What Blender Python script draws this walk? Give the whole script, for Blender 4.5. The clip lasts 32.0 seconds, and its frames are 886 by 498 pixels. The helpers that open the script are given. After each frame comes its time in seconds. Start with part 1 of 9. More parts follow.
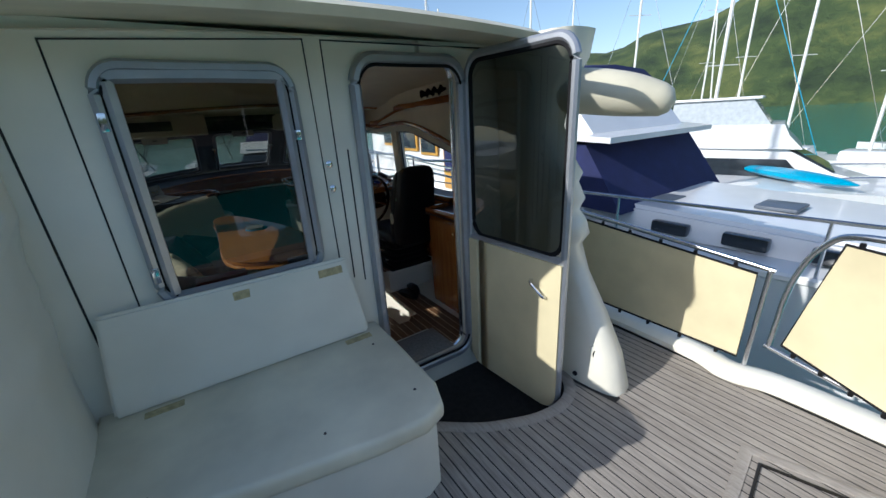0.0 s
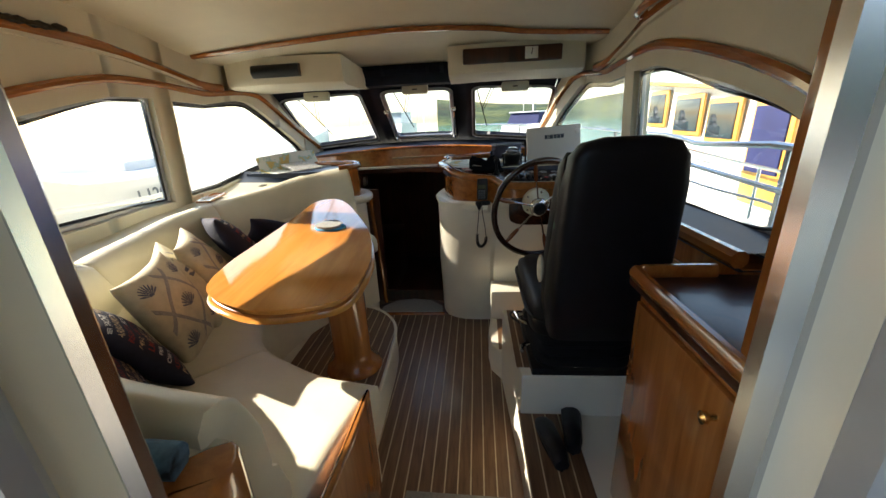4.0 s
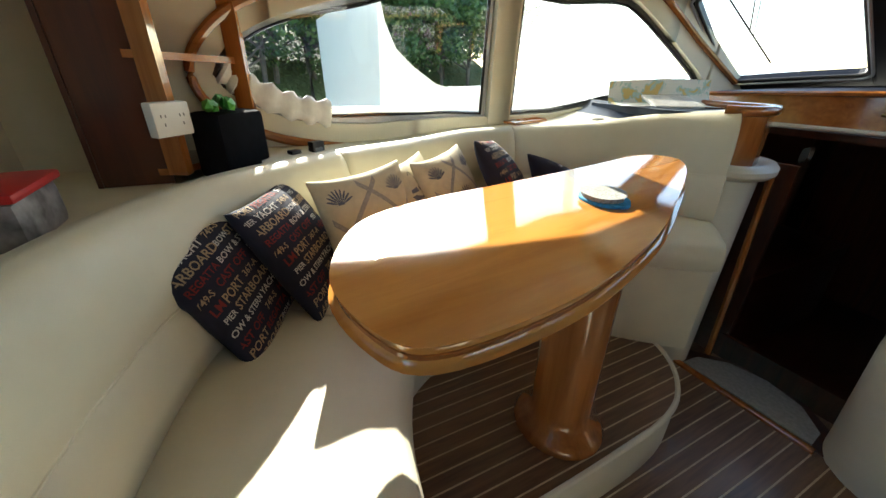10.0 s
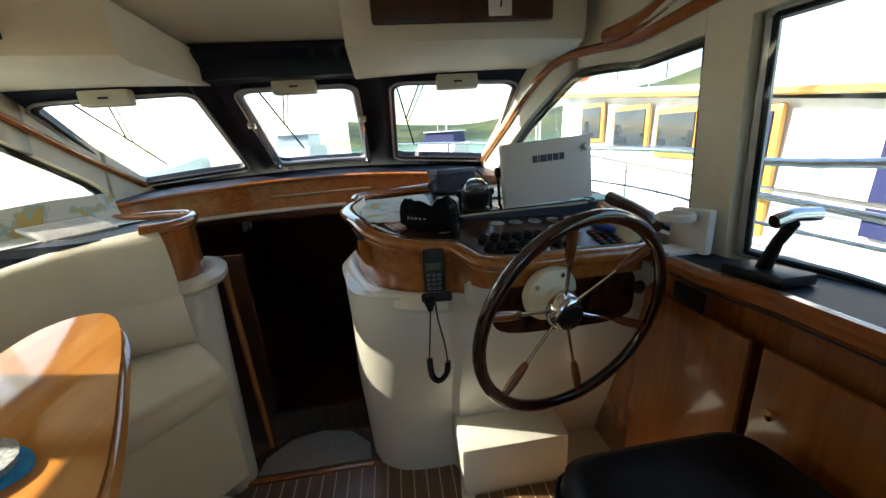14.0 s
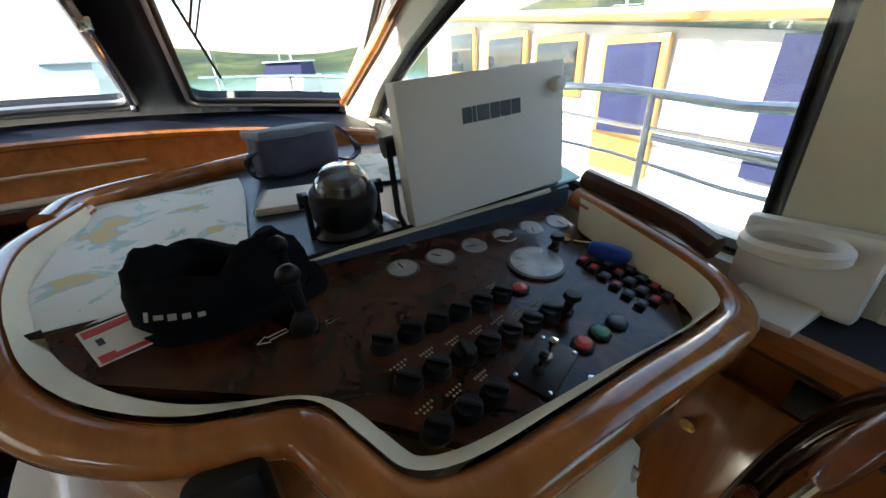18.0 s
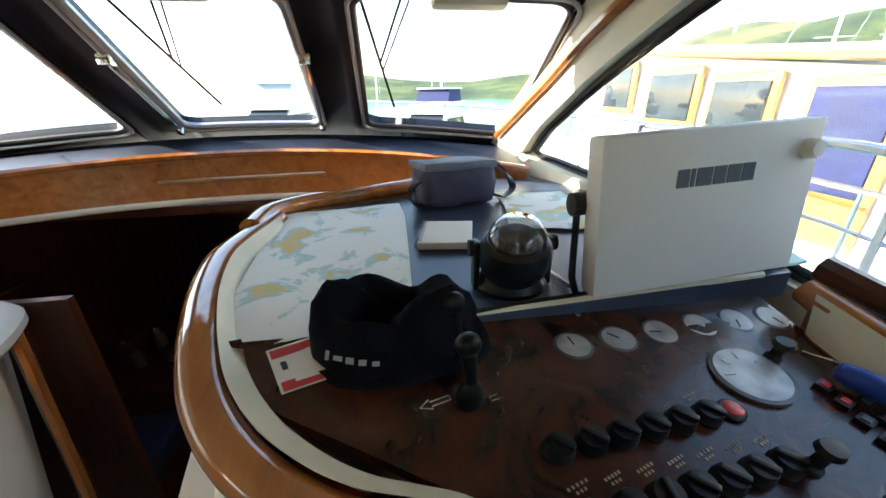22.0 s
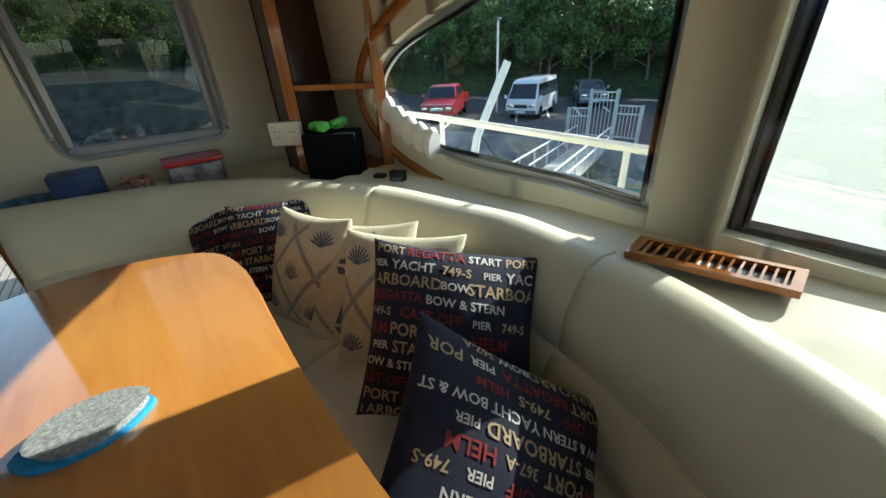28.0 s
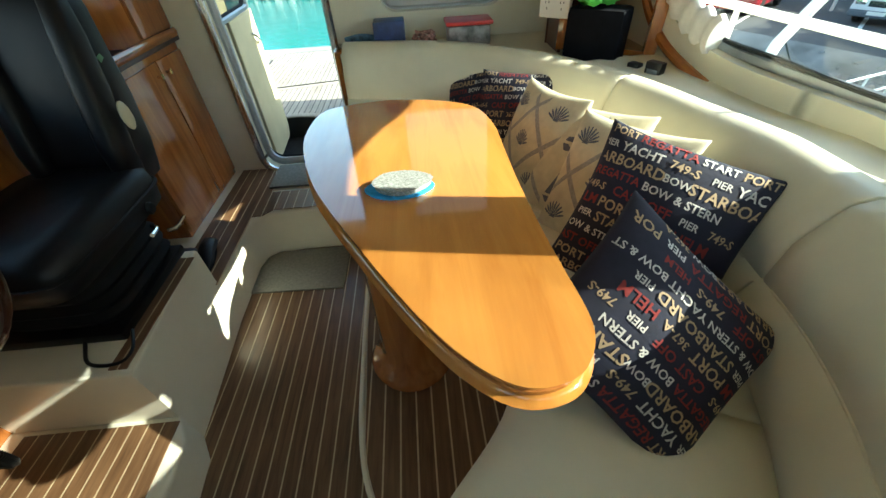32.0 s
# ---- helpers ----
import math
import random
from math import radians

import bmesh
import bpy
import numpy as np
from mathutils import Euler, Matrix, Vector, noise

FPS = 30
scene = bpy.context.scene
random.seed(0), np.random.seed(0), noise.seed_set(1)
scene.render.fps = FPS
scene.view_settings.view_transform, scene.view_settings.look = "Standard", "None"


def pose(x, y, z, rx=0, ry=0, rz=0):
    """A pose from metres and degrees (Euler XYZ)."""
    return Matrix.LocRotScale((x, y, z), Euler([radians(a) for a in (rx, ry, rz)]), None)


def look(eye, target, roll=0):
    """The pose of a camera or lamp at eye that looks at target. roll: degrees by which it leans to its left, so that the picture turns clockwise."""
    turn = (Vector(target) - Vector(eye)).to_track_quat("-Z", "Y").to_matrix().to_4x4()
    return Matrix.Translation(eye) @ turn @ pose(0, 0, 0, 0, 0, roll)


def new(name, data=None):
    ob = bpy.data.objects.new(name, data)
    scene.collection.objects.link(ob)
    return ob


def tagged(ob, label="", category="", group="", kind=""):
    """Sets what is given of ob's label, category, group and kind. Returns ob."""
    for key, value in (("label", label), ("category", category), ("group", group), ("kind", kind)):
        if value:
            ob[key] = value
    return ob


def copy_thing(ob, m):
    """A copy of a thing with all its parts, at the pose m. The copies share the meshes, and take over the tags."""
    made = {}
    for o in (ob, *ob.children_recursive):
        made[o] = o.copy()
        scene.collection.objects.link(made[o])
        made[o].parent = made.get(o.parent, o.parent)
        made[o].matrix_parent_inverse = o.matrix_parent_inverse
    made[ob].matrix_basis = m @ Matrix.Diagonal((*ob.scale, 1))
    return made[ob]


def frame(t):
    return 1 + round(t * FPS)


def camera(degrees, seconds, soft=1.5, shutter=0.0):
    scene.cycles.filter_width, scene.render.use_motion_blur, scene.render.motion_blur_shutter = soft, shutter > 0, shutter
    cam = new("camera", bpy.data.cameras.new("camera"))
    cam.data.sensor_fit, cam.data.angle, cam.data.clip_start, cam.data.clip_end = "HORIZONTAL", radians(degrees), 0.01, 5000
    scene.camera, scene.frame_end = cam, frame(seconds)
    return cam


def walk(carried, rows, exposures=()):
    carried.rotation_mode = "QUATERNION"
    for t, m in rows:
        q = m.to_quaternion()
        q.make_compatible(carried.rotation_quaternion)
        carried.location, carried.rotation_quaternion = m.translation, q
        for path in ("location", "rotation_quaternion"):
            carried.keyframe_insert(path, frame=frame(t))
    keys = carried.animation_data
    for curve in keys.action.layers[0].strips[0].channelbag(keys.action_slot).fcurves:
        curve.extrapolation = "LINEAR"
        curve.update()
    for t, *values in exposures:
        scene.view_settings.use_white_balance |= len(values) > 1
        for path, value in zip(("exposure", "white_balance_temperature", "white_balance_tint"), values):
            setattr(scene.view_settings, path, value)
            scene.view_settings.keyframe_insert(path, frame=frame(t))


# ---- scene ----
cam = camera(100.0, 32.0)
PATH = [
    (0, -0.643, -1.728, 1.895, 70.23, 3.14, -34.31),
    (0.5, -0.461, -1.564, 1.866, 69.47, 2.92, -31.70),
    (1, -0.237, -1.362, 1.870, 70.12, 2.04, -28.51),
    (1.5, 0.044, -1.155, 1.813, 70.15, 3.46, -17.23),
    (2, 0.217, -0.894, 1.788, 68.55, 2.65, -12.56),
    (2.5, 0.341, -0.660, 1.752, 67.93, 1.56, -8.41),
    (3, 0.465, -0.439, 1.707, 69.96, 2.80, -0.32),
    (3.5, 0.515, -0.251, 1.638, 70.76, 2.82, 4.20),
    (5.5, 0.457, 0.341, 1.519, 69.43, -0.06, 2.64),
    (6, 0.469, 0.374, 1.529, 69.65, -0.41, 0.52),
    (6.5, 0.462, 0.439, 1.510, 69.19, 0.92, 0.32),
    (7, 0.478, 0.545, 1.499, 66.51, 1.91, 2.91),
    (7.5, 0.518, 0.653, 1.528, 64.27, 0.47, 10.39),
    (8, 0.519, 0.722, 1.529, 64.76, 0.94, 16.93),
    (8.5, 0.519, 0.793, 1.494, 65.81, 0.16, 21.53),
    (9, 0.488, 0.907, 1.408, 68.64, 0.46, 28.47),
    (9.5, 0.453, 0.942, 1.400, 67.17, 0.74, 44.12),
    (10, 0.456, 0.916, 1.384, 64.47, -0.74, 63.38),
    (10.5, 0.369, 0.854, 1.377, 63.96, -1.41, 67.99),
    (11, 0.373, 0.848, 1.380, 64.02, -1.29, 67.82),
    (11.5, 0.387, 0.865, 1.394, 65.01, -1.00, 63.79),
    (12, 0.435, 0.946, 1.426, 67.59, -0.92, 50.76),
    (12.5, 0.365, 1.071, 1.460, 70.08, 0.13, 30.99),
    (13, 0.362, 1.161, 1.499, 71.39, 0.84, 15.05),
    (13.5, 0.406, 1.202, 1.530, 72.63, 2.45, 0.29),
    (14, 0.454, 1.233, 1.538, 72.83, 3.59, -8.42),
    (14.5, 0.442, 1.246, 1.532, 70.60, 4.23, -15.05),
    (16.5, 0.589, 1.686, 1.515, 70.32, 4.72, -17.60),
    (17, 0.574, 1.809, 1.517, 70.60, 3.16, -25.57),
    (17.5, 0.589, 1.927, 1.516, 66.43, 2.33, -32.11),
    (18, 0.643, 2.029, 1.516, 62.74, 2.59, -28.82),
    (18.5, 0.697, 2.075, 1.517, 56.12, 4.07, -26.34),
    (19, 0.709, 2.114, 1.505, 53.26, 4.33, -23.45),
    (19.5, 0.711, 2.132, 1.500, 52.85, 3.06, -23.10),
    (20, 0.718, 2.144, 1.487, 52.29, 1.89, -22.78),
    (20.5, 0.720, 2.146, 1.484, 52.30, 1.86, -22.28),
    (21, 0.711, 2.140, 1.490, 54.31, 1.41, -20.72),
    (21.5, 0.663, 2.128, 1.517, 61.20, 1.88, -14.61),
    (22, 0.580, 2.134, 1.544, 67.01, 0.62, -9.19),
    (22.5, 0.426, 2.167, 1.582, 69.66, -0.95, 1.33),
    (23, 0.268, 2.183, 1.581, 70.34, -2.49, 13.45),
    (23.5, 0.125, 2.192, 1.575, 70.70, -3.88, 29.27),
    (24, 0.051, 2.294, 1.568, 67.97, -3.31, 42.63),
    (24.5, -0.007, 2.414, 1.572, 65.78, -3.72, 54.43),
    (26.5, -0.424, 2.645, 1.553, 62.27, 1.12, 106.98),
    (27, -0.430, 2.586, 1.537, 61.90, 4.36, 117.84),
    (27.5, -0.457, 2.505, 1.532, 61.19, 2.84, 124.21),
    (28, -0.479, 2.453, 1.533, 61.77, 2.91, 141.15),
    (28.5, -0.457, 2.452, 1.532, 61.05, 3.49, 158.33),
    (29, -0.399, 2.453, 1.535, 61.91, 4.12, 164.87),
    (29.5, -0.357, 2.483, 1.532, 61.23, 2.44, 170.01),
    (30, -0.369, 2.524, 1.536, 59.21, 1.99, 172.95),
    (30.5, -0.376, 2.573, 1.533, 54.15, 2.57, 168.22),
    (31, -0.364, 2.603, 1.531, 48.51, 1.40, 168.77),
    (31.5, -0.355, 2.613, 1.534, 47.84, 1.69, 171.32),
    (32, -0.334, 2.617, 1.543, 48.61, 2.66, 175.20),
]
walk(cam, [(t, pose(x, y, z, a, b, c)) for t, x, y, z, a, b, c in PATH],
     exposures=[(0.0, 0.2, 5850, 10), (1.0, -0.1, 5900, 10), (2.0, 0.9, 7200, 11), (3.0, 1.55, 7400, 10), (3.5, 1.7, 7300, 10), (6.0, 2.05, 6400, 5), (9.0, 2.2, 6550, 4), (12.0, 2.0, 6650, 3), (15.0, 1.8, 6750, 7), (17.0, 1.7, 6600, 8), (18.5, 2.3, 6750, 7), (21.0, 2.65, 6750, 7), (22.5, 2.6, 6700, 7), (24.5, 1.7, 6800, 6), (26.5, 0.95, 6300, 2), (28.0, 1.15, 6050, -2), (29.5, 1.5, 6350, -4), (32.0, 2.15, 6400, -9)])

# ---- world and light ----
SUN_WAY = Vector((1.0, -0.20, -0.56)).normalized()
world = bpy.data.worlds.new("sky")
scene.world = world
world.use_nodes = True
wn = world.node_tree.nodes
sky = wn.new("ShaderNodeTexSky")
sky.sky_type, sky.sun_disc = "NISHITA", False
sky.sun_elevation, sky.sun_rotation = radians(29), radians(-80)
world.node_tree.links.new(sky.outputs[0], wn["Background"].inputs[0])
wn["Background"].inputs[1].default_value = 0.15
sun_data = bpy.data.lights.new("sun", "SUN")
sun_data.energy, sun_data.angle, sun_data.color = 4.3, radians(0.5), (1.0, 0.94, 0.85)
sun = new("sun", sun_data)
sun.matrix_world = look(Vector((0, 0, 30)), Vector((0, 0, 30)) + SUN_WAY)


# ---- helpers of this scene ----
def nodes(name, rough=0.5, metal=0.0, coat=0.0, spec=0.5):
    m = bpy.data.materials.new(name)
    m.use_nodes = True
    t = m.node_tree
    b = t.nodes["Principled BSDF"]
    b.inputs["Roughness"].default_value = rough
    b.inputs["Metallic"].default_value = metal
    b.inputs["Coat Weight"].default_value = coat
    b.inputs["Coat Roughness"].default_value = 0.06
    b.inputs["Specular IOR Level"].default_value = spec
    return m, t, b


def node(t, kind, **values):
    n = t.nodes.new("ShaderNode" + kind)
    for k, v in values.items():
        n.inputs[k].default_value = v
    return n


def coords(t, scale=(1, 1, 1), turn=(0, 0, 0), which="Object"):
    c = t.nodes.new("ShaderNodeTexCoord")
    m = t.nodes.new("ShaderNodeMapping")
    m.inputs["Scale"].default_value = scale
    m.inputs["Rotation"].default_value = turn
    t.links.new(c.outputs[which], m.inputs[0])
    return m.outputs[0]


def ramp(t, fac, stops):
    r = t.nodes.new("ShaderNodeValToRGB")
    while len(r.color_ramp.elements) < len(stops):
        r.color_ramp.elements.new(0.5)
    for e, (p, c) in zip(r.color_ramp.elements, stops):
        e.position, e.color = p, (*c, 1)
    t.links.new(fac, r.inputs[0])
    return r.outputs[0]


def bump(t, b, height, strength=0.2, distance=0.002):
    n = node(t, "Bump", Strength=strength, Distance=distance)
    t.links.new(height, n.inputs["Height"])
    t.links.new(n.outputs[0], b.inputs["Normal"])


def plain(name, color, rough=0.5, metal=0.0, coat=0.0, vary=0.12, scale=9.0, grain=0.0, grain_scale=400.0, spec=0.5):
    """A paint or plastic: one colour with soft blotches and a fine grain."""
    m, t, b = nodes(name, rough, metal, coat, spec)
    at = coords(t)
    n = node(t, "TexNoise", Scale=scale, Detail=6.0)
    t.links.new(at, n.inputs[0])
    lo = tuple(c * (1 - vary) for c in color)
    hi = tuple(min(1, c * (1 + vary * 0.6)) for c in color)
    t.links.new(ramp(t, n.outputs[0], ((0.3, lo), (0.7, hi))), b.inputs["Base Color"])
    if grain:
        g = node(t, "TexNoise", Scale=grain_scale, Detail=3.0)
        t.links.new(at, g.inputs[0])
        bump(t, b, g.outputs[0], grain, 0.001)
    return m


def timber(name, dark, light, rough=0.2, coat=0.6, along="y", scale=1.0):
    """Varnished timber: long grain, pores and broad shade."""
    m, t, b = nodes(name, rough, 0, coat)
    k = {"x": (1.2, 16, 16), "y": (16, 1.2, 16), "z": (16, 16, 1.2)}[along]
    at = coords(t, tuple(s * scale for s in k))
    n = node(t, "TexNoise", Scale=1.6, Detail=8.0, Roughness=0.62, Distortion=0.6)
    t.links.new(at, n.inputs[0])
    big = node(t, "TexNoise", Scale=2.2, Detail=3.0)
    t.links.new(coords(t), big.inputs[0])
    info = t.nodes.new("ShaderNodeObjectInfo")
    add = node(t, "Math")
    add.operation = "MULTIPLY_ADD"
    t.links.new(big.outputs[0], add.inputs[0])
    add.inputs[1].default_value = 0.5
    t.links.new(n.outputs[0], add.inputs[2])
    add2 = node(t, "Math")
    add2.operation = "MULTIPLY_ADD"
    t.links.new(info.outputs["Random"], add2.inputs[0])
    add2.inputs[1].default_value = 0.12
    t.links.new(add.outputs[0], add2.inputs[2])
    t.links.new(ramp(t, add2.outputs[0], ((0.5, dark), (0.98, light))), b.inputs["Base Color"])
    bump(t, b, n.outputs[0], 0.05, 0.001)
    return m


def glass_like(name, tint=(1, 1, 1), gloss=1.0):
    """A thin pane: clear, with Fresnel gloss."""
    m = bpy.data.materials.new(name)
    m.use_nodes = True
    t = m.node_tree
    t.nodes.clear()
    out = t.nodes.new("ShaderNodeOutputMaterial")
    tr = t.nodes.new("ShaderNodeBsdfTransparent")
    tr.inputs[0].default_value = (*tint, 1)
    gl = t.nodes.new("ShaderNodeBsdfGlossy")
    gl.inputs["Roughness"].default_value = 0.01
    lw = node(t, "LayerWeight", Blend=0.5)
    pw = node(t, "Math")
    pw.operation = "POWER"
    pw.inputs[1].default_value = 4.0
    t.links.new(lw.outputs["Facing"], pw.inputs[0])
    mul = node(t, "Math")
    mul.operation = "MULTIPLY_ADD"
    mul.inputs[1].default_value = 0.5 * gloss
    mul.inputs[2].default_value = 0.045 * gloss
    t.links.new(pw.outputs[0], mul.inputs[0])
    mix = t.nodes.new("ShaderNodeMixShader")
    t.links.new(mul.outputs[0], mix.inputs[0])
    t.links.new(tr.outputs[0], mix.inputs[1])
    t.links.new(gl.outputs[0], mix.inputs[2])
    t.links.new(mix.outputs[0], out.inputs[0])
    return m


def V(*a):
    return Vector(a)


def box(bm, x0, y0, z0, x1, y1, z1, bevel=0.0, m=None):
    """A box in bm, its edges rounded by bevel, turned by m about its own middle."""
    mid = V((x0 + x1) / 2, (y0 + y1) / 2, (z0 + z1) / 2)
    a, b, c = abs(x1 - x0) / 2, abs(y1 - y0) / 2, abs(z1 - z0) / 2
    made = bmesh.ops.create_cube(bm, size=2, matrix=Matrix.Diagonal((a, b, c, 1)))["verts"]
    if bevel:
        edges = list({e for v in made for e in v.link_edges})
        made = list({v for f in bmesh.ops.bevel(bm, geom=edges, offset=bevel, segments=2, affect="EDGES", profile=0.6)["faces"] for v in f.verts} | {v for v in made if v.is_valid})
    bmesh.ops.transform(bm, matrix=Matrix.Translation(mid) @ (m or Matrix()), verts=made)
    return made


def catmull(pts, n=6, closed=False):
    """A smooth line through pts, with n steps between two of them."""
    p = [Vector(q) for q in pts]
    out = []
    k = len(p)
    for i in range(k if closed else k - 1):
        a, b = p[i], p[(i + 1) % k]
        u = p[(i - 1) % k] if closed or i > 0 else a * 2 - b
        w = p[(i + 2) % k] if closed or i + 2 < k else b * 2 - a
        for j in range(n):
            s = j / n
            out.append(0.5 * ((2 * a) + (b - u) * s + (2 * u - 5 * a + 4 * b - w) * s * s + (3 * a - u - 3 * b + w) * s ** 3))
    if not closed:
        out.append(p[-1])
    return out


def loft(bm, rings, closed=True, cap=True, around=False):
    """Skin over rings of points. closed: each ring is a loop; around: the last ring meets the first."""
    vs = [[bm.verts.new(p) for p in r] for r in rings]
    n = len(vs[0])
    pairs = list(zip(vs, vs[1:])) + ([(vs[-1], vs[0])] if around else [])
    for a, b in pairs:
        for i in range(n if closed else n - 1):
            j = (i + 1) % n
            bm.faces.new((a[i], a[j], b[j], b[i]))
    if cap and closed and not around:
        bm.faces.new(vs[0][::-1])
        bm.faces.new(vs[-1])
    return vs


def tube(bm, pts, r, closed=False, seg=8, flat=1.0, up=V(0, 0, 1)):
    """A rod along pts; flat: its height over its width; r may be a list of radii."""
    pts = [Vector(p) for p in pts]
    k = len(pts)
    rings = []
    for i, p in enumerate(pts):
        a = pts[(i - 1) % k] if closed or i else p
        b = pts[(i + 1) % k] if closed or i < k - 1 else p
        d = (b - a).normalized()
        side = d.cross(up)
        if side.length < 0.05:
            side = d.cross(V(0, 1, 0.01))
        side.normalize()
        top = side.cross(d).normalized()
        q = r[i] if isinstance(r, (list, tuple)) else r
        rings.append([p + q * (math.cos(w) * side + flat * math.sin(w) * top) for w in (2 * math.pi * (j + 0.5) / seg for j in range(seg))])
    loft(bm, rings, around=closed)


def offset(pts, d):
    """The flat outline pts (counter-clockwise), moved outwards by d."""
    k = len(pts)
    out = []
    for i, p in enumerate(pts):
        e = (Vector(pts[(i + 1) % k]) - Vector(pts[i - 1])).to_2d()
        n = V(e.y, -e.x).normalized()
        out.append(V(p[0] + d * n.x, p[1] + d * n.y))
    return out


def prism(bm, pts, z0, z1, r=0.0, r0=0.0, tilt=None):
    """An upright body with the outline pts; r, r0: how far its top and bottom edges are rounded; tilt: adds to z."""
    levels = []
    f = tilt or (lambda x, y: 0)
    if r0:
        levels += [(-r0 * (1 - math.sin(a)), z0 + r0 * (1 - math.cos(a))) for a in (0, 0.5, 1.0, math.pi / 2)]
    else:
        levels.append((0, z0))
    if r:
        levels += [(-r * (1 - math.cos(a)), z1 - r * (1 - math.sin(a))) for a in (0, 0.5, 1.0, math.pi / 2)]
    else:
        levels.append((0, z1))
    rings = []
    for d, z in levels:
        q = offset(pts, d) if d else [V(p[0], p[1]) for p in pts]
        rings.append([V(p[0], p[1], z + f(p[0], p[1])) for p in q])
    loft(bm, rings)


def lathe(bm, prof, m=None, seg=24):
    """A turned body about z: prof is rows of radius and height; m places it."""
    m = m or Matrix()
    rings = [[m @ V(r * math.cos(a), r * math.sin(a), z) for a in (2 * math.pi * i / seg for i in range(seg))] for r, z in prof]
    loft(bm, rings)


def facing(at, way):
    """A pose at `at` whose z looks along `way`."""
    return Matrix.Translation(at) @ Vector(way).to_track_quat("Z", "Y").to_matrix().to_4x4()


def mesh_ob(name, bm, mat, sharp=38):
    bmesh.ops.recalc_face_normals(bm, faces=bm.faces)
    me = bpy.data.meshes.new(name)
    bm.to_mesh(me)
    bm.free()
    me.materials.append(mat)
    me.polygons.foreach_set("use_smooth", [True] * len(me.polygons))
    me.set_sharp_from_angle(angle=radians(sharp))
    return new(name, me)


def part(name, bm, mat, parent, label="", sharp=38):
    ob = mesh_ob(name, bm, mat, sharp)
    ob.parent = parent
    ob.matrix_parent_inverse = parent.matrix_world.inverted()
    return tagged(ob, label)


def thing(name, bm, mat, label, category, group="", kind="", sharp=38):
    return tagged(mesh_ob(name, bm, mat, sharp), label, category, group, kind)


def group_of(name, at, label, category, group=""):
    e = new(name)
    e.empty_display_size = 0.05
    e.matrix_world = Matrix.Translation(at)
    bpy.context.view_layer.update()
    return tagged(e, label, category, group)


def setting(name, bm, mat, sharp=38):
    return thing(name, bm, mat, "", "", kind="structure", sharp=sharp)


def fresh(fn, *a, **k):
    bm = bmesh.new()
    fn(bm, *a, **k)
    return bm


def letters(text, size, m, align="CENTER"):
    """Flat letters as a mesh, laid out by the matrix m."""
    cu = bpy.data.curves.new("letters", "FONT")
    cu.body, cu.size, cu.align_x, cu.align_y = text, size, align, "CENTER"
    cu.resolution_u = 2
    cu.offset = size * 0.018
    ob = bpy.data.objects.new("letters", cu)
    scene.collection.objects.link(ob)
    dg = bpy.context.evaluated_depsgraph_get()
    me = bpy.data.meshes.new_from_object(ob.evaluated_get(dg))
    bpy.data.objects.remove(ob)
    bpy.data.curves.remove(cu)
    me.transform(m)
    return me


def lettering(rows):
    """One bmesh of several rows of (text, size, matrix)."""
    bm = bmesh.new()
    for text, size, m in rows:
        me = letters(text, size, m)
        bm.from_mesh(me)
        bpy.data.meshes.remove(me)
    return bm


# ---- materials ----
GELCOAT = plain("gelcoat", (0.80, 0.765, 0.64), 0.28, coat=0.3, vary=0.06, scale=4)
LINING = plain("cream_lining", (0.74, 0.695, 0.54), 0.55, vary=0.06, scale=5, grain=0.15, grain_scale=250)
AGED = plain("aged_gelcoat", (0.74, 0.69, 0.52), 0.42, vary=0.16, scale=3.5, grain=0.08, grain_scale=60)
VINYL = plain("cream_vinyl", (0.76, 0.715, 0.55), 0.42, vary=0.07, scale=6, grain=0.3, grain_scale=520)
CHERRY = timber("cherry_varnish", (0.20, 0.055, 0.012), (0.46, 0.17, 0.04), 0.16, 0.7, "y")
CHERRY_UP = timber("cherry_upright", (0.20, 0.055, 0.012), (0.46, 0.17, 0.04), 0.16, 0.7, "z")
TABLEWOOD = timber("table_veneer", (0.40, 0.135, 0.022), (0.62, 0.27, 0.06), 0.07, 0.9, "y", 0.55)
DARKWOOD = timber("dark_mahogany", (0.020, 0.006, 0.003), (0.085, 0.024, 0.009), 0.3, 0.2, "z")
TEAKSOLE = timber("teak_sole", (0.075, 0.036, 0.017), (0.22, 0.12, 0.06), 0.36, 0.15, "y", 2.2)
HOLLY = plain("holly_inlay", (0.62, 0.50, 0.33), 0.4, vary=0.15, scale=20)
DECKTEAK = timber("weathered_teak", (0.19, 0.165, 0.14), (0.40, 0.36, 0.31), 0.75, 0.0, "y", 3.0)
CAULK = plain("caulk", (0.02, 0.02, 0.02), 0.7)
NAVY = plain("navy_vinyl", (0.007, 0.010, 0.022), 0.45, vary=0.3, scale=12, grain=0.2, grain_scale=700, spec=0.3)
DASH = plain("navy_dash_top", (0.03, 0.045, 0.075), 0.33, vary=0.25, scale=10, grain=0.2, grain_scale=700)
LEATHER = plain("black_leather", (0.006, 0.006, 0.009), 0.42, vary=0.3, scale=14, grain=0.35, grain_scale=420, spec=0.28)
BLACK = plain("black_plastic", (0.008, 0.008, 0.009), 0.38, vary=0.2, scale=30, spec=0.35)
RUBBER = plain("black_rubber", (0.010, 0.010, 0.011), 0.75, spec=0.2)
CHROME = plain("chrome", (0.78, 0.78, 0.78), 0.12, 1.0, vary=0.05)
STEEL = plain("stainless_tube", (0.62, 0.63, 0.65), 0.22, 1.0, vary=0.08)
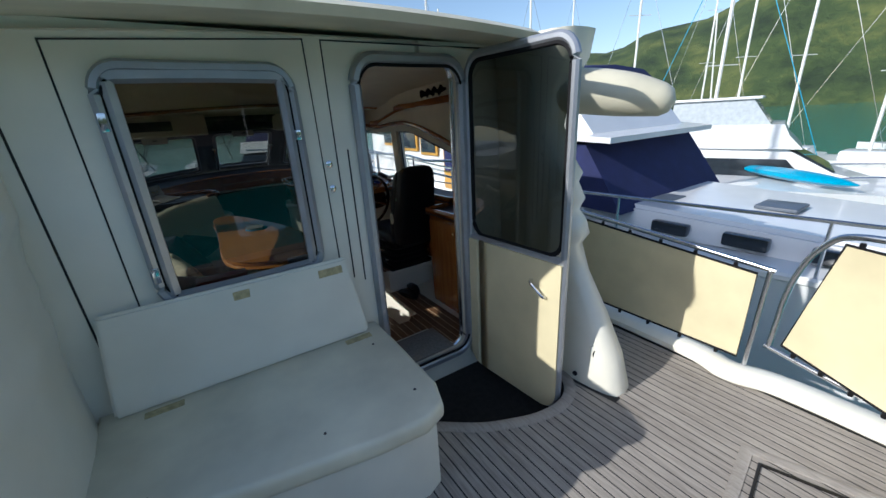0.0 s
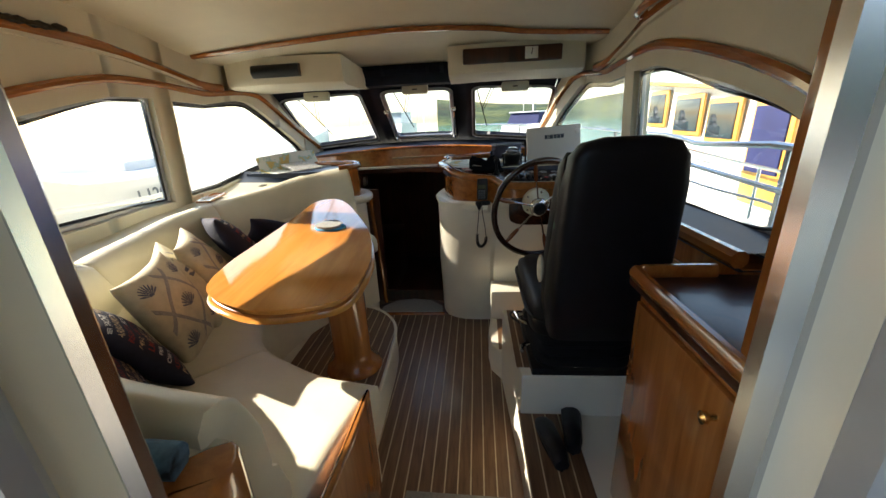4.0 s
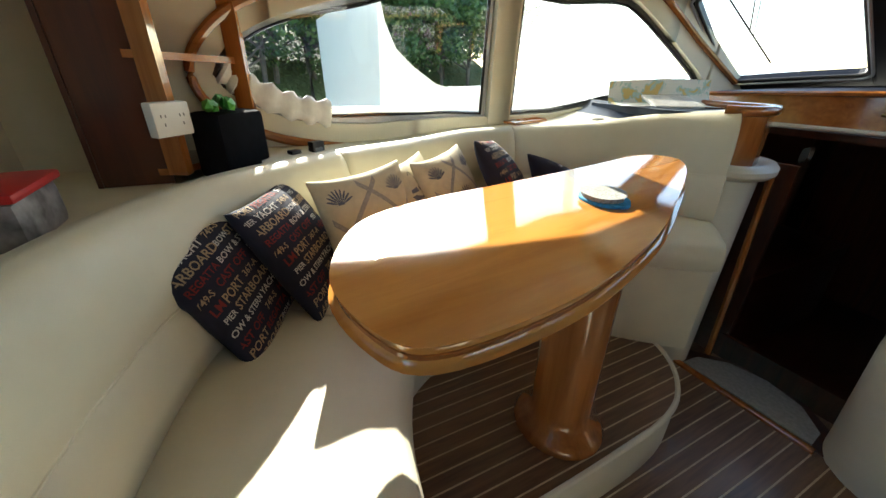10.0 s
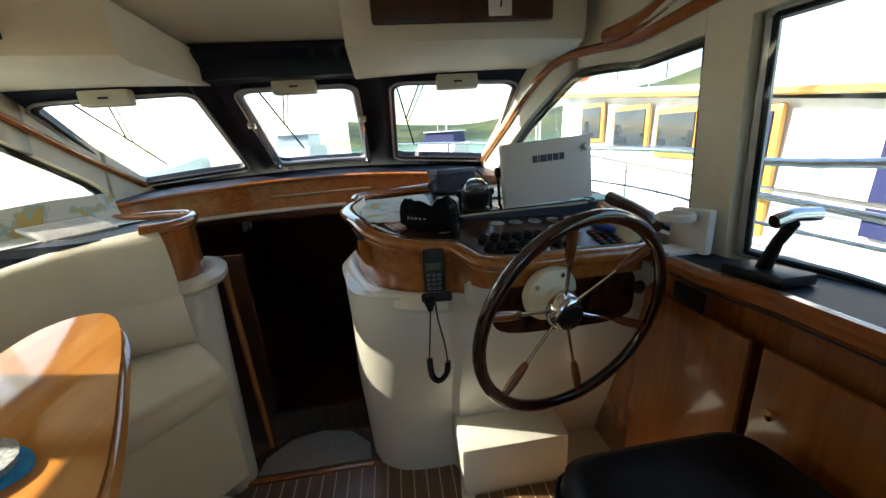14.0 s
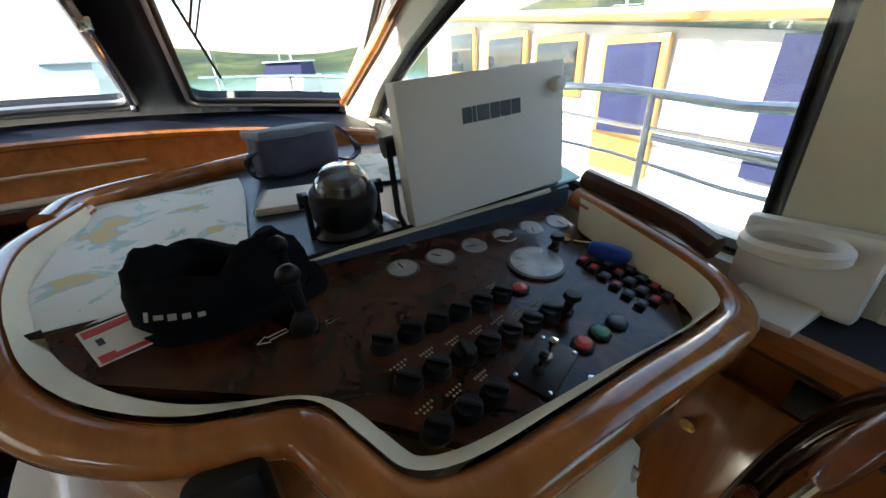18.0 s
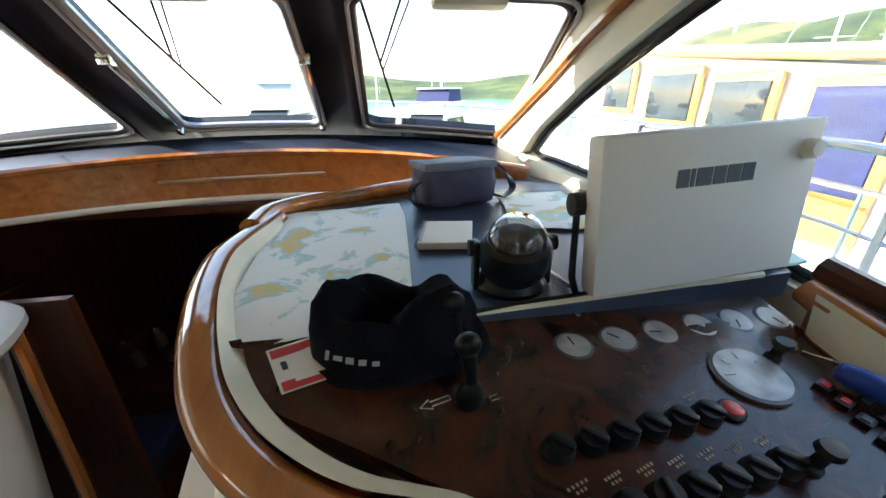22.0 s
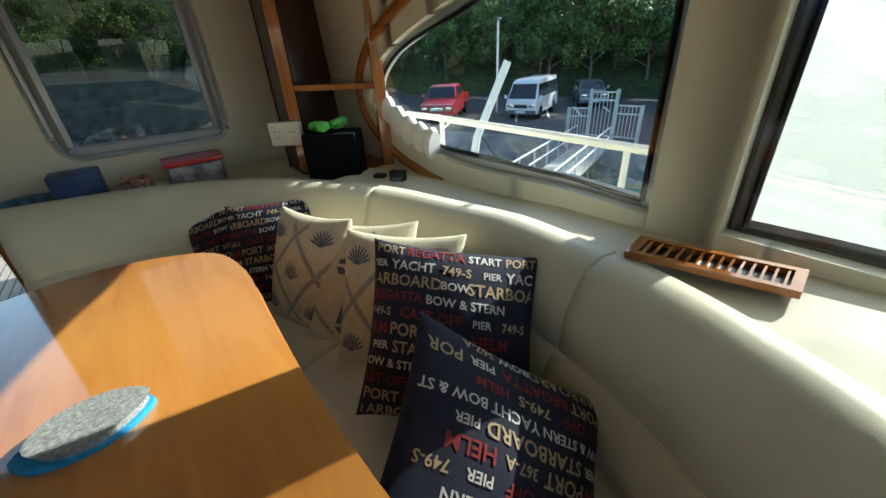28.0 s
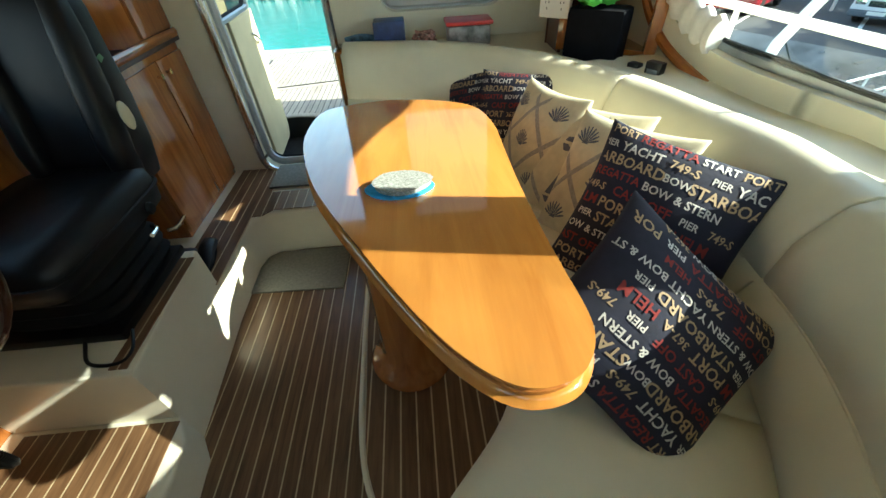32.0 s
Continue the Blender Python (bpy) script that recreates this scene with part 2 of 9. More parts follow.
ALLOY = plain("grey_alloy_frame", (0.42, 0.44, 0.47), 0.38, 0.6, vary=0.08, scale=14)
DARKALLOY = plain("dark_alloy_frame", (0.08, 0.075, 0.07), 0.35, 0.5, vary=0.1)
BRASS = plain("brass", (0.75, 0.52, 0.22), 0.22, 1.0)
PAPER = plain("paper", (0.80, 0.79, 0.74), 0.7, vary=0.04)
WHITE = plain("white_plastic", (0.78, 0.77, 0.72), 0.4, vary=0.05)
BEIGE = plain("beige_plastic", (0.62, 0.58, 0.44), 0.5, vary=0.08)
GREYMAT = plain("grey_carpet", (0.27, 0.26, 0.23), 0.95, vary=0.2, scale=60, grain=0.6, grain_scale=300)
CANVAS = plain("cream_canvas", (0.66, 0.58, 0.36), 0.85, vary=0.14, scale=3, grain=0.3, grain_scale=500)
GLASS = glass_like("window_glass", (0.93, 0.95, 0.94), 1.0)
# Glass tint, taken darker to carry the shade of the cabin inside.
DARKGLASS = glass_like("tinted_and_shaded_glass", (0.22, 0.23, 0.21), 1.3)

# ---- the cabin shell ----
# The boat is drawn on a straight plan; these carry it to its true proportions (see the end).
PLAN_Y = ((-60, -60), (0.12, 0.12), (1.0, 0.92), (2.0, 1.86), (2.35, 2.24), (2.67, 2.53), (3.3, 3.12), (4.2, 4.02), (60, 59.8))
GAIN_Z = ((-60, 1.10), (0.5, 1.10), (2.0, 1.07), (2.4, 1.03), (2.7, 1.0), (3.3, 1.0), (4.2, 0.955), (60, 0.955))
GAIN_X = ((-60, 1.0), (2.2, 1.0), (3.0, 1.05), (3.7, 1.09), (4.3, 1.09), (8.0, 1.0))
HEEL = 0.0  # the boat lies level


def interp(table, x):
    return float(np.interp(x, [a for a, _ in table], [b for _, b in table]))


def rows_of(pts, n=5):
    """A smooth table from a few knots."""
    c = catmull([V(a, b, 0) for a, b in pts], n)
    return [(p.x, p.y) for p in c]


def panel(bm, fn, us, v0, v1, holes, thick):
    """A wall over u and v with holes through it: each hole is (u0, u1, low(u), high(u)); thick is added along the wall's own normal."""
    us = sorted(set(us) | {h[0] for h in holes} | {h[1] for h in holes})

    def normal(u, v):
        e = 0.01
        return (fn(u + e, v) - fn(u - e, v)).cross(fn(u, v + e) - fn(u, v - e)).normalized()

    for a, b in zip(us, us[1:]):
        if b - a < 1e-5:
            continue
        mid = (a + b) / 2
        cuts_a, cuts_b = [v0(a)], [v0(b)]
        for h in sorted((h for h in holes if h[0] < mid < h[1]), key=lambda h: h[2](mid)):
            cuts_a += [h[2](a), h[3](a)]
            cuts_b += [h[2](b), h[3](b)]
        cuts_a.append(v1(a))
        cuts_b.append(v1(b))
        for i in range(0, len(cuts_a), 2):
            q = [(a, cuts_a[i]), (b, cuts_b[i]), (b, cuts_b[i + 1]), (a, cuts_a[i + 1])]
            front = [fn(*p) for p in q]
            back = [fn(*p) + thick * normal(*p) for p in q]
            vs = [bm.verts.new(p) for p in front + back]
            for f in ((0, 1, 2, 3), (7, 6, 5, 4), (0, 4, 5, 1), (2, 6, 7, 3), (1, 5, 6, 2), (3, 7, 4, 0)):
                try:
                    bm.faces.new([vs[k] for k in f])
                except ValueError:
                    pass
    bmesh.ops.remove_doubles(bm, verts=bm.verts, dist=0.0004)
    bm.verts.index_update()
    seen = {}
    for f in bm.faces:
        seen.setdefault(tuple(sorted(v.index for v in f.verts)), []).append(f)
    inner = [f for fs in seen.values() if len(fs) > 1 for f in fs]
    bmesh.ops.delete(bm, geom=inner, context="FACES_ONLY")


def round_hole(u0, u1, v0, v1, r):
    def bite(u):
        k = min(1.0, max(0.0, (u0 + r - u) / r, (u - u1 + r) / r))
        return r * (1 - math.sqrt(max(0.0, 1 - k * k)))
    return (u0, u1, lambda u: v0 + bite(u), lambda u: v1 - bite(u))


def steps(a, b, d):
    n = max(1, round((b - a) / d))
    return [a + (b - a) * i / n for i in range(n + 1)]


def hole_steps(h, n=7):
    """Close steps near the rounded ends of a hole."""
    a, b = h[0], h[1]
    w = b - a
    return [a + w * (0.5 - 0.5 * math.cos(math.pi * i / (3 * n))) for i in range(3 * n + 1)]


def rim(fn, h, n=10, inset=0.0, lift=0.0):
    """The loop round a hole on the wall fn, drawn inset inside it."""
    us = hole_steps(h, n)
    low = [(u, h[2](u)) for u in us]
    high = [(u, h[3](u)) for u in us[::-1]]
    if abs(low[0][1] - high[-1][1]) < 1e-4:
        high = high[:-1]
    if abs(low[-1][1] - high[0][1]) < 1e-4:
        high = high[1:]
    c = V(sum(p[0] for p in low + high), sum(p[1] for p in low + high)) / len(low + high)
    out = []
    for u, v in low + high:
        d = V(u, v) - c
        k = 1 - inset / max(d.length, 0.05)
        out.append(fn(c.x + d.x * k, c.y + d.y * k))
    return out


def pane(name, fn, h, mat, shift, parent=None):
    """A thin pane that fills a hole, shift metres along the wall's normal."""
    bm = bmesh.new()
    us = hole_steps(h, 4)

    def q(u, v, s):
        e = 0.01
        n = (fn(u + e, v) - fn(u - e, v)).cross(fn(u, v + e) - fn(u, v - e)).normalized()
        return fn(u, v) + s * n
    rows = [[q(u, h[2](u) + (h[3](u) - h[2](u)) * k / 4, shift) for k in range(5)] for u in us]
    loft(bm, rows, closed=False)
    bmesh.ops.remove_doubles(bm, verts=bm.verts, dist=0.0003)
    ob = mesh_ob(name, bm, mat)
    ob.visible_shadow = False
    if parent:
        ob.parent = parent
        ob.matrix_parent_inverse = parent.matrix_world.inverted()
    return ob


HALF = rows_of([(-0.2, 1.36), (0.7, 1.40), (1.5, 1.42), (2.4, 1.40), (3.0, 1.32), (3.5, 1.22), (4.3, 1.10)])


def side_at(s):
    return lambda y, z: V(s * (interp(HALF, y) - 0.06 * (z - 1.1)), y, z + HEEL * s * 1.4)


def along(y):
    """Places along the window line, on the longer run that the two panes really have."""
    return 0.90 + (y - 1.10) * 1.0556 if y < 2.43 else 2.37 + (y - 2.50) * 1.164


EYE_TOP = rows_of([(along(y), z) for y, z in ((1.10, 1.25), (1.16, 1.335), (1.32, 1.43), (1.6, 1.52), (1.9, 1.595), (2.15, 1.65), (2.36, 1.685))])
EYE_LOW = rows_of([(along(y), z) for y, z in ((1.10, 1.25), (1.16, 1.18), (1.35, 1.10), (1.62, 1.07), (1.95, 1.08), (2.36, 1.11))])
FWD_TOP = rows_of([(along(y), z) for y, z in ((2.50, 1.70), (2.8, 1.745), (3.06, 1.775), (3.18, 1.765), (3.26, 1.725), (3.5, 1.585), (3.72, 1.45), (3.80, 1.375), (3.84, 1.335))])
FWD_LOW = [(along(2.50), 1.125), (along(3.80), 1.315), (along(3.84), 1.335)]
EYE = (along(1.10), along(2.36), lambda u: interp(EYE_LOW, u), lambda u: interp(EYE_TOP, u))
FWD = (along(2.50), along(3.84), lambda u: interp(FWD_LOW, u), lambda u: interp(FWD_TOP, u))
WALL_TOP = [(-0.2, 2.03), (3.42, 2.03), (3.5, 1.86), (4.24, 1.41)]

for s, side in ((-1, "port"), (1, "starboard")):
    at = side_at(s)
    bm = bmesh.new()
    us = steps(0.1, 4.24, 0.12) + hole_steps(EYE) + hole_steps(FWD)
    panel(bm, at, us, lambda u: 0.0, lambda u: interp(WALL_TOP, u), [EYE, FWD], 0.05 * -s)
    setting("wall_" + side, bm, LINING)
    # alloy frames, seals and panes
    for name, h in (("aft", EYE), ("forward", FWD)):
        w = new("window_%s_%s" % (side, name))
        tagged(w, kind="structure")
        bm = bmesh.new()
        tube(bm, rim(at, h, inset=0.012), 0.020, closed=True, seg=6, flat=1.0)
        part("window_frame", bm, ALLOY if name == "aft" else DARKALLOY, w)
        bm = bmesh.new()
        tube(bm, [p + V(-s * 0.012, 0, 0) for p in rim(at, h, inset=0.034)], 0.007, closed=True, seg=6)
        part("window_seal", bm, RUBBER, w)
        pane("glass", at, h, GLASS, 0.025 * s * -1, w)
    # mullion post between the two panes
    bm = bmesh.new()
    q = [at(along(y), z) for y, z in ((2.385, 1.05), (2.475, 1.05), (2.475, 1.72), (2.385, 1.71))]
    loft(bm, [[p + V(-s * 0.02, 0, 0) for p in q], [p + V(s * 0.055, 0, 0) for p in q]])
    setting("trim_mullion_" + side, bm, BEIGE)
    # varnished trim that runs over the windows and round their aft tip
    over = [(4.02, 1.40), (3.90, 1.47), (3.6, 1.64), (3.36, 1.775), (3.24, 1.82), (3.06, 1.83), (2.6, 1.785), (2.3, 1.75), (1.9, 1.68), (1.5, 1.57), (1.22, 1.46), (1.06, 1.33), (1.03, 1.22), (1.10, 1.12), (1.28, 1.03), (1.5, 0.985), (1.68, 0.965), (1.78, 0.935)]
    bm = bmesh.new()
    tube(bm, [at(p.x, p.y) + V(-s * 0.058, 0, 0) for p in catmull([V(along(a), b, 0) for a, b in over], 6)], 0.017, seg=8, flat=1.15)
    setting("trim_window_" + side, bm, CHERRY)

# windscreen
def screen(x, v):
    """The raked windscreen: v is 0 at the foot of the panes and 1 at their head."""
    low = V(x, 4.29 - 0.12 * x * x, 1.475 - 0.06 * x * x + HEEL * x)
    high = V(x, 3.71 - 0.14 * x * x, 1.870 - 0.05 * x * x + HEEL * x)
    return low + (high - low) * v


PANES = [round_hole(-1.10, -0.475, 0.0, 1.0, 0.07), round_hole(-0.285, 0.285, 0.0, 1.0, 0.07), round_hole(0.475, 1.10, 0.0, 1.0, 0.07)]
bm = bmesh.new()
panel(bm, screen, steps(-1.18, 1.18, 0.08) + [u for h in PANES for u in hole_steps(h)], lambda u: -0.16, lambda u: 1.34, PANES, -0.05)
setting("wall_windscreen", bm, NAVY)
for i, h in enumerate(PANES):
    w = tagged(new("window_front_%d" % (i + 1)), kind="structure")
    mid = i == 1
    bm = bmesh.new()
    tube(bm, rim(screen, h, 9, inset=0.004), 0.017 if mid else 0.011, closed=True, seg=8)
    part("window_frame", bm, ALLOY if mid else DARKALLOY, w)
    bm = bmesh.new()
    tube(bm, [p + V(0, -0.012, -0.012) for p in rim(screen, h, 9, inset=-0.022)], 0.008, closed=True, seg=6)
    part("outer_trim", bm, ALLOY, w)
    pane("glass", screen, h, GLASS, -0.02, w)
    if mid:
        for s in (-1, 1):
            bm = bmesh.new()
            a, b = screen(s * 0.30, 0.60), screen(s * 0.285, 0.02)
            tube(bm, [a + V(0, -0.03, -0.01), b + V(0, -0.03, -0.02)], 0.007)
            box(bm, a.x - 0.02, a.y - 0.05, a.z - 0.02, a.x + 0.02, a.y - 0.01, a.z + 0.02, 0.006)
            lathe(bm, [(0.0, 0.0), (0.012, 0.002), (0.012, 0.03), (0.0, 0.034)], facing(b + V(0, -0.02, -0.01), (0, -0.6, -0.7)), 12)
            part("stay", bm, CHROME, w, "chrome hatch stay")
    # wiper outside the pane
    x0 = (h[0] + h[1]) / 2 - (0.14 if i != 2 else 0.22)
    bm = bmesh.new()
    out = V(0, 0.03, 0.05)
    tube(bm, [screen(x0 - 0.07, 0.92) + out, screen(x0 + 0.03, 0.12) + out], 0.005, seg=6)
    tube(bm, [screen(x0 + 0.10, 1.15) + out, screen(x0 - 0.02, 0.5) + out], 0.004, seg=6)
    tube(bm, [screen(x0 + 0.13, 1.15) + out, screen(x0 - 0.01, 0.45) + out], 0.003, seg=6)
    thing("windscreen_wiper", bm, RUBBER, "black windscreen wiper with twin arms on the glass", "wiper", "windscreen wipers")

# ceiling lining and overhead lockers
bm = bmesh.new()
top = lambda x, y: V(x, y, 2.05 - 0.03 * x * x)
rows = [[top(x, y) for x in steps(-1.40, 1.40, 0.2)] for y in steps(0.1, 3.62, 0.3)]
loft(bm, rows, closed=False)
up = [[p + V(0, 0, 0.04) for p in r] for r in rows]
loft(bm, up, closed=False)
setting("ceiling", bm, LINING)
bm = bmesh.new()
tube(bm, catmull([V(-1.25, 2.60, 2.0), V(-0.6, 2.55, 2.025), V(0, 2.5, 2.035), V(0.5, 2.53, 2.03), V(0.8, 2.6, 2.02), V(1.25, 2.62, 2.0)], 6), 0.022, seg=8, flat=0.6)
setting("trim_ceiling", bm, CHERRY)
for s, side in ((-1, "port"), (1, "starboard")):
    x0, x1 = (-1.20, -0.38) if s < 0 else (0.30, 1.17)
    h = HEEL * (x0 + x1) / 2
    z0 = 1.845 + h
    loc = group_of("overhead_locker", ((x0 + x1) / 2, 2.9, z0), "white moulded overhead locker above the windscreen", "locker")
    bm = bmesh.new()
    prof = [(2.86, z0 + 0.012), (2.84, z0 + 0.05), (2.84, 2.03), (3.66, 2.03), (3.66, z0 + 0.05), (3.40, z0 + 0.005), (2.92, z0 - 0.005)]
    n = 8
    rings = []
    for i in range(n + 1):
        k = i / n
        inset = 0.0 if 0 < i < n else 0.018
        x = x0 + (x1 - x0) * k
        rings.append([V(x, y + (0.05 * (2 * k - 1) ** 2), z) for y, z in prof])
    loft(bm, rings)
    part("body", bm, LINING, loc)
    bm = bmesh.new()
    if s < 0:
        pts = [V(-0.98 + 0.33 * k / 8, 2.838, 1.94 + h) for k in range(9)]
        tube(bm, pts, 0.042, seg=10, flat=1.0)
        part("speaker_grille", bm, BLACK, loc, "dark oblong speaker grille")
    else:
        box(bm, 0.40, 2.815, 1.905 + h, 1.02, 2.845, 2.0 + h, 0.012)
        part("instrument_panel", bm, DARKWOOD, loc, "dark burr instrument panel")
        bm = bmesh.new()
        box(bm, 0.79, 2.808, 1.92 + h, 0.87, 2.822, 1.99 + h, 0.004)
        part("gauge", bm, WHITE, loc, "small white wind gauge")
        bm = bmesh.new()
        tube(bm, [V(0.83, 2.806, 1.945 + h), V(0.835, 2.806, 1.98 + h)], 0.003, seg=6)
        part("gauge_needle", bm, BLACK, loc)
bm = bmesh.new()
box(bm, -0.40, 3.56, 1.89, 0.32, 3.66, 2.06, 0.004)
setting("trim_screen_head", bm, NAVY)
for x in (-0.80, 0.0, 0.80):
    p = screen(x, 1.0)
    b = group_of("blind_box", p, "beige plastic blind box above a windscreen pane", "blind box", "blind boxes")
    bm = bmesh.new()
    box(bm, p.x - 0.105, p.y - 0.075, p.z - 0.045, p.x + 0.105, p.y - 0.012, p.z + 0.03, 0.014)
    part("case", bm, BEIGE, b)
    bm = bmesh.new()
    box(bm, p.x - 0.02, p.y - 0.079, p.z - 0.015, p.x + 0.02, p.y - 0.074, p.z - 0.006)
    part("slot", bm, BLACK, b)

# long shelves under the side decks
for s in (-1, 1):
    at = side_at(s)
    bm = bmesh.new()
    tube(bm, [at(y, 1.845 + 0.02 * math.sin(y)) + V(-s * (0.06 + 0.02 * math.sin(2.2 * y)), 0, 0) for y in steps(0.35, 2.86, 0.1)], 0.026, seg=8, flat=1.1)
    thing("side_shelf", bm, CHERRY, "varnished fiddle of the long shelf over the side windows", "shelf", "side shelves")
    bm = bmesh.new()
    ys = steps(0.35, 2.86, 0.25)
    a = [at(y, 1.83) + V(-s * 0.07, 0, 0) for y in ys]
    b = [at(y, 1.83) for y in ys]
    loft(bm, [a, b, [p + V(0, 0, 0.015) for p in b], [p + V(0, 0, 0.015) for p in a]], closed=False, around=True)
    setting("trim_shelf", bm, LINING)
grab = group_of("grab_bar", (1.28, 2.0, 1.86), "varnished wooden grab handle on the cabin side", "handle")
bm = bmesh.new()
tube(bm, catmull([V(1.31, 2.12, 1.885), V(1.262, 2.07, 1.875), V(1.262, 1.80, 1.865), V(1.31, 1.74, 1.86)], 5), 0.018, flat=1.2)
part("bar", bm, CHERRY, grab)

# aft bulkhead with its window and doorway
AFT_Y = 0.12


def aft_out(x, z):
    return V(x, AFT_Y + 0.02 - 0.05 * (x + 0.2) ** 2 * 0.4, z)


DOOR = round_hole(0.11, 0.75, 0.27, 1.99, 0.11)
AFTWIN = round_hole(-0.86, -0.175, 1.075, 1.94, 0.09)
bm = bmesh.new()
panel(bm, aft_out, steps(-1.40, 1.38, 0.1) + hole_steps(DOOR) + hole_steps(AFTWIN), lambda u: 0.0, lambda u: 2.06, [DOOR, AFTWIN], -0.09)
setting("wall_aft", bm, GELCOAT)
w = tagged(new("window_aft"), kind="structure")
bm = bmesh.new()
tube(bm, [p + V(0, -0.012, 0) for p in rim(aft_out, AFTWIN, 9, inset=0.008)], 0.020, closed=True, seg=6)
part("outer_frame", bm, ALLOY, w)
bm = bmesh.new()
tube(bm, [p + V(0, -0.018, 0) for p in rim(aft_out, AFTWIN, 9, inset=0.034)], 0.006, closed=True, seg=6)
part("window_seal", bm, RUBBER, w)
inner = round_hole(-0.80, -0.235, 1.125, 1.885, 0.02)
bm = bmesh.new()
tube(bm, [p + V(0, -0.004, 0) for p in rim(aft_out, inner, 8, inset=-0.022)], 0.026, closed=True, seg=6)
part("window_frame", bm, ALLOY, w)
pane("glass", aft_out, inner, DARKGLASS, -0.01, w)
for z in (1.22, 1.76):
    bm = bmesh.new()
    box(bm, -0.865, AFT_Y - 0.03, z - 0.03, -0.84, AFT_Y + 0.01, z + 0.03, 0.004)
    part("hinge", bm, CHROME, w)
bm = bmesh.new()
box(bm, -0.205, AFT_Y - 0.035, 1.66, -0.185, AFT_Y + 0.01, 1.70, 0.004)
part("latch", bm, CHROME, w)
for dy, r, mat, name in ((-0.012, 0.030, ALLOY, "door_frame"), (-0.028, 0.008, RUBBER, "door_seal")):
    bm = bmesh.new()
    tube(bm, [p + V(0, dy, 0) for p in rim(aft_out, DOOR, 10, inset=0.012 if r > 0.02 else 0.04)], r, closed=True, seg=8)
    setting("trim_" + name, bm, mat)
bm = bmesh.new()
tube(bm, [p + V(0, 0.10, 0) for p in rim(aft_out, DOOR, 10, inset=-0.012)], 0.022, closed=True, seg=8)
setting("trim_door_inside", bm, STEEL)
# drawn joints of the moulded bulkhead
bm = bmesh.new()
for pts in ([(-0.94, 0.98), (-0.95, 2.0), (-0.10, 2.04), (-0.085, 0.99)], [(-1.10, 0.9), (-1.12, 1.98)], [(-0.02, 0.98), (-0.02, 2.04), (0.92, 2.04)], [(0.04, 0.95), (0.04, 1.6)]):
    tube(bm, [aft_out(a, b) + V(0, -0.001, 0) for a, b in pts], 0.004, seg=6)
setting("trim_joint", bm, CAULK)
for z in (1.545, 1.435):
    bm = bmesh.new()
    m = facing(aft_out(-0.065, z) + V(0, -0.001, 0), (0, -1, 0))
    lathe(bm, [(0.0, 0.0), (0.017, 0.0), (0.017, 0.004), (0.010, 0.009), (0.0, 0.009)], m, 14)
    thing("bolt", bm, CHROME, "round chrome bolt head in the cream bulkhead", "bolt", "bulkhead bolts")

# the door leaf, swung open over the side deck
door = new("door_1")
door.matrix_world = pose(0.775, AFT_Y - 0.03, 0.20, 0, 0, -86)
bpy.context.view_layer.update()
tagged(door, kind="structure")
leaf = lambda x, z: door.matrix_world @ V(x, 0, z)
full = round_hole(0.0, 0.70, 0.0, 1.80, 0.10)
bm = bmesh.new()
panel(bm, leaf, steps(0.0, 0.70, 0.1) + hole_steps(full), lambda u: full[2](min(max(u, 0.0), 0.70)), lambda u: 0.84, [], 0.03)
part("lower_panel", bm, CANVAS, door, "yellowed cream door panel")
bm = bmesh.new()
tube(bm, rim(leaf, full, 9, inset=0.004), 0.021, closed=True, seg=8)
part("door_frame", bm, ALLOY, door)
bm = bmesh.new()
tube(bm, [leaf(0.0, 0.85), leaf(0.70, 0.85)], 0.021, seg=8)
part("middle_rail", bm, ALLOY, door)
bm = bmesh.new()
top_half = round_hole(0.02, 0.68, 0.86, 1.78, 0.085)
tube(bm, rim(leaf, top_half, 8, inset=0.008), 0.012, closed=True, seg=6)
part("glass_seal", bm, RUBBER, door)
pane("glass", leaf, top_half, DARKGLASS, 0.0, door)
for s in (-1, 1):
    bm = bmesh.new()
    a, b = leaf(0.52, 0.72), leaf(0.61, 0.66)
    n = (door.matrix_world.to_3x3() @ V(0, s, 0)).normalized()
    tube(bm, catmull([a + n * 0.02, a + n * 0.05, (a + b) / 2 + n * 0.055, b + n * 0.05, b + n * 0.02], 4), 0.009)
    box(bm, b.x - 0.012, b.y - 0.03, b.z - 0.10, b.x + 0.012, b.y + 0.02, b.z + 0.05, 0.006)
    part("door_handle", bm, CHROME, door, "chrome lever handle")

# ---- levels of the sole ----
def slab(name, pts, z0, z1, mat, r=0.0):
    bm = bmesh.new()
    prism(bm, pts, z0, z1, r)
    return setting(name, bm, mat)


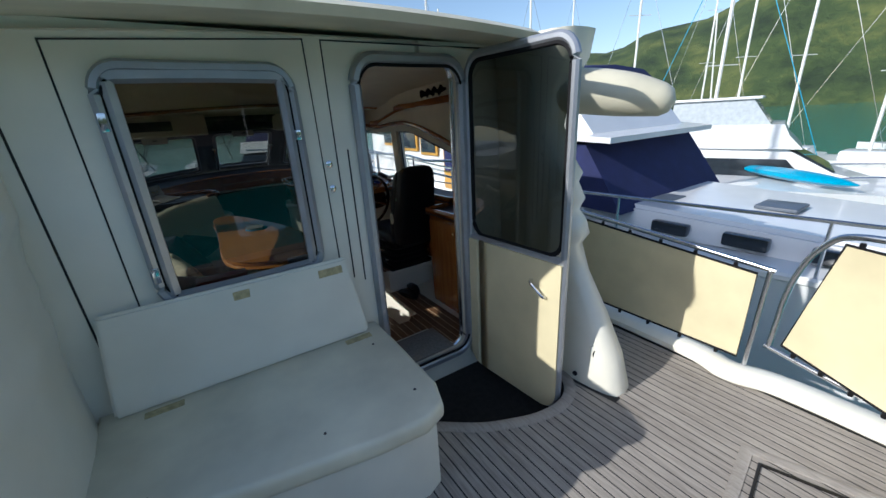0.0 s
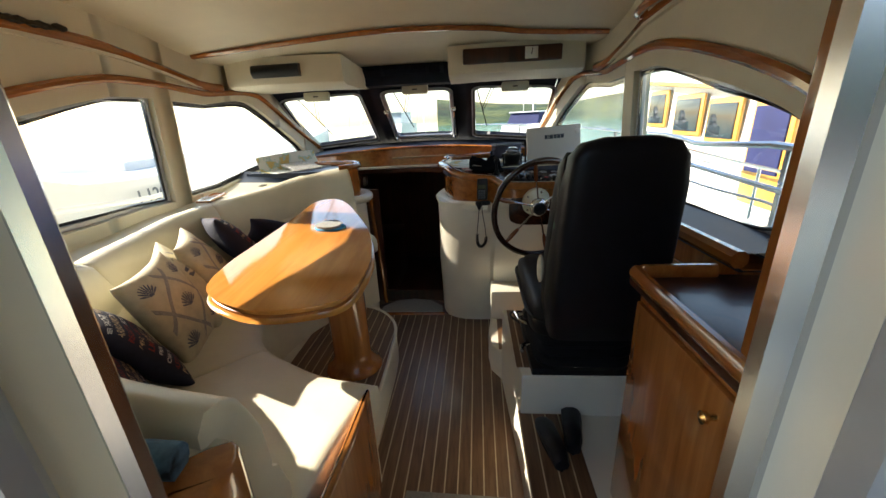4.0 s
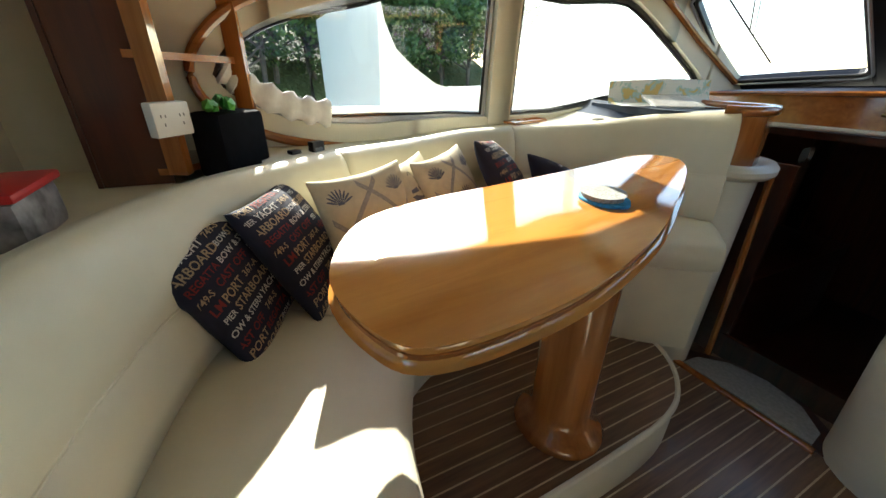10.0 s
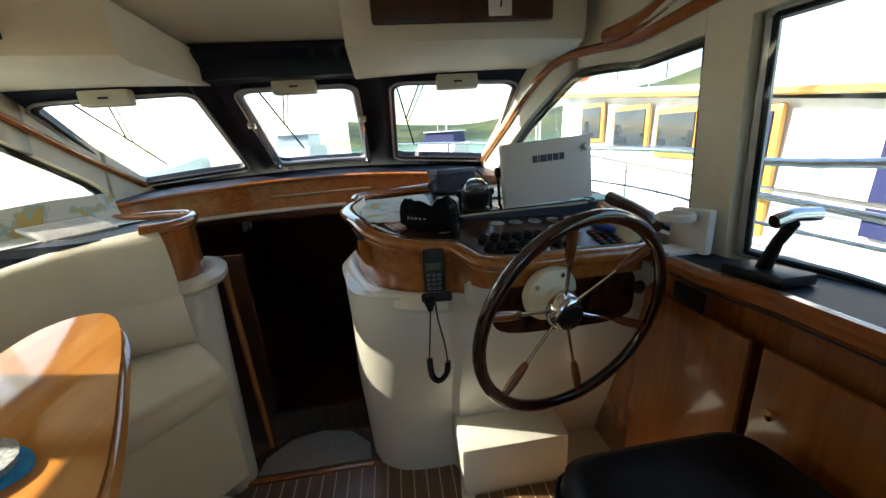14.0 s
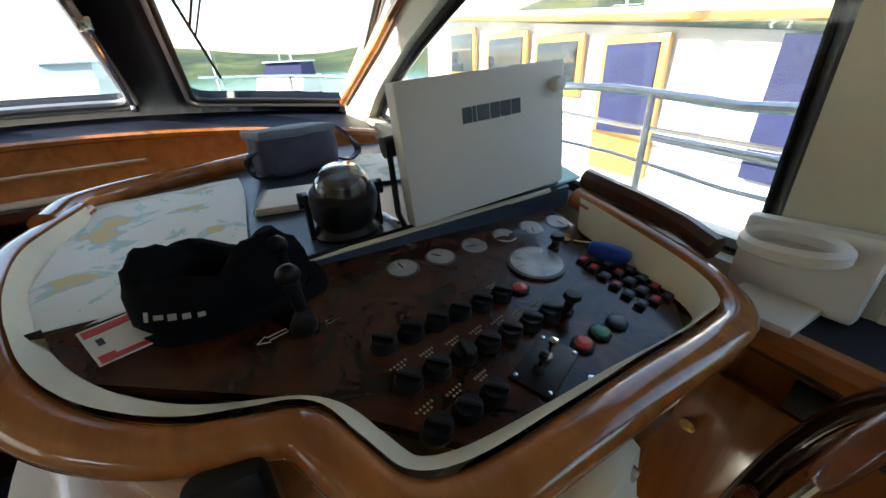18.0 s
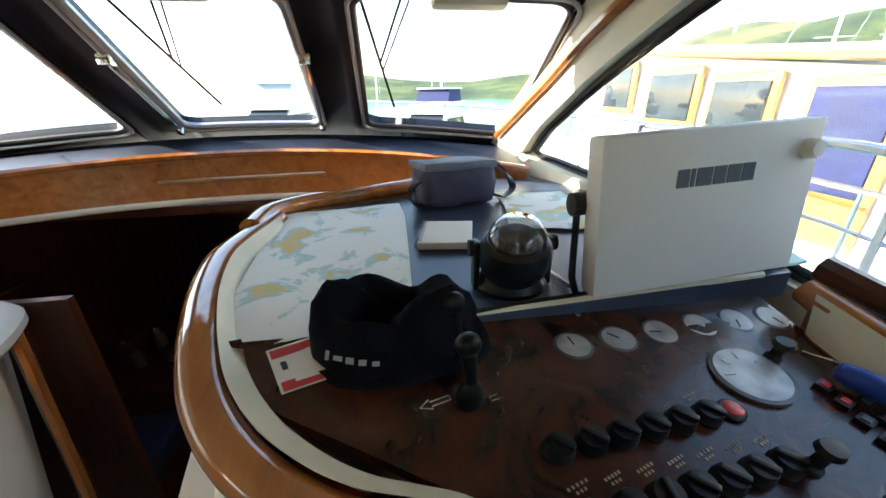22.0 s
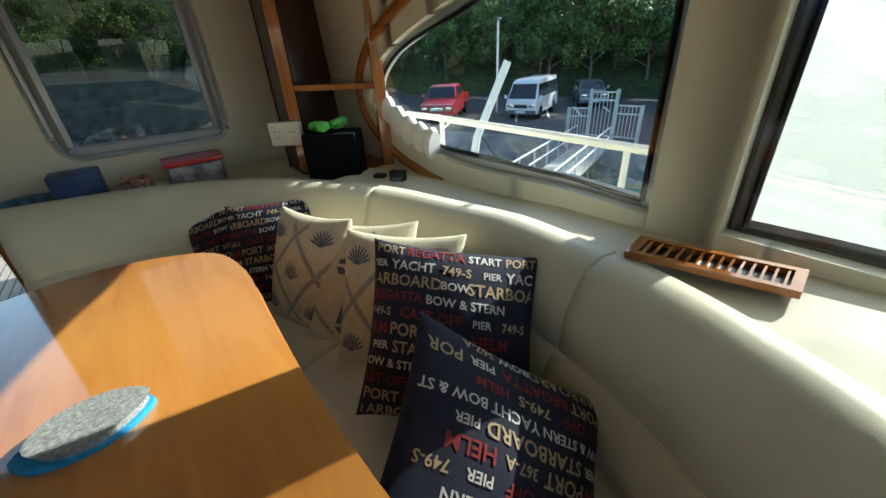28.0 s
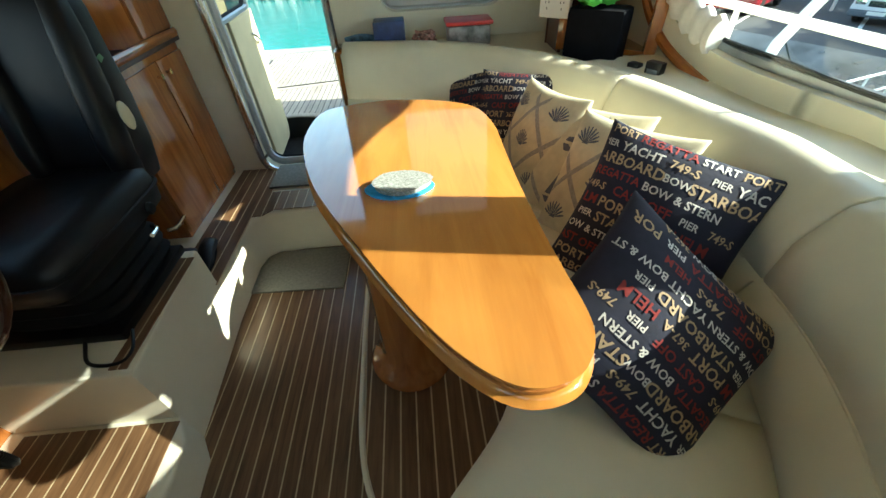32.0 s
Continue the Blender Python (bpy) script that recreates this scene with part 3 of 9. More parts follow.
def planks(host, x0, x1, z, y_lo, y_hi, pitch=0.058, lift=0.004, mat=None, line=None, gap=0.006):
    """Planks along y between the curves y_lo(x) and y_hi(x), each an object, with pale inlay between."""
    n = max(1, round((x1 - x0) / pitch))
    w = (x1 - x0) / n
    for i in range(n):
        a, b = x0 + i * w + gap / 2, x0 + (i + 1) * w - gap / 2
        q = [(a, y_lo(a)), (b, y_lo(b)), (b, y_hi(b)), (a, y_hi(a))]
        if min(q[3][1] - q[0][1], q[2][1] - q[1][1]) < 0.02:
            continue
        bm = bmesh.new()
        loft(bm, [[V(x, y, z) for x, y in q], [V(x, y, z + lift) for x, y in q]])
        ob = mesh_ob("plank", bm, mat or TEAKSOLE)
        ob.parent = host
    bm = bmesh.new()
    for i in range(1, n):
        x = x0 + i * w
        if y_hi(x) - y_lo(x) < 0.03:
            continue
        q = [(x - gap / 2, y_lo(x)), (x + gap / 2, y_lo(x)), (x + gap / 2, y_hi(x)), (x - gap / 2, y_hi(x))]
        loft(bm, [[V(u, v, z) for u, v in q], [V(u, v, z + lift - 0.0006) for u, v in q]])
    ob = mesh_ob("inlay_line", bm, line or HOLLY)
    ob.parent = host
    tagged(ob, kind="stuff")


bm = bmesh.new()
box(bm, -1.5, 0.15, -0.06, 1.45, 3.16, -0.002)
floor = setting("floor", bm, TEAKSOLE)
# dinette step with a rounded forward end
RIM = catmull([V(0.06, 0.86, 0), V(0.0, 1.3, 0), V(-0.015, 1.8, 0), V(-0.03, 2.15, 0), V(-0.08, 2.36, 0), V(-0.20, 2.54, 0), V(-0.36, 2.64, 0), V(-0.60, 2.68, 0)], 6)
outline = [V(-1.30, 0.30), V(0.06, 0.30)] + [V(p.x, p.y) for p in RIM] + [V(-1.30, 2.68)]
dais = slab("floor_dinette", outline, -0.002, 0.2, GELCOAT, 0.012)
rim_x = [(p.y, p.x) for p in RIM]
rim_y = sorted((p.x, p.y) for p in RIM)
bm = bmesh.new()
tube(bm, [V(p.x - 0.004, p.y, 0.202) for p in RIM], 0.011, seg=8)
setting("trim_dinette", bm, GELCOAT)
# landing inside the door, and the way along the locker
LAND = [V(0.10, 0.13), V(1.36, 0.13), V(1.36, 1.43), V(0.70, 1.43), V(0.705, 0.98), V(0.68, 0.88), V(0.60, 0.815), V(0.48, 0.80), V(0.10, 0.80)]
landing = slab("floor_landing", LAND, -0.002, 0.275, GELCOAT, 0.025)
# seat box, foot well and step under the helm
BOX = [V(0.70, 1.40), V(1.36, 1.40), V(1.36, 2.04), V(0.66, 2.04)]
seat_box = slab("floor_seat_box", BOX, -0.002, 0.47, GELCOAT, 0.015)
WELL = [V(0.66, 2.035), V(1.36, 2.035), V(1.36, 2.75), V(0.62, 2.75), V(0.60, 2.5), V(0.585, 2.25), V(0.60, 2.12)]
well = slab("floor_helm", WELL, -0.002, 0.195, GELCOAT, 0.02)
bm = bmesh.new()
box(bm, 0.60, 2.42, 0.19, 1.02, 2.74, 0.41, 0.03)
thing("helm_step", bm, GELCOAT, "white moulded step box below the wheel", "step")
# mats
for name, pts, z, lab in (("door_mat", [V(0.17, 0.83), V(0.64, 0.83), V(0.70, 0.90), V(0.72, 1.20), V(0.18, 1.22)], 0.003, "grey carpet mat at the foot of the landing"),
                          ("threshold_mat", [V(-0.31, 2.910), V(0.21, 2.910), V(0.20, 3.020), V(0.10, 3.130), V(-0.05, 3.170), V(-0.2, 3.130), V(-0.3, 3.020)], 0.004, "grey half-round mat in the companionway"),
                          ("landing_mat", [V(0.20, 0.20), V(0.66, 0.20), V(0.66, 0.52), V(0.20, 0.52)], 0.281, "small grey mat inside the door")):
    bm = bmesh.new()
    prism(bm, pts, z, z + 0.012, 0.005)
    thing(name, bm, GREYMAT, lab, "mat")
bm = bmesh.new()
box(bm, -0.38, 2.868, -0.05, 0.23, 2.905, 0.014, 0.008)
setting("trim_threshold", bm, CHERRY)
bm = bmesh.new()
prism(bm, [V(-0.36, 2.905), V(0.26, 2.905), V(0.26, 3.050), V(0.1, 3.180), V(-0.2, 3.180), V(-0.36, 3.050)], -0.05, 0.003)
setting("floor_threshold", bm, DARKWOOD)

# ---- settee ----
# stations round the dinette: foot of the back rest, then front edge of the seat
BACK = [(0.02, 0.46), (-0.27, 0.52), (-0.56, 0.63), (-0.82, 0.83), (-1.02, 1.09), (-1.16, 1.39), (-1.215, 1.66), (-1.225, 1.95), (-1.185, 2.25), (-1.10, 2.52), (-0.96, 2.77), (-0.77, 2.95), (-0.49, 3.03)]
FRONT = [(0.13, 1.16), (-0.10, 1.21), (-0.26, 1.28), (-0.40, 1.36), (-0.50, 1.46), (-0.57, 1.58), (-0.61, 1.72), (-0.62, 1.90), (-0.60, 2.08), (-0.54, 2.24), (-0.44, 2.40), (-0.32, 2.54), (-0.22, 2.68)]
CREST = [1.0, 1.0, 1.0, 1.0, 1.0, 1.005, 1.015, 1.045, 1.085, 1.12, 1.165, 1.21, 1.25]
N = 8
B = catmull([V(x, y, z) for (x, y), z in zip(BACK, CREST)], N)
F = catmull([V(x, y, 0) for x, y in FRONT], N)


def seat_z(y):
    return 0.60 + 0.19 * min(1.0, max(0.0, (y - 1.2) / 1.7))


settee = group_of("settee", (-0.9, 1.5, 0.2), "cream vinyl dinette settee curved round the table", "sofa")
bm = bmesh.new()
rings = []
for b, f in zip(B, F):
    d = (V(b.x, b.y, 0) - V(f.x, f.y, 0)).normalized()
    g = V(f.x, f.y, 0) + d * 0.07
    w = V(b.x, b.y, 0) + d * 0.02
    h = seat_z(f.y)
    rings.append([V(g.x, g.y, 0.2), V(g.x, g.y, h - 0.12), V(w.x, w.y, h - 0.12), V(w.x, w.y, 0.2)])
loft(bm, rings)
part("plinth", bm, VINYL, settee)


def seat_ring(b, f, puff=1.0):
    d = (V(b.x, b.y, 0) - V(f.x, f.y, 0))
    L = d.length
    d.normalize()
    SEAT = seat_z(f.y)
    prof = [(0.035, SEAT - 0.13), (0.0, SEAT - 0.11), (-0.012, SEAT - 0.06), (0.0, SEAT - 0.02), (0.03, SEAT - 0.002), (0.10, SEAT + 0.010 * puff), (L * 0.5, SEAT + 0.014 * puff), (L - 0.10, SEAT - 0.002), (L - 0.05, SEAT - 0.02), (L - 0.05, SEAT - 0.13)]
    return [V(f.x, f.y, z) + V(d.x * k, d.y * k, 0) for k, z in prof]


def back_ring(b, f, puff=1.0):
    d = (V(b.x, b.y, 0) - V(f.x, f.y, 0)).normalized()
    c = b.z
    SEAT = seat_z(f.y)
    h = c - SEAT
    prof = [(-0.10, SEAT - 0.03), (-0.155, SEAT + 0.01), (-0.160 - 0.010 * puff, SEAT + 0.08), (-0.140, SEAT + 0.40 * h), (-0.122, SEAT + 0.43 * h), (-0.125, SEAT + 0.46 * h), (-0.115 - 0.01 * puff, SEAT + 0.7 * h), (-0.095, c - 0.06),
            (-0.075, c - 0.022), (-0.04, c - 0.002), (0.0, c), (0.025, c - 0.03), (0.03, c - 0.10), (0.0, SEAT - 0.03)]
    return [V(b.x + d.x * k, b.y + d.y * k, z) for k, z in prof]


def swept(name, ring, i0, i1, mat):
    """A run of cushion between two stations, tucked in at its ends."""
    bm = bmesh.new()
    rings = []
    for i in range(i0, i1 + 1):
        r = ring(B[i], F[i], 1.0 if i0 < i < i1 else 0.3)
        if i in (i0, i1):
            c = sum(r, V(0, 0, 0)) / len(r)
            j = i + (1 if i == i0 else -1)
            nxt = ring(B[j], F[j], 1.0)
            k = 0.12
            mids = [p + (q - p) * k for p, q in zip(r, nxt)]
            ends = [c + (p - c) * 0.90 for p in r]
            rings += [ends, mids] if i == i0 else [mids, ends]
        else:
            rings.append(r)
    loft(bm, rings)
    return part(name, bm, mat, settee, sharp=60)


for i0, i1 in ((0, 24), (24, 44), (44, 72), (72, 96)):
    swept("seat_cushion", seat_ring, i0, i1, VINYL)
for i0, i1 in ((0, 38), (38, 64), (64, 96)):
    swept("back_cushion", back_ring, i0, i1, VINYL)
bm = bmesh.new()
for i0, i1 in ((1, 37), (39, 63), (65, 95)):
    pts = []
    for i in range(i0, i1):
        r = back_ring(B[i], F[i])
        pts.append(r[4] + (r[4] - r[9]).normalized() * 0.0)
    tube(bm, pts, 0.004, seg=6)
part("piping", bm, VINYL, settee)
# varnished end panel of the settee beside the door
bm = bmesh.new()
prism(bm, catmull([V(0.03, 0.22, 0), V(0.09, 0.24, 0), V(0.115, 0.5, 0), V(0.13, 0.8, 0), V(0.125, 1.06, 0), V(0.10, 1.06, 0), V(0.10, 0.8, 0), V(0.085, 0.5, 0), V(0.03, 0.40, 0)], 3, True), 0.2, 0.62, 0.01)
thing("settee_end", bm, CHERRY_UP, "varnished cherry end board of the settee beside the doorway", "end board")
bm = bmesh.new()
prism(bm, catmull([V(-0.16, 0.22, 0), V(0.06, 0.22, 0), V(0.10, 0.26, 0), V(0.09, 0.42, 0), V(0.03, 0.44, 0), V(-0.16, 0.23, 0)], 3, True), 0.5, 0.955, 0.012)
thing("corner_post", bm, CHERRY_UP, "varnished cherry corner post capped with dark wood beside the doorway", "post")

# shelf behind the settee, with its air vent
bm = bmesh.new()
wall = [side_at(-1)(b.y, 1.05) for b in B[30:97]]
lo = [V(b.x, b.y, b.z - 0.025) for b in B[30:97]]
hi = [V(min(w.x + 0.0, b.x - 0.02), b.y, b.z - 0.01) for w, b in zip(wall, B[30:97])]
cut = next(i for i, p in enumerate(lo) if p.y > 2.86)
for name, mat, i0, i1 in (("shelf_port_aft", LINING, 0, cut + 1), ("shelf_port", DASH, cut, len(lo))):
    bm = bmesh.new()
    l_, h_ = lo[i0:i1], hi[i0:i1]
    loft(bm, [l_, h_, [p - V(0, 0, 0.03) for p in h_], [p - V(0, 0, 0.03) for p in l_]], closed=False, around=True)
    setting(name, bm, mat)
vent = group_of("air_vent", (-1.235, 2.41, 1.10), "varnished wooden air vent with slats in the shelf", "vent")
vm = Matrix.Translation((-1.235, 2.405, 1.106)) @ Matrix.Diagonal((0.9, 0.74, 1, 1)) @ Matrix.Rotation(radians(7), 4, "Z") @ Matrix.Rotation(radians(-5), 4, "X").inverted()
bm = bmesh.new()
for q in ((-0.05, -0.19, 0.0, -0.035, 0.19, 0.014), (0.035, -0.19, 0.0, 0.05, 0.19, 0.014), (-0.035, -0.19, 0.0, 0.035, -0.165, 0.014), (-0.035, 0.165, 0.0, 0.035, 0.19, 0.014)):
    box(bm, *q)
bm.transform(vm)
part("frame", bm, CHERRY, vent)
bm = bmesh.new()
box(bm, -0.036, -0.166, -0.004, 0.036, 0.166, 0.002)
bm.transform(vm)
part("backing", bm, BLACK, vent)
slat = None
for i in range(14):
    bm = bmesh.new()
    y = -0.155 + 0.0238 * i
    box(bm, -0.035, y - 0.003, 0.0, 0.035, y + 0.003, 0.012)
    bm.transform(vm)
    part("slat", bm, CHERRY, vent)

# ---- table ----
TOP = [(0.050, 1.426), (0.035, 1.213), (-0.050, 1.138), (-0.240, 1.106), (-0.430, 1.181), (-0.540, 1.298), (-0.573, 1.511), (-0.565, 1.723), (-0.553, 1.989), (-0.550, 2.258), (-0.546, 2.403), (-0.515, 2.473), (-0.475, 2.499), (-0.425, 2.494), (-0.370, 2.441), (-0.315, 2.355), (-0.215, 2.189), (-0.075, 1.936), (0.020, 1.638)]
OUT = [V(p.x, p.y) for p in catmull([V(x, y, 0) for x, y in TOP], 5, True)]
table = group_of("dining_table", (-0.22, 1.88, 0.2), "glossy varnished cherry dinette table, long and tapered, on one round pedestal", "table")
bm = bmesh.new()
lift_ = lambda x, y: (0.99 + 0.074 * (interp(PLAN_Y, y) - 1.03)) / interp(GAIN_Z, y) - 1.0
prism(bm, OUT, 0.955, 1.0, 0.012, 0.02, lift_)
part("tabletop", bm, TABLEWOOD, table, "glossy honey-coloured veneer top")
bm = bmesh.new()
tube(bm, [V(p.x, p.y, 0.972 + lift_(p.x, p.y)) for p in offset(OUT, 0.004)], 0.008, closed=True, seg=6)
part("edge_bead", bm, CHERRY, table)
bm = bmesh.new()
lathe(bm, [(0.165, 0.203), (0.165, 0.215), (0.150, 0.235), (0.118, 0.26), (0.108, 0.30), (0.106, 0.9), (0.115, 0.955)], Matrix.Translation((-0.22, 1.88, 0)), 40)
part("pedestal", bm, CHERRY_UP, table)
coaster = group_of("coaster", (-0.25, 1.98, 1.0), "grey knitted grip pad over a blue one on the table", "pad")
bm = bmesh.new()
prism(bm, [V(-0.27 + 0.085 * math.cos(a) * (1 + 0.03 * math.cos(6 * a)), 1.95 + 0.06 * math.sin(a)) for a in steps(0, 2 * math.pi, 0.26)[:-1]], 1.0005, 1.008, 0.003, 0.0, lift_)
part("lower_pad", bm, plain("blue_foam", (0.03, 0.28, 0.55), 0.8, vary=0.3, scale=80), coaster, "bright blue foam pad")
bm = bmesh.new()
prism(bm, catmull([V(-0.350, 1.945, 0), V(-0.305, 2.000, 0), V(-0.245, 2.000, 0), V(-0.210, 1.955, 0), V(-0.235, 1.905, 0), V(-0.300, 1.900, 0)], 4, True), 1.008, 1.022, 0.006, 0.0, lift_)
part("upper_pad", bm, plain("grey_knit", (0.30, 0.31, 0.30), 0.9, vary=0.5, scale=160, grain=0.8, grain_scale=300), coaster, "grey knitted pad")

# ---- starboard lockers beside the door ----
lock = group_of("side_locker", (1.1, 0.6, 0.275), "varnished cherry locker with two doors and a fiddled dark top", "cabinet")
bm = bmesh.new()
box(bm, 0.97, 0.21, 0.275, 1.36, 1.0, 1.02, 0.004)
part("body", bm, CHERRY_UP, lock)
for y0, y1, kn in ((0.225, 0.515, 0.47), (0.525, 0.985, 0.57)):
    bm = bmesh.new()
    box(bm, 0.955, y0, 0.31, 0.971, y1, 0.985, 0.005)
    d = part("door", bm, CHERRY_UP, lock)
    bm = bmesh.new()
    lathe(bm, [(0.0, 0.0), (0.007, 0.0), (0.006, 0.012), (0.013, 0.018), (0.013, 0.026), (0.0, 0.03)], facing(V(0.955, kn, 0.93), (-1, 0, 0)), 14)
    part("knob", bm, BRASS, d, "small brass knob")
bm = bmesh.new()
box(bm, 0.94, 0.20, 1.02, 1.37, 1.02, 1.045, 0.008)
part("top", bm, DARKWOOD, lock, "dark polished mahogany top")
bm = bmesh.new()
tube(bm, catmull([V(0.945, 0.22, 1.058), V(0.945, 0.93, 1.058), V(0.955, 0.99, 1.058), V(1.0, 1.005, 1.058), V(1.16, 1.005, 1.058)], 6), 0.016, flat=1.3)
part("fiddle_rail", bm, CHERRY, lock)
upper = group_of("hanging_locker", (1.1, 0.35, 1.07), "tall varnished cherry locker above the side locker", "cabinet")
bm = bmesh.new()
box(bm, 0.96, 0.21, 1.046, 1.345, 0.55, 1.985, 0.004)
part("body", bm, CHERRY_UP, upper)
bm = bmesh.new()
box(bm, 0.945, 0.225, 1.08, 0.961, 0.54, 1.96, 0.005)
d = part("door", bm, CHERRY_UP, upper)
bm = bmesh.new()
lathe(bm, [(0.0, 0.0), (0.007, 0.0), (0.006, 0.012), (0.013, 0.018), (0.013, 0.026), (0.0, 0.03)], facing(V(0.945, 0.50, 1.62), (-1, 0, 0)), 14)
part("knob", bm, BRASS, d)
socket = group_of("wall_socket", (1.35, 1.0, 0.93), "square dark twelve-volt socket on the cabin side", "socket")
bm = bmesh.new()
box(bm, 1.345, 1.08, 0.86, 1.366, 1.20, 0.98, 0.006)
part("plate", bm, plain("bronze_plate", (0.22, 0.19, 0.13), 0.4, 0.4), socket)
bm = bmesh.new()
lathe(bm, [(0.0, 0.0), (0.035, 0.0), (0.03, 0.014), (0.012, 0.02), (0.0, 0.02)], facing(V(1.346, 1.14, 0.925), (-1, 0, 0)), 18)
part("inlet", bm, BLACK, socket)
# shoes on the landing beside the locker
for y, x, a in ((1.22, 0.80, 8), (1.30, 0.90, -10)):
    sh = group_of("shoe", (x, y, 0.28), "black slip-on shoe on the landing", "shoe", "pair of shoes")
    bm = bmesh.new()
    m = Matrix.Translation((x, y, 0.277)) @ Matrix.Rotation(radians(a), 4, "Z")
    rings = []
    for k, w, h in ((0.0, 0.028, 0.05), (0.04, 0.036, 0.075), (0.10, 0.037, 0.075), (0.16, 0.042, 0.055), (0.22, 0.043, 0.045), (0.26, 0.028, 0.03)):
        rings.append([m @ V(w * math.cos(t), k - 0.13, max(0.006, h * (0.5 + 0.5 * math.sin(t)))) for t in steps(0, 2 * math.pi, 0.7)[:-1]])
    loft(bm, rings)
    part("upper", bm, LEATHER, sh)
    bm = bmesh.new()
    prism(bm, [V(*(m @ V(0.043 * math.cos(t) * (0.8 + 0.2 * math.sin(t)), 0.135 * math.sin(t), 0)).to_2d()) for t in steps(0, 2 * math.pi, 0.4)[:-1]], 0.277, 0.287)
    part("sole", bm, RUBBER, sh)

# ---- helm station ----
BURL, bt, bb = nodes("burl_laminate", 0.24, 0, 0.1, 0.35)
bn = node(bt, "TexNoise", Scale=13.0, Detail=9.0, Roughness=0.65, Distortion=1.2)
bt.links.new(coords(bt), bn.inputs[0])
bt.links.new(ramp(bt, bn.outputs[0], ((0.39, (0.006, 0.003, 0.002)), (0.45, (0.034, 0.011, 0.006)), (0.56, (0.056, 0.017, 0.008)), (0.70, (0.088, 0.028, 0.012)))), bb.inputs["Base Color"])
CHART, ct, cb = nodes("sea_chart", 0.6)
cn = node(ct, "TexNoise", Scale=9.0, Detail=8.0, Roughness=0.6, Distortion=0.5)
ct.links.new(coords(ct), cn.inputs[0])
cr = ramp(ct, cn.outputs[0], ((0.0, (0.78, 0.79, 0.74)), (0.53, (0.76, 0.78, 0.74)), (0.545, (0.45, 0.62, 0.60)), (0.575, (0.40, 0.60, 0.58)), (0.59, (0.66, 0.52, 0.20)), (1.0, (0.62, 0.46, 0.14))))
ct.links.new(cr, cb.inputs["Base Color"])
KNOB = plain("knob_black", (0.005, 0.005, 0.006), 0.4, spec=0.25)
REDP = plain("red_plastic", (0.55, 0.03, 0.03), 0.35)
GREENP = plain("green_plastic", (0.0, 0.20, 0.12), 0.35)
SLATE = plain("slate_plastic", (0.09, 0.11, 0.14), 0.4)
BLUEP = plain("blue_foam_float", (0.01, 0.05, 0.32), 0.5)
DIAL = plain("silver_dial", (0.42, 0.42, 0.41), 0.35, 0.2, vary=0.4, scale=30)
INK = plain("label_ink", (0.42, 0.30, 0.20), 0.6)
INKW = plain("white_ink", (0.62, 0.56, 0.50), 0.6)
FELT = plain("black_felt", (0.006, 0.0065, 0.009), 0.95, vary=0.4, scale=25, grain=0.8, grain_scale=350, spec=0.1)
SLOPE = 0.226
LEAN = 0.083


def deck_z(x, y):
    return 1.203 + SLOPE * (y - 2.671) - LEAN * (x - 0.79)


def on_panel(x, y, lift=0.0):
    """A pose on the sloping console, z along its normal."""
    n = V(LEAN, -SLOPE, 1).normalized()
    return facing(V(x, y, deck_z(x, y)) + n * lift, n)


EDGE = [(0.255, 3.279), (0.228, 3.118), (0.220, 3.000), (0.249, 2.843), (0.297, 2.696), (0.334, 2.611), (0.382, 2.543), (0.437, 2.493), (0.488, 2.462), (0.540, 2.444), (0.588, 2.425), (0.616, 2.372), (0.648, 2.318), (0.712, 2.296), (0.828, 2.298), (0.950, 2.304), (1.081, 2.308), (1.165, 2.325), (1.203, 2.400), (1.207, 2.540), (1.200, 2.723)]
RIMC = catmull([V(x, y, 0) for x, y in EDGE], 6)
HELM = group_of("helm_console", (0.7, 2.8, 0.0), "white helm column with varnished cherry rim and burl panel", "console")
# white tower
TOWER = [V(0.245, 3.24), V(0.215, 3.10), V(0.225, 2.98), V(0.27, 2.88), V(0.35, 2.815), V(0.47, 2.79), V(0.60, 2.79), V(0.63, 2.74), V(1.30, 2.72), V(1.30, 3.24)]
tower_top = [V(0.215, 3.24), V(0.20, 3.05), V(0.205, 2.80), V(0.25, 2.60), V(0.34, 2.50), V(0.46, 2.455), V(0.585, 2.455), V(0.61, 2.44), V(1.30, 2.42), V(1.30, 3.24)]


def dense(pts, n=5):
    body = catmull([V(p.x, p.y, 0) for p in pts[:7]], n)
    return [V(p.x, p.y) for p in body] + [p for p in pts[7:]]


bm = bmesh.new()
lo, hi = dense(TOWER), dense(tower_top)
rings = []
for k, z in ((0, -0.002), (0.02, 0.05), (0.25, 0.30), (0.55, 0.55), (0.85, 0.8), (1, 0.97), (1, 1.02)):
    rings.append([V(a.x + (b.x - a.x) * k, a.y + (b.y - a.y) * k, z) for a, b in zip(lo, hi)])
loft(bm, rings)
part("column", bm, GELCOAT, HELM)
def rim_z(p):
    return 1.252 - 0.26 * min(0.5, max(0.0, 2.72 - p.y)) - 0.03 * max(0.0, p.x - 0.62)


# moulded lip below the timber band
bm = bmesh.new()
lip = [p for p in RIMC if p.x < 0.58]
tube(bm, [V(p.x - 0.006, p.y - 0.004, 0.995) for p in lip], 0.040, seg=10, flat=0.9)
part("lip", bm, GELCOAT, HELM)
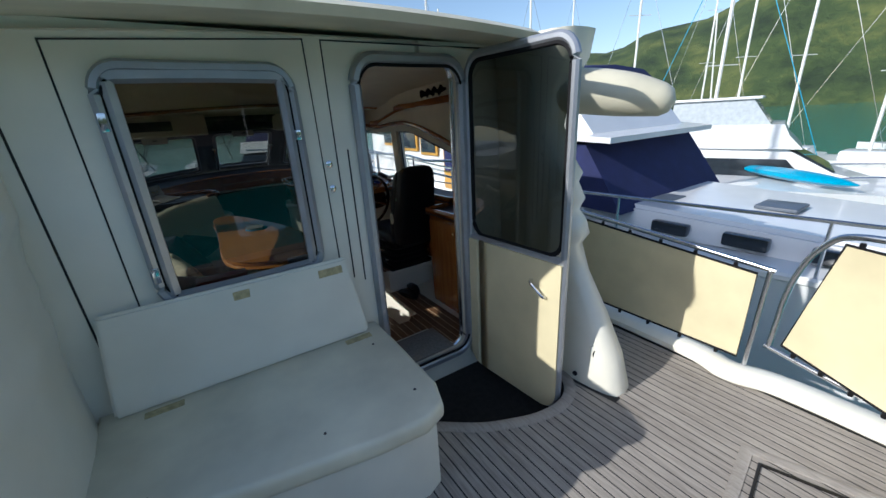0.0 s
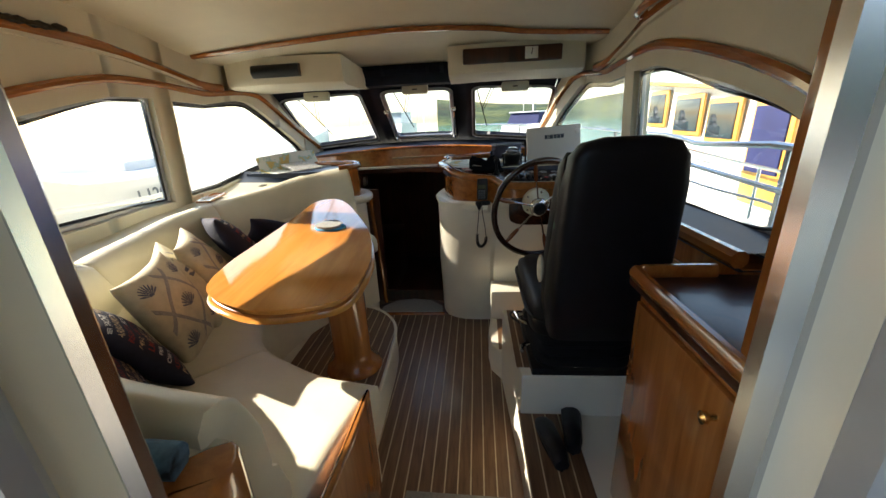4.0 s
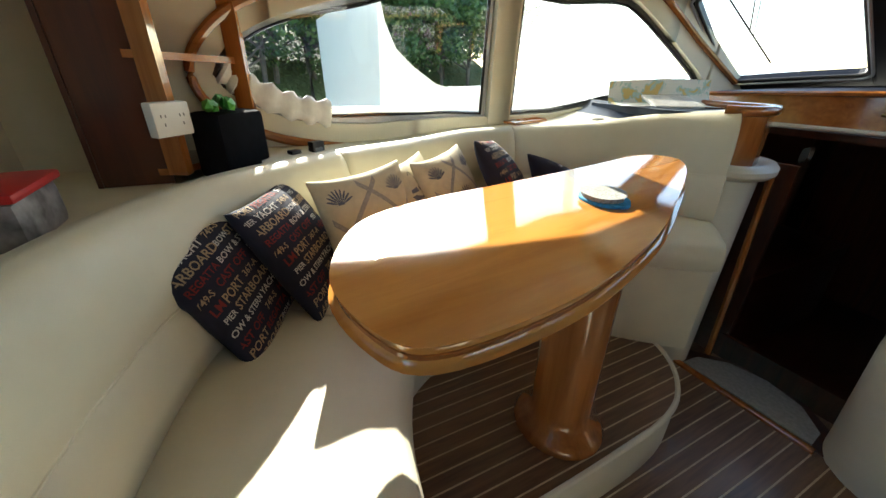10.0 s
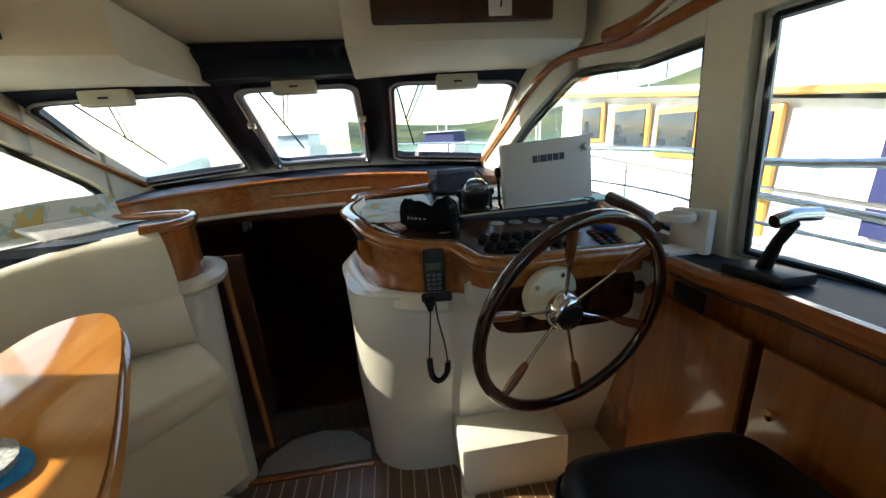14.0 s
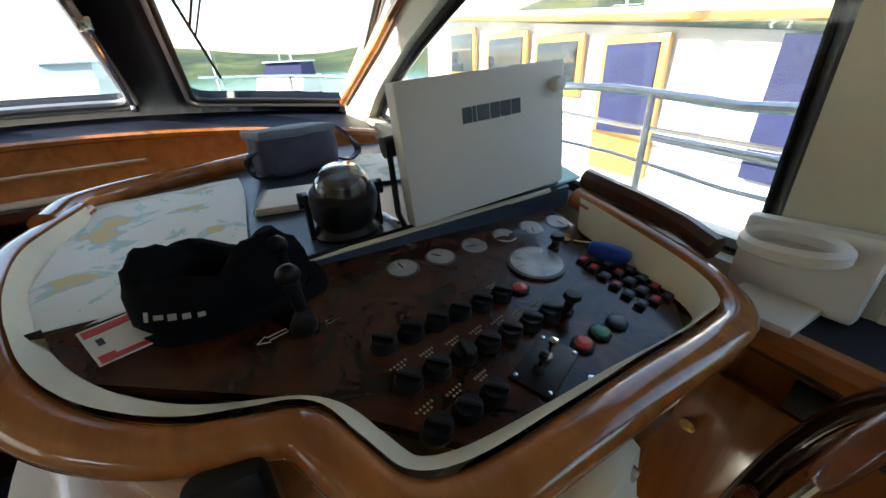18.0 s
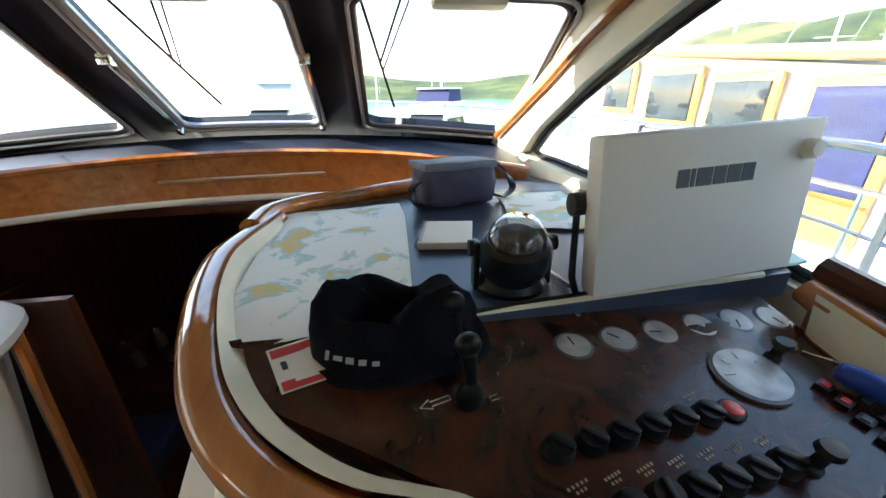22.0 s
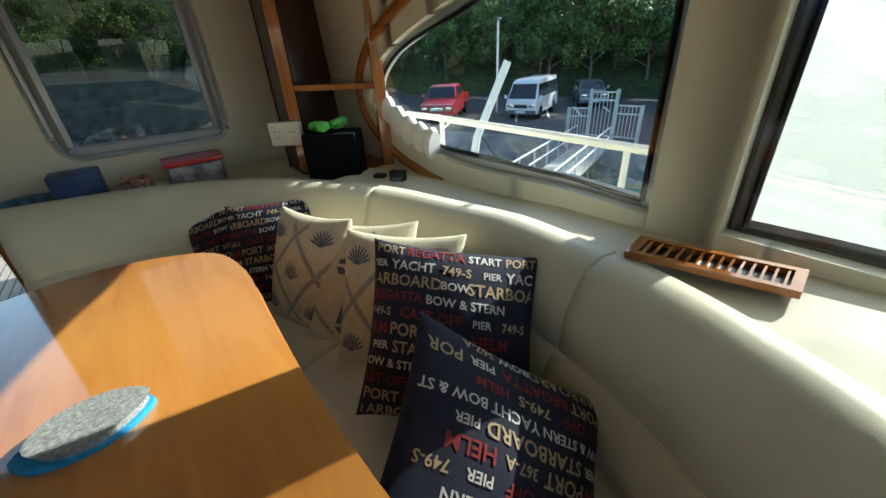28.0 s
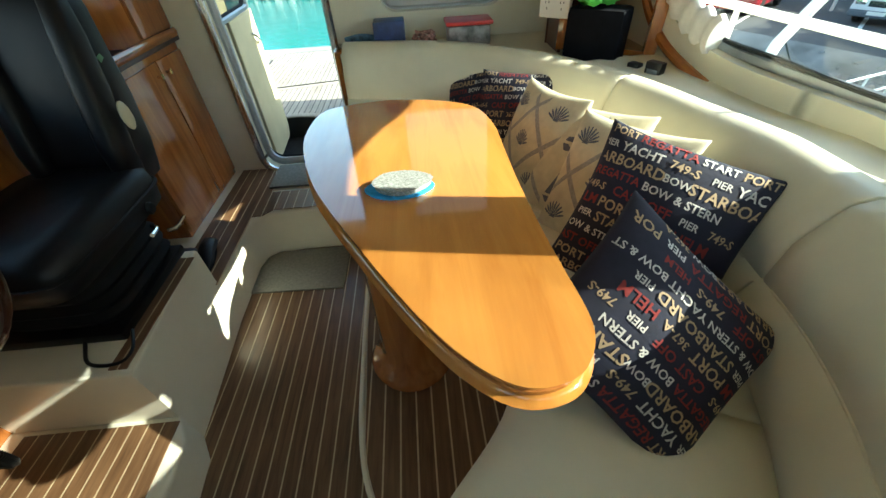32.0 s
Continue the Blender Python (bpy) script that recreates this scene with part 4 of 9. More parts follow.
# timber band of the rounded end
bm = bmesh.new()
band = [p for p in RIMC if p.x < 0.60]
loft(bm, [[V(p.x + 0.012, p.y + 0.012, 1.02 + (rim_z(p) - 0.015 - 1.02) * k) for p in band] for k in (0, 0.4, 0.7, 1)], closed=False)
inner = [[V(p.x + 0.03, p.y + 0.03, 1.02 + (rim_z(p) - 0.015 - 1.02) * k) for p in band] for k in (0, 1)]
loft(bm, inner, closed=False)
part("timber_band", bm, CHERRY, HELM)
# upper body behind the wheel
bm = bmesh.new()
box(bm, 0.615, 2.37, 0.99, 1.24, 2.75, 1.075, 0.02)
part("upper_body", bm, GELCOAT, HELM)
bm = bmesh.new()
prism(bm, [V(0.92 + 0.235 * math.copysign(abs(math.cos(a)) ** 0.45, math.cos(a)), 0.98 + 0.095 * math.copysign(abs(math.sin(a)) ** 0.45, math.sin(a))) for a in steps(0, 2 * math.pi, 0.2)[:-1]], 0, 0.02, 0.006)
bm.transform(Matrix.Translation((0, 2.368, 0)) @ Matrix.Rotation(radians(90), 4, "X"))
part("wheel_panel", bm, BURL, HELM, "dark burl panel behind the wheel")


# varnished rim, cream bevel, panel
bm = bmesh.new()
tube(bm, [V(p.x, p.y, rim_z(p) - 0.006) for p in RIMC], 0.027, seg=12, flat=0.85)
part("rim", bm, CHERRY, HELM, "thick varnished cherry rim")
bm = bmesh.new()
inside = offset([V(p.x, p.y) for p in RIMC], -0.022)
inside2 = offset([V(p.x, p.y) for p in RIMC], -0.046)
for k in range(3):
    inside2 = [inside2[0]] + [(inside2[i - 1] + inside2[i] * 2 + inside2[i + 1]) / 4 for i in range(1, len(inside2) - 1)] + [inside2[-1]]
c = V(0.78, 2.75)
a = [V(p.x, p.y, rim_z(p) + 0.012) for p in inside[1:-1]]
b = [V(p.x, p.y, min(deck_z(p.x, p.y), 1.232) + 0.004) for p in inside2[1:-1]]
loft(bm, [a, b], closed=False)
part("bevel", bm, AGED, HELM, "cream moulded bevel inside the rim")
bm = bmesh.new()
PAN = [V(p.x, p.y) for p in inside2 if p.y < 2.72] + [V(1.165, 2.772), V(0.30, 2.705)]
PAN = [p for i, p in enumerate(PAN) if i == 0 or (p - PAN[i - 1]).length > 0.012]
top = [bm.verts.new((p.x, p.y, deck_z(p.x, p.y))) for p in PAN]
bot = [bm.verts.new((p.x, p.y, deck_z(p.x, p.y) - 0.012)) for p in PAN]
bm.faces.new(top)
bm.faces.new(bot[::-1])
for i in range(len(top)):
    j = (i + 1) % len(top)
    bm.faces.new((top[i], bot[i], bot[j], top[j]))
bmesh.ops.triangulate(bm, faces=[f for f in bm.faces if len(f.verts) > 4])
part("panel", bm, BURL, HELM, "dark brown burl instrument panel")
# console body that carries panel and rim
bm = bmesh.new()
under = offset([V(p.x, p.y) for p in RIMC if p.x > 0.54], -0.012)
loft(bm, [[V(p.x, p.y, z) for p in under] for z in (1.06, 1.09)] + [[V(p.x, p.y, rim_z(p)) for p in under]], closed=False)
part("apron", bm, CHERRY, HELM)

# dash top forward of the panel
bm = bmesh.new()
left = [V(p.x + 0.02, p.y) for p in RIMC if p.y > 2.69 and p.x < 0.5][::-1]
DASHP = [V(0.285, 2.70), V(1.22, 2.775), V(1.34, 3.0), V(1.24, 3.45), V(1.12, 3.92), V(0.80, 3.98), V(0.70, 3.70), V(0.52, 3.52), V(0.36, 3.43), V(0.27, 3.36), V(0.235, 3.22), V(0.23, 2.95)]
prism(bm, DASHP, 1.19, 1.236)
dash = setting("shelf_dash", bm, DASH)
bm = bmesh.new()
tube(bm, catmull([V(0.225, 3.18, 1.256), V(0.235, 3.29, 1.258), V(0.30, 3.385, 1.26), V(0.44, 3.465, 1.262), V(0.60, 3.56, 1.265), V(0.75, 3.70, 1.27), V(0.86, 3.86, 1.27)], 6), 0.024, seg=10)
part("forward_rim", bm, CHERRY, HELM)
bm = bmesh.new()
loft(bm, [[V(x, y, z) for x, y in ((0.225, 3.18), (0.24, 3.30), (0.31, 3.395), (0.46, 3.48), (0.62, 3.58), (0.78, 3.72), (0.9, 3.9))] for z in (1.0, 1.24)], closed=False)
loft(bm, [[V(x + 0.012, y - 0.015, z) for x, y in ((0.225, 3.18), (0.24, 3.30), (0.31, 3.395), (0.46, 3.48), (0.62, 3.58), (0.78, 3.72), (0.9, 3.9))] for z in (1.0, 1.24)], closed=False)
part("forward_band", bm, CHERRY, HELM)
bm = bmesh.new()
tube(bm, [V(0.285, 2.70, 1.236), V(0.635, 2.738, 1.236), V(1.16, 2.774, 1.238)], 0.006, seg=6)
part("edge_strip", bm, AGED, HELM)
# wooden dash side along the window
bm = bmesh.new()
tube(bm, [V(1.235, 2.74, 1.262), V(1.265, 2.6, 1.225), V(1.28, 2.5, 1.195), V(1.26, 2.42, 1.175)], 0.022, seg=8)
part("side_rim", bm, DARKWOOD, HELM)

# gauges
BEZ = [(0.029, 0.0), (0.029, 0.004), (0.026, 0.005), (0.0, 0.005)]
for x, y in ((0.773, 2.670), (0.846, 2.680), (0.920, 2.690), (0.995, 2.701), (1.067, 2.710), (1.139, 2.713)):
    bm = bmesh.new()
    lathe(bm, BEZ, on_panel(x, y), 28)
    g = part("gauge", bm, DARKALLOY, HELM, "round gauge with a silver face")
    bm = bmesh.new()
    lathe(bm, [(0.0245, 0.0048), (0.0245, 0.0056), (0.0, 0.0056)], on_panel(x, y), 28)
    part("dial", bm, DIAL, g)
    bm = bmesh.new()
    m = on_panel(x, y, 0.006)
    a = 0.7 + 9 * x
    tube(bm, [m @ V(0, 0, 0), m @ V(0.018 * math.cos(a), 0.018 * math.sin(a), 0)], 0.0012, seg=4)
    part("needle", bm, BLACK, g)
bm = bmesh.new()
lathe(bm, [(0.056, 0.0), (0.056, 0.005), (0.051, 0.006), (0.0, 0.006)], on_panel(0.999, 2.596), 36)
g = part("large_gauge", bm, DARKALLOY, HELM, "large round rudder gauge with a silver face")
bm = bmesh.new()
lathe(bm, [(0.050, 0.0058), (0.050, 0.0066), (0.0, 0.0066)], on_panel(0.999, 2.596), 36)
part("dial", bm, DIAL, g)
bm = bmesh.new()
m = on_panel(0.999, 2.596, 0.0072)
for a in (0.4, 1.2, 2.0, 2.8):
    tube(bm, [m @ V(0.028 * math.cos(a), 0.028 * math.sin(a), 0), m @ V(0.042 * math.cos(a), 0.042 * math.sin(a), 0)], 0.0013, seg=4)
part("marks", bm, WHITE, g)


def knob(x, y, turn):
    bm = bmesh.new()
    lathe(bm, [(0.0185, 0.0), (0.0185, 0.004), (0.0168, 0.006), (0.0162, 0.013), (0.0150, 0.0155), (0.0, 0.016)], on_panel(x, y), 20)
    k = part("switch_knob", bm, KNOB, HELM)
    bm = bmesh.new()
    m = on_panel(x, y) @ Matrix.Rotation(turn, 4, "Z")
    box(bm, -0.004, -0.0145, 0.0155, 0.004, 0.0145, 0.020, 0.0015)
    bm.transform(m)
    part("grip", bm, KNOB, k)
    # two lines of small print
    bm = bmesh.new()
    m = on_panel(x, y + 0.034, 0.0008)
    w = 0.010 + 0.005 * random.random()
    for i in range(5):
        u = -w + 2 * w * i / 5
        bmesh.ops.create_grid(bm, x_segments=1, y_segments=1, size=1, matrix=m @ Matrix.Translation((u + 0.002, 0, 0)) @ Matrix.Diagonal((0.0014, 0.0019, 1, 1)))
    for i in range(3):
        bmesh.ops.create_grid(bm, x_segments=1, y_segments=1, size=1, matrix=m @ Matrix.Translation((-0.006 + 0.005 * i, -0.0065, 0)) @ Matrix.Diagonal((0.0014, 0.0017, 1, 1)))
    tagged(part("label", bm, INK, k), kind="stuff")


for i in range(6):
    knob(0.694 + 0.0388 * i, 2.512 + 0.0052 * i, 0.5)
for i in range(7):
    knob(0.701 + 0.0385 * i, 2.440 + 0.0049 * i, 0.5 if i != 2 else -0.4)
for i in range(3):
    knob(0.707 + 0.0385 * i, 2.370 + 0.006 * i, 0.5)
PUSH = [(0.0175, 0.0), (0.0175, 0.004), (0.015, 0.006), (0.0, 0.006)]
for x, y, mat, lab in ((0.926, 2.542, REDP, "red push button"), (0.937, 2.398, REDP, "red push button"), (0.977, 2.405, GREENP, "green push button"), (1.018, 2.411, SLATE, "slate push button")):
    bm = bmesh.new()
    lathe(bm, PUSH, on_panel(x, y), 22)
    k = part("push_button", bm, KNOB, HELM)
    bm = bmesh.new()
    lathe(bm, [(0.0125, 0.0055), (0.0125, 0.007), (0.011, 0.008), (0.0, 0.008)], on_panel(x, y), 22)
    part("cap", bm, mat, k, lab)
for x, y, h in ((0.962, 2.464, 0.034), (1.063, 2.627, 0.030)):
    bm = bmesh.new()
    lathe(bm, [(0.012, 0.0), (0.012, 0.004), (0.008, 0.008), (0.008, h - 0.012), (0.015, h - 0.004), (0.013, h + 0.004), (0.0, h + 0.005)], on_panel(x, y), 18)
    part("pull_knob", bm, KNOB, HELM)
# joystick plate
m = on_panel(0.867, 2.392) @ Matrix.Rotation(radians(8), 4, "Z")
bm = bmesh.new()
box(bm, -0.046, -0.030, 0.0, 0.046, 0.030, 0.004, 0.0015)
bm.transform(m)
jp = part("joystick_plate", bm, BLACK, HELM, "black searchlight control plate")
for u, v in ((-0.04, -0.024), (0.04, 0.024), (0.04, -0.024), (-0.04, 0.024)):
    bm = bmesh.new()
    lathe(bm, [(0.003, 0.004), (0.003, 0.0055), (0.0, 0.006)], m @ Matrix.Translation((u, v, 0)), 10)
    part("screw", bm, CHROME, jp)
for u, mat, nm in ((0.012, CHROME, "lever"), (-0.016, BLACK, "toggle")):
    bm = bmesh.new()
    lathe(bm, [(0.009, 0.004), (0.007, 0.010), (0.003, 0.013), (0.003, 0.024), (0.006, 0.027), (0.006, 0.034), (0.0, 0.036)], m @ Matrix.Translation((u, 0.004, 0)), 12)
    part(nm, bm, mat, jp)
# square switch block
for i in range(6):
    for j, x in enumerate((1.088, 1.120, 1.150)):
        y = 2.567 - 0.0285 * i - 0.002 * j
        if (j == 1 and i == 0) or (j == 2 and i < 2) or i > 4 and j == 0 and False:
            continue
        bm = bmesh.new()
        box(bm, -0.0105, -0.0095, 0.0, 0.0105, 0.0095, 0.007, 0.002)
        bm.transform(on_panel(x, y))
        lit = (i + j) % 3 == 0 or (j == 0 and i < 2)
        k = part("rocker_switch", bm, BLACK, HELM)
        bm = bmesh.new()
        box(bm, -0.0065, -0.0055, 0.0068, 0.0065, 0.0055, 0.009, 0.001)
        bm.transform(on_panel(x, y))
        part("lens", bm, REDP if lit else SLATE, k)
for x, y in ((0.808, 2.739), (0.534, 2.488), (0.908, 2.349), (0.910, 2.400), (0.315, 2.69), (0.70, 2.34)):
    bm = bmesh.new()
    lathe(bm, [(0.0055, 0.0), (0.005, 0.002), (0.0, 0.0025)], on_panel(x, y), 12)
    part("screw", bm, CHROME, HELM)
# arrow outlines
for x, y, s in ((0.651, 2.660, 1), (0.656, 2.593, 1), (0.575, 2.587, -1)):
    bm = bmesh.new()
    m = on_panel(x, y, 0.0008) @ Matrix.Diagonal((s, 1, 1, 1))
    pts = [(-0.018, -0.0035), (0.006, -0.0035), (0.006, -0.0075), (0.019, 0), (0.006, 0.0075), (0.006, 0.0035), (-0.018, 0.0035)]
    tube(bm, [m @ V(a, b, 0) for a, b in pts], 0.0008, closed=True, seg=4)
    part("arrow", bm, INKW, HELM, "pale printed arrow outline")
# engine levers
for x, y in ((0.612, 2.585), (0.607, 2.665)):
    thr = part("engine_lever", fresh(lathe, [(0.016, 0.0), (0.017, 0.012), (0.012, 0.028), (0.006, 0.036), (0.0, 0.037)], on_panel(x, y), 16), KNOB, HELM, "black ball-ended engine lever")
    bm = bmesh.new()
    m = on_panel(x, y)
    tube(bm, [m @ V(0, 0, 0.03), m @ V(-0.004, 0.012, 0.075)], [0.007, 0.009], seg=10)
    part("stem", bm, KNOB, thr)
    bm = bmesh.new()
    bmesh.ops.create_uvsphere(bm, u_segments=16, v_segments=10, radius=0.0145, matrix=m @ Matrix.Translation((-0.005, 0.014, 0.084)))
    part("ball", bm, KNOB, thr)
# blue float with its keys
key = group_of("key_float", (1.09, 2.56, 1.2), "blue foam key float with chain lying on the switches", "key ring")
bm = bmesh.new()
m = on_panel(1.128, 2.548, 0.022) @ Matrix.Rotation(radians(14), 4, "Z")
lathe(bm, [(0.003, -0.042), (0.012, -0.038), (0.016, -0.02), (0.016, 0.02), (0.012, 0.038), (0.003, 0.042)], m @ Matrix.Rotation(radians(90), 4, "X"), 18)
part("float", bm, BLUEP, key)
bm = bmesh.new()
tube(bm, catmull([V(1.132, 2.585, deck_z(1.132, 2.585) + 0.02), V(1.140, 2.605, deck_z(1.14, 2.605) + 0.01), V(1.13, 2.625, deck_z(1.13, 2.625) + 0.004), V(1.122, 2.635, deck_z(1.122, 2.635) + 0.003)], 4), 0.002, seg=5)
part("chain", bm, CHROME, key)
bm = bmesh.new()
for k in (0.0, 0.35):
    lathe(bm, [(0.011, 0.0), (0.011, 0.002), (0.0, 0.002)], on_panel(1.112 + 0.012 * k, 2.648 + 0.02 * k, 0.002 + 0.006 * k), 12)
part("keys", bm, BRASS, key)

# ---- wheel ----
WAY = V(0.22, -0.95, -0.20).normalized()
WM = facing(V(0.876, 2.150, 1.008), WAY)
wheel = group_of("steering_wheel", (0.88, 2.2, 1.03), "dark mahogany steering wheel with chrome spokes and wooden grips", "wheel")
bm = bmesh.new()
tube(bm, [WM @ V(0.268 * math.cos(a), 0.268 * math.sin(a), 0) for a in steps(0, 2 * math.pi, 0.13)[:-1]], 0.0165, closed=True, seg=10, up=WAY)
part("rim", bm, plain("mahogany_rim", (0.040, 0.014, 0.009), 0.14, coat=0.8, vary=0.35, scale=10), wheel)
GRIP = plain("turned_grip", (0.20, 0.062, 0.022), 0.2, coat=0.5, vary=0.25, scale=30)
for i in range(6):
    a = radians(90 + 60 * i + 13)
    d = V(math.cos(a), math.sin(a), 0)
    bm = bmesh.new()
    tube(bm, [WM @ (d * 0.045 + V(0, 0, -0.045)), WM @ (d * 0.258)], 0.0048, seg=8)
    sp = part("spoke", bm, CHROME, wheel)
    bm = bmesh.new()
    pts = [WM @ (d * r + V(0, 0, -0.045 * (0.258 - r) / 0.213)) for r in (0.160, 0.166, 0.186, 0.218, 0.242, 0.254)]
    tube(bm, pts, [0.007, 0.0095, 0.012, 0.013, 0.011, 0.009], seg=10)
    part("grip", bm, GRIP, sp, "turned wooden grip")
bm = bmesh.new()
lathe(bm, [(0.050, -0.072), (0.052, -0.055), (0.048, -0.035), (0.040, -0.025), (0.036, -0.023)], WM, 28)
part("hub", bm, CHROME, wheel)
bm = bmesh.new()
lathe(bm, [(0.036, -0.027), (0.035, -0.015), (0.028, -0.011), (0.0, -0.010)], WM, 28)
part("hub_cap", bm, BLACK, wheel)
bm = bmesh.new()
lathe(bm, [(0.080, -0.165), (0.084, -0.150), (0.080, -0.130), (0.055, -0.118), (0.042, -0.110), (0.040, -0.070)], WM, 32)
part("housing", bm, AGED, wheel, "cream steering pump housing")
for i in range(5):
    a = 2 * math.pi * i / 5
    part("bolt", fresh(lathe, [(0.007, -0.132), (0.007, -0.120), (0.0, -0.119)], WM @ Matrix.Translation((0.068 * math.cos(a), 0.068 * math.sin(a), 0)), 8), STEEL, wheel)

# ---- things on the dash ----
bm = bmesh.new()
rows = []
for i in range(11):
    u = i / 10
    rows.append([V(0.30 + 0.26 * v - 0.06 * u + 0.06 * u * v, 2.69 + 0.66 * u + 0.04 * v, 1.2395 + 0.006 * math.sin(5 * u + 3 * v) ** 2 + 0.010 * max(0, 0.1 - abs(v - 0.45))) for v in (0, 0.15, 0.3, 0.45, 0.6, 0.8, 1.0)])
loft(bm, rows, closed=False)
up = [[p + V(0, 0, 0.0012) for p in r] for r in rows]
loft(bm, up, closed=False)
thing("sea_chart", bm, CHART, "folded paper sea chart with yellow islands on the navy dash", "chart")
bm = bmesh.new()
m = Matrix.Translation((0.93, 3.28, 1.238)) @ Matrix.Rotation(radians(-12), 4, "Z")
rows = [[m @ V(-0.10 + 0.05 * j, -0.20 + 0.1 * i, 0.003 * math.sin(i + j) ** 2) for j in range(5)] for i in range(5)]
loft(bm, rows, closed=False)
loft(bm, [[p + V(0, 0, 0.0012) for p in r] for r in rows], closed=False)
thing("sea_chart", bm, CHART, "folded paper sea chart behind the plotter cover", "chart")
leaf_ = group_of("leaflet", (0.44, 2.66, 1.215), "red and white printed leaflet tucked under the cap", "leaflet")
lm = on_panel(0.445, 2.665, 0.002) @ Matrix.Rotation(radians(4), 4, "Z")
bm = bmesh.new()
box(bm, -0.055, -0.034, 0.0, 0.075, 0.05, 0.0012)
bm.transform(lm)
part("sheet", bm, PAPER, leaf_)
for v0, v1 in ((0.030, 0.046), (-0.032, -0.016)):
    bm = bmesh.new()
    box(bm, -0.052, v0, 0.0012, 0.072, v1, 0.0018)
    bm.transform(lm)
    part("band", bm, REDP, leaf_, "red printed band")
bm = bmesh.new()
for i, w in enumerate((0.010, 0.004, 0.012, 0.008, 0.010)):
    box(bm, -0.045 + 0.018 * i, 0.004, 0.0012, -0.045 + 0.018 * i + w, 0.020, 0.0017)
bm.transform(lm)
part("writing", bm, BLACK, leaf_)

# felt cap, slumped
cap_ = group_of("cap", (0.50, 2.70, 1.2), "black felt cap slumped open on the chart with faded white lettering", "cap")
bm = bmesh.new()
rings = []
C = V(0.528, 2.70, 0)
for k, (r, z) in enumerate(((0.070, 0.004), (0.098, 0.008), (0.110, 0.030), (0.106, 0.062), (0.098, 0.086), (0.083, 0.100), (0.064, 0.092), (0.046, 0.070), (0.030, 0.052), (0.010, 0.044))):
    ring = []
    for j in range(36):
        a = 2 * math.pi * j / 36
        wob = 0.92 + 0.07 * math.sin(3 * a + 1.0 + k * 0.25) + 0.04 * math.sin(7 * a + k) * (0.3 + k / 8)
        lift = 0.016 * math.sin(2 * a + 0.6 + 0.3 * k) * (k / 5) + 0.008 * math.sin(5 * a + k) * (k / 5)
        x = C.x + r * wob * math.cos(a) * 1.04
        y = C.y + r * wob * math.sin(a) * 0.86
        base = max(deck_z(x, y), 1.236 if y > 2.71 else 0)
        ring.append(V(x, y, max(base + 0.002, 1.205 + z + lift * 1.0)))
    rings.append(ring)
loft(bm, rings)
part("crown", bm, FELT, cap_, sharp=80)
bm = bmesh.new()
ring = []
for lo_r, z in ((0.086, 0.004), (0.107, 0.006), (0.102, 0.018), (0.085, 0.018)):
    ring.append([V(C.x + lo_r * 1.06 * math.cos(a) + (0.02 if math.cos(a) > 0.6 else 0), C.y + lo_r * 0.9 * math.sin(a), 1.212 + z + 0.05 * max(0, math.sin(a)) * 0.4) for a in steps(0, 2 * math.pi, 0.18)[:-1]])
loft(bm, ring, around=True)
part("brim", bm, FELT, cap_, sharp=80)
bm = bmesh.new()
for i, (w, h) in enumerate(((0.012, 0.006), (0.006, 0.012), (0.008, 0.010), (0.007, 0.009), (0.006, 0.008))):
    a = radians(232 + 7.5 * i)
    p = V(C.x + 0.112 * math.cos(a), C.y + 0.094 * math.sin(a), 1.262 - 0.002 * i)
    q = facing(p, V(math.cos(a), math.sin(a), 0.35))
    bmesh.ops.create_grid(bm, x_segments=1, y_segments=1, size=0.5, matrix=q @ Matrix.Diagonal((h, w, 1, 1)))
part("lettering", bm, plain("faded_white", (0.35, 0.36, 0.38), 0.9), cap_, "faded white lettering")

# spiral notebook
nb = group_of("notebook", (0.64, 3.05, 1.24), "small spiral notebook with blank white pages", "notebook")
nm = Matrix.Translation((0.645, 3.08, 1.237)) @ Matrix.Rotation(radians(-10), 4, "Z")
bm = bmesh.new()
box(bm, -0.055, -0.075, 0.0, 0.055, 0.075, 0.016, 0.002)
bm.transform(nm)
part("page_block", bm, PAPER, nb)
for i in range(12):
    bm = bmesh.new()
    tube(bm, [nm @ V(-0.055 + 0.008 * math.cos(a), -0.066 + 0.012 * i, 0.009 + 0.012 * math.sin(a)) for a in steps(0, 2 * math.pi, 0.6)[:-1]], 0.0011, closed=True, seg=4)
    part("ring", bm, STEEL, nb)
# compass in its bracket
cp = group_of("compass", (0.72, 2.82, 1.236), "black bracket compass with a domed glass on the dash", "compass")
cm = Matrix.Translation((0.722, 2.825, 1.236))
part("base", fresh(lathe, [(0.058, 0.0), (0.060, 0.008), (0.052, 0.02), (0.048, 0.03)], cm, 28), BLACK, cp)
part("body", fresh(lathe, [(0.044, 0.022), (0.055, 0.045), (0.058, 0.075), (0.055, 0.088), (0.047, 0.094)], cm @ Matrix.Rotation(radians(14), 4, "X"), 28), BLACK, cp)
part("card", fresh(lathe, [(0.040, 0.088), (0.040, 0.094), (0.030, 0.106), (0.0, 0.110)], cm @ Matrix.Rotation(radians(14), 4, "X"), 24), plain("compass_card", (0.03, 0.03, 0.035), 0.3, vary=0.8, scale=90), cp)
part("dome", fresh(lathe, [(0.047, 0.094), (0.043, 0.112), (0.030, 0.127), (0.0, 0.134)], cm @ Matrix.Rotation(radians(14), 4, "X"), 28), glass_like("compass_glass", (0.8, 0.8, 0.8), 2.0), cp, "clear glass dome")
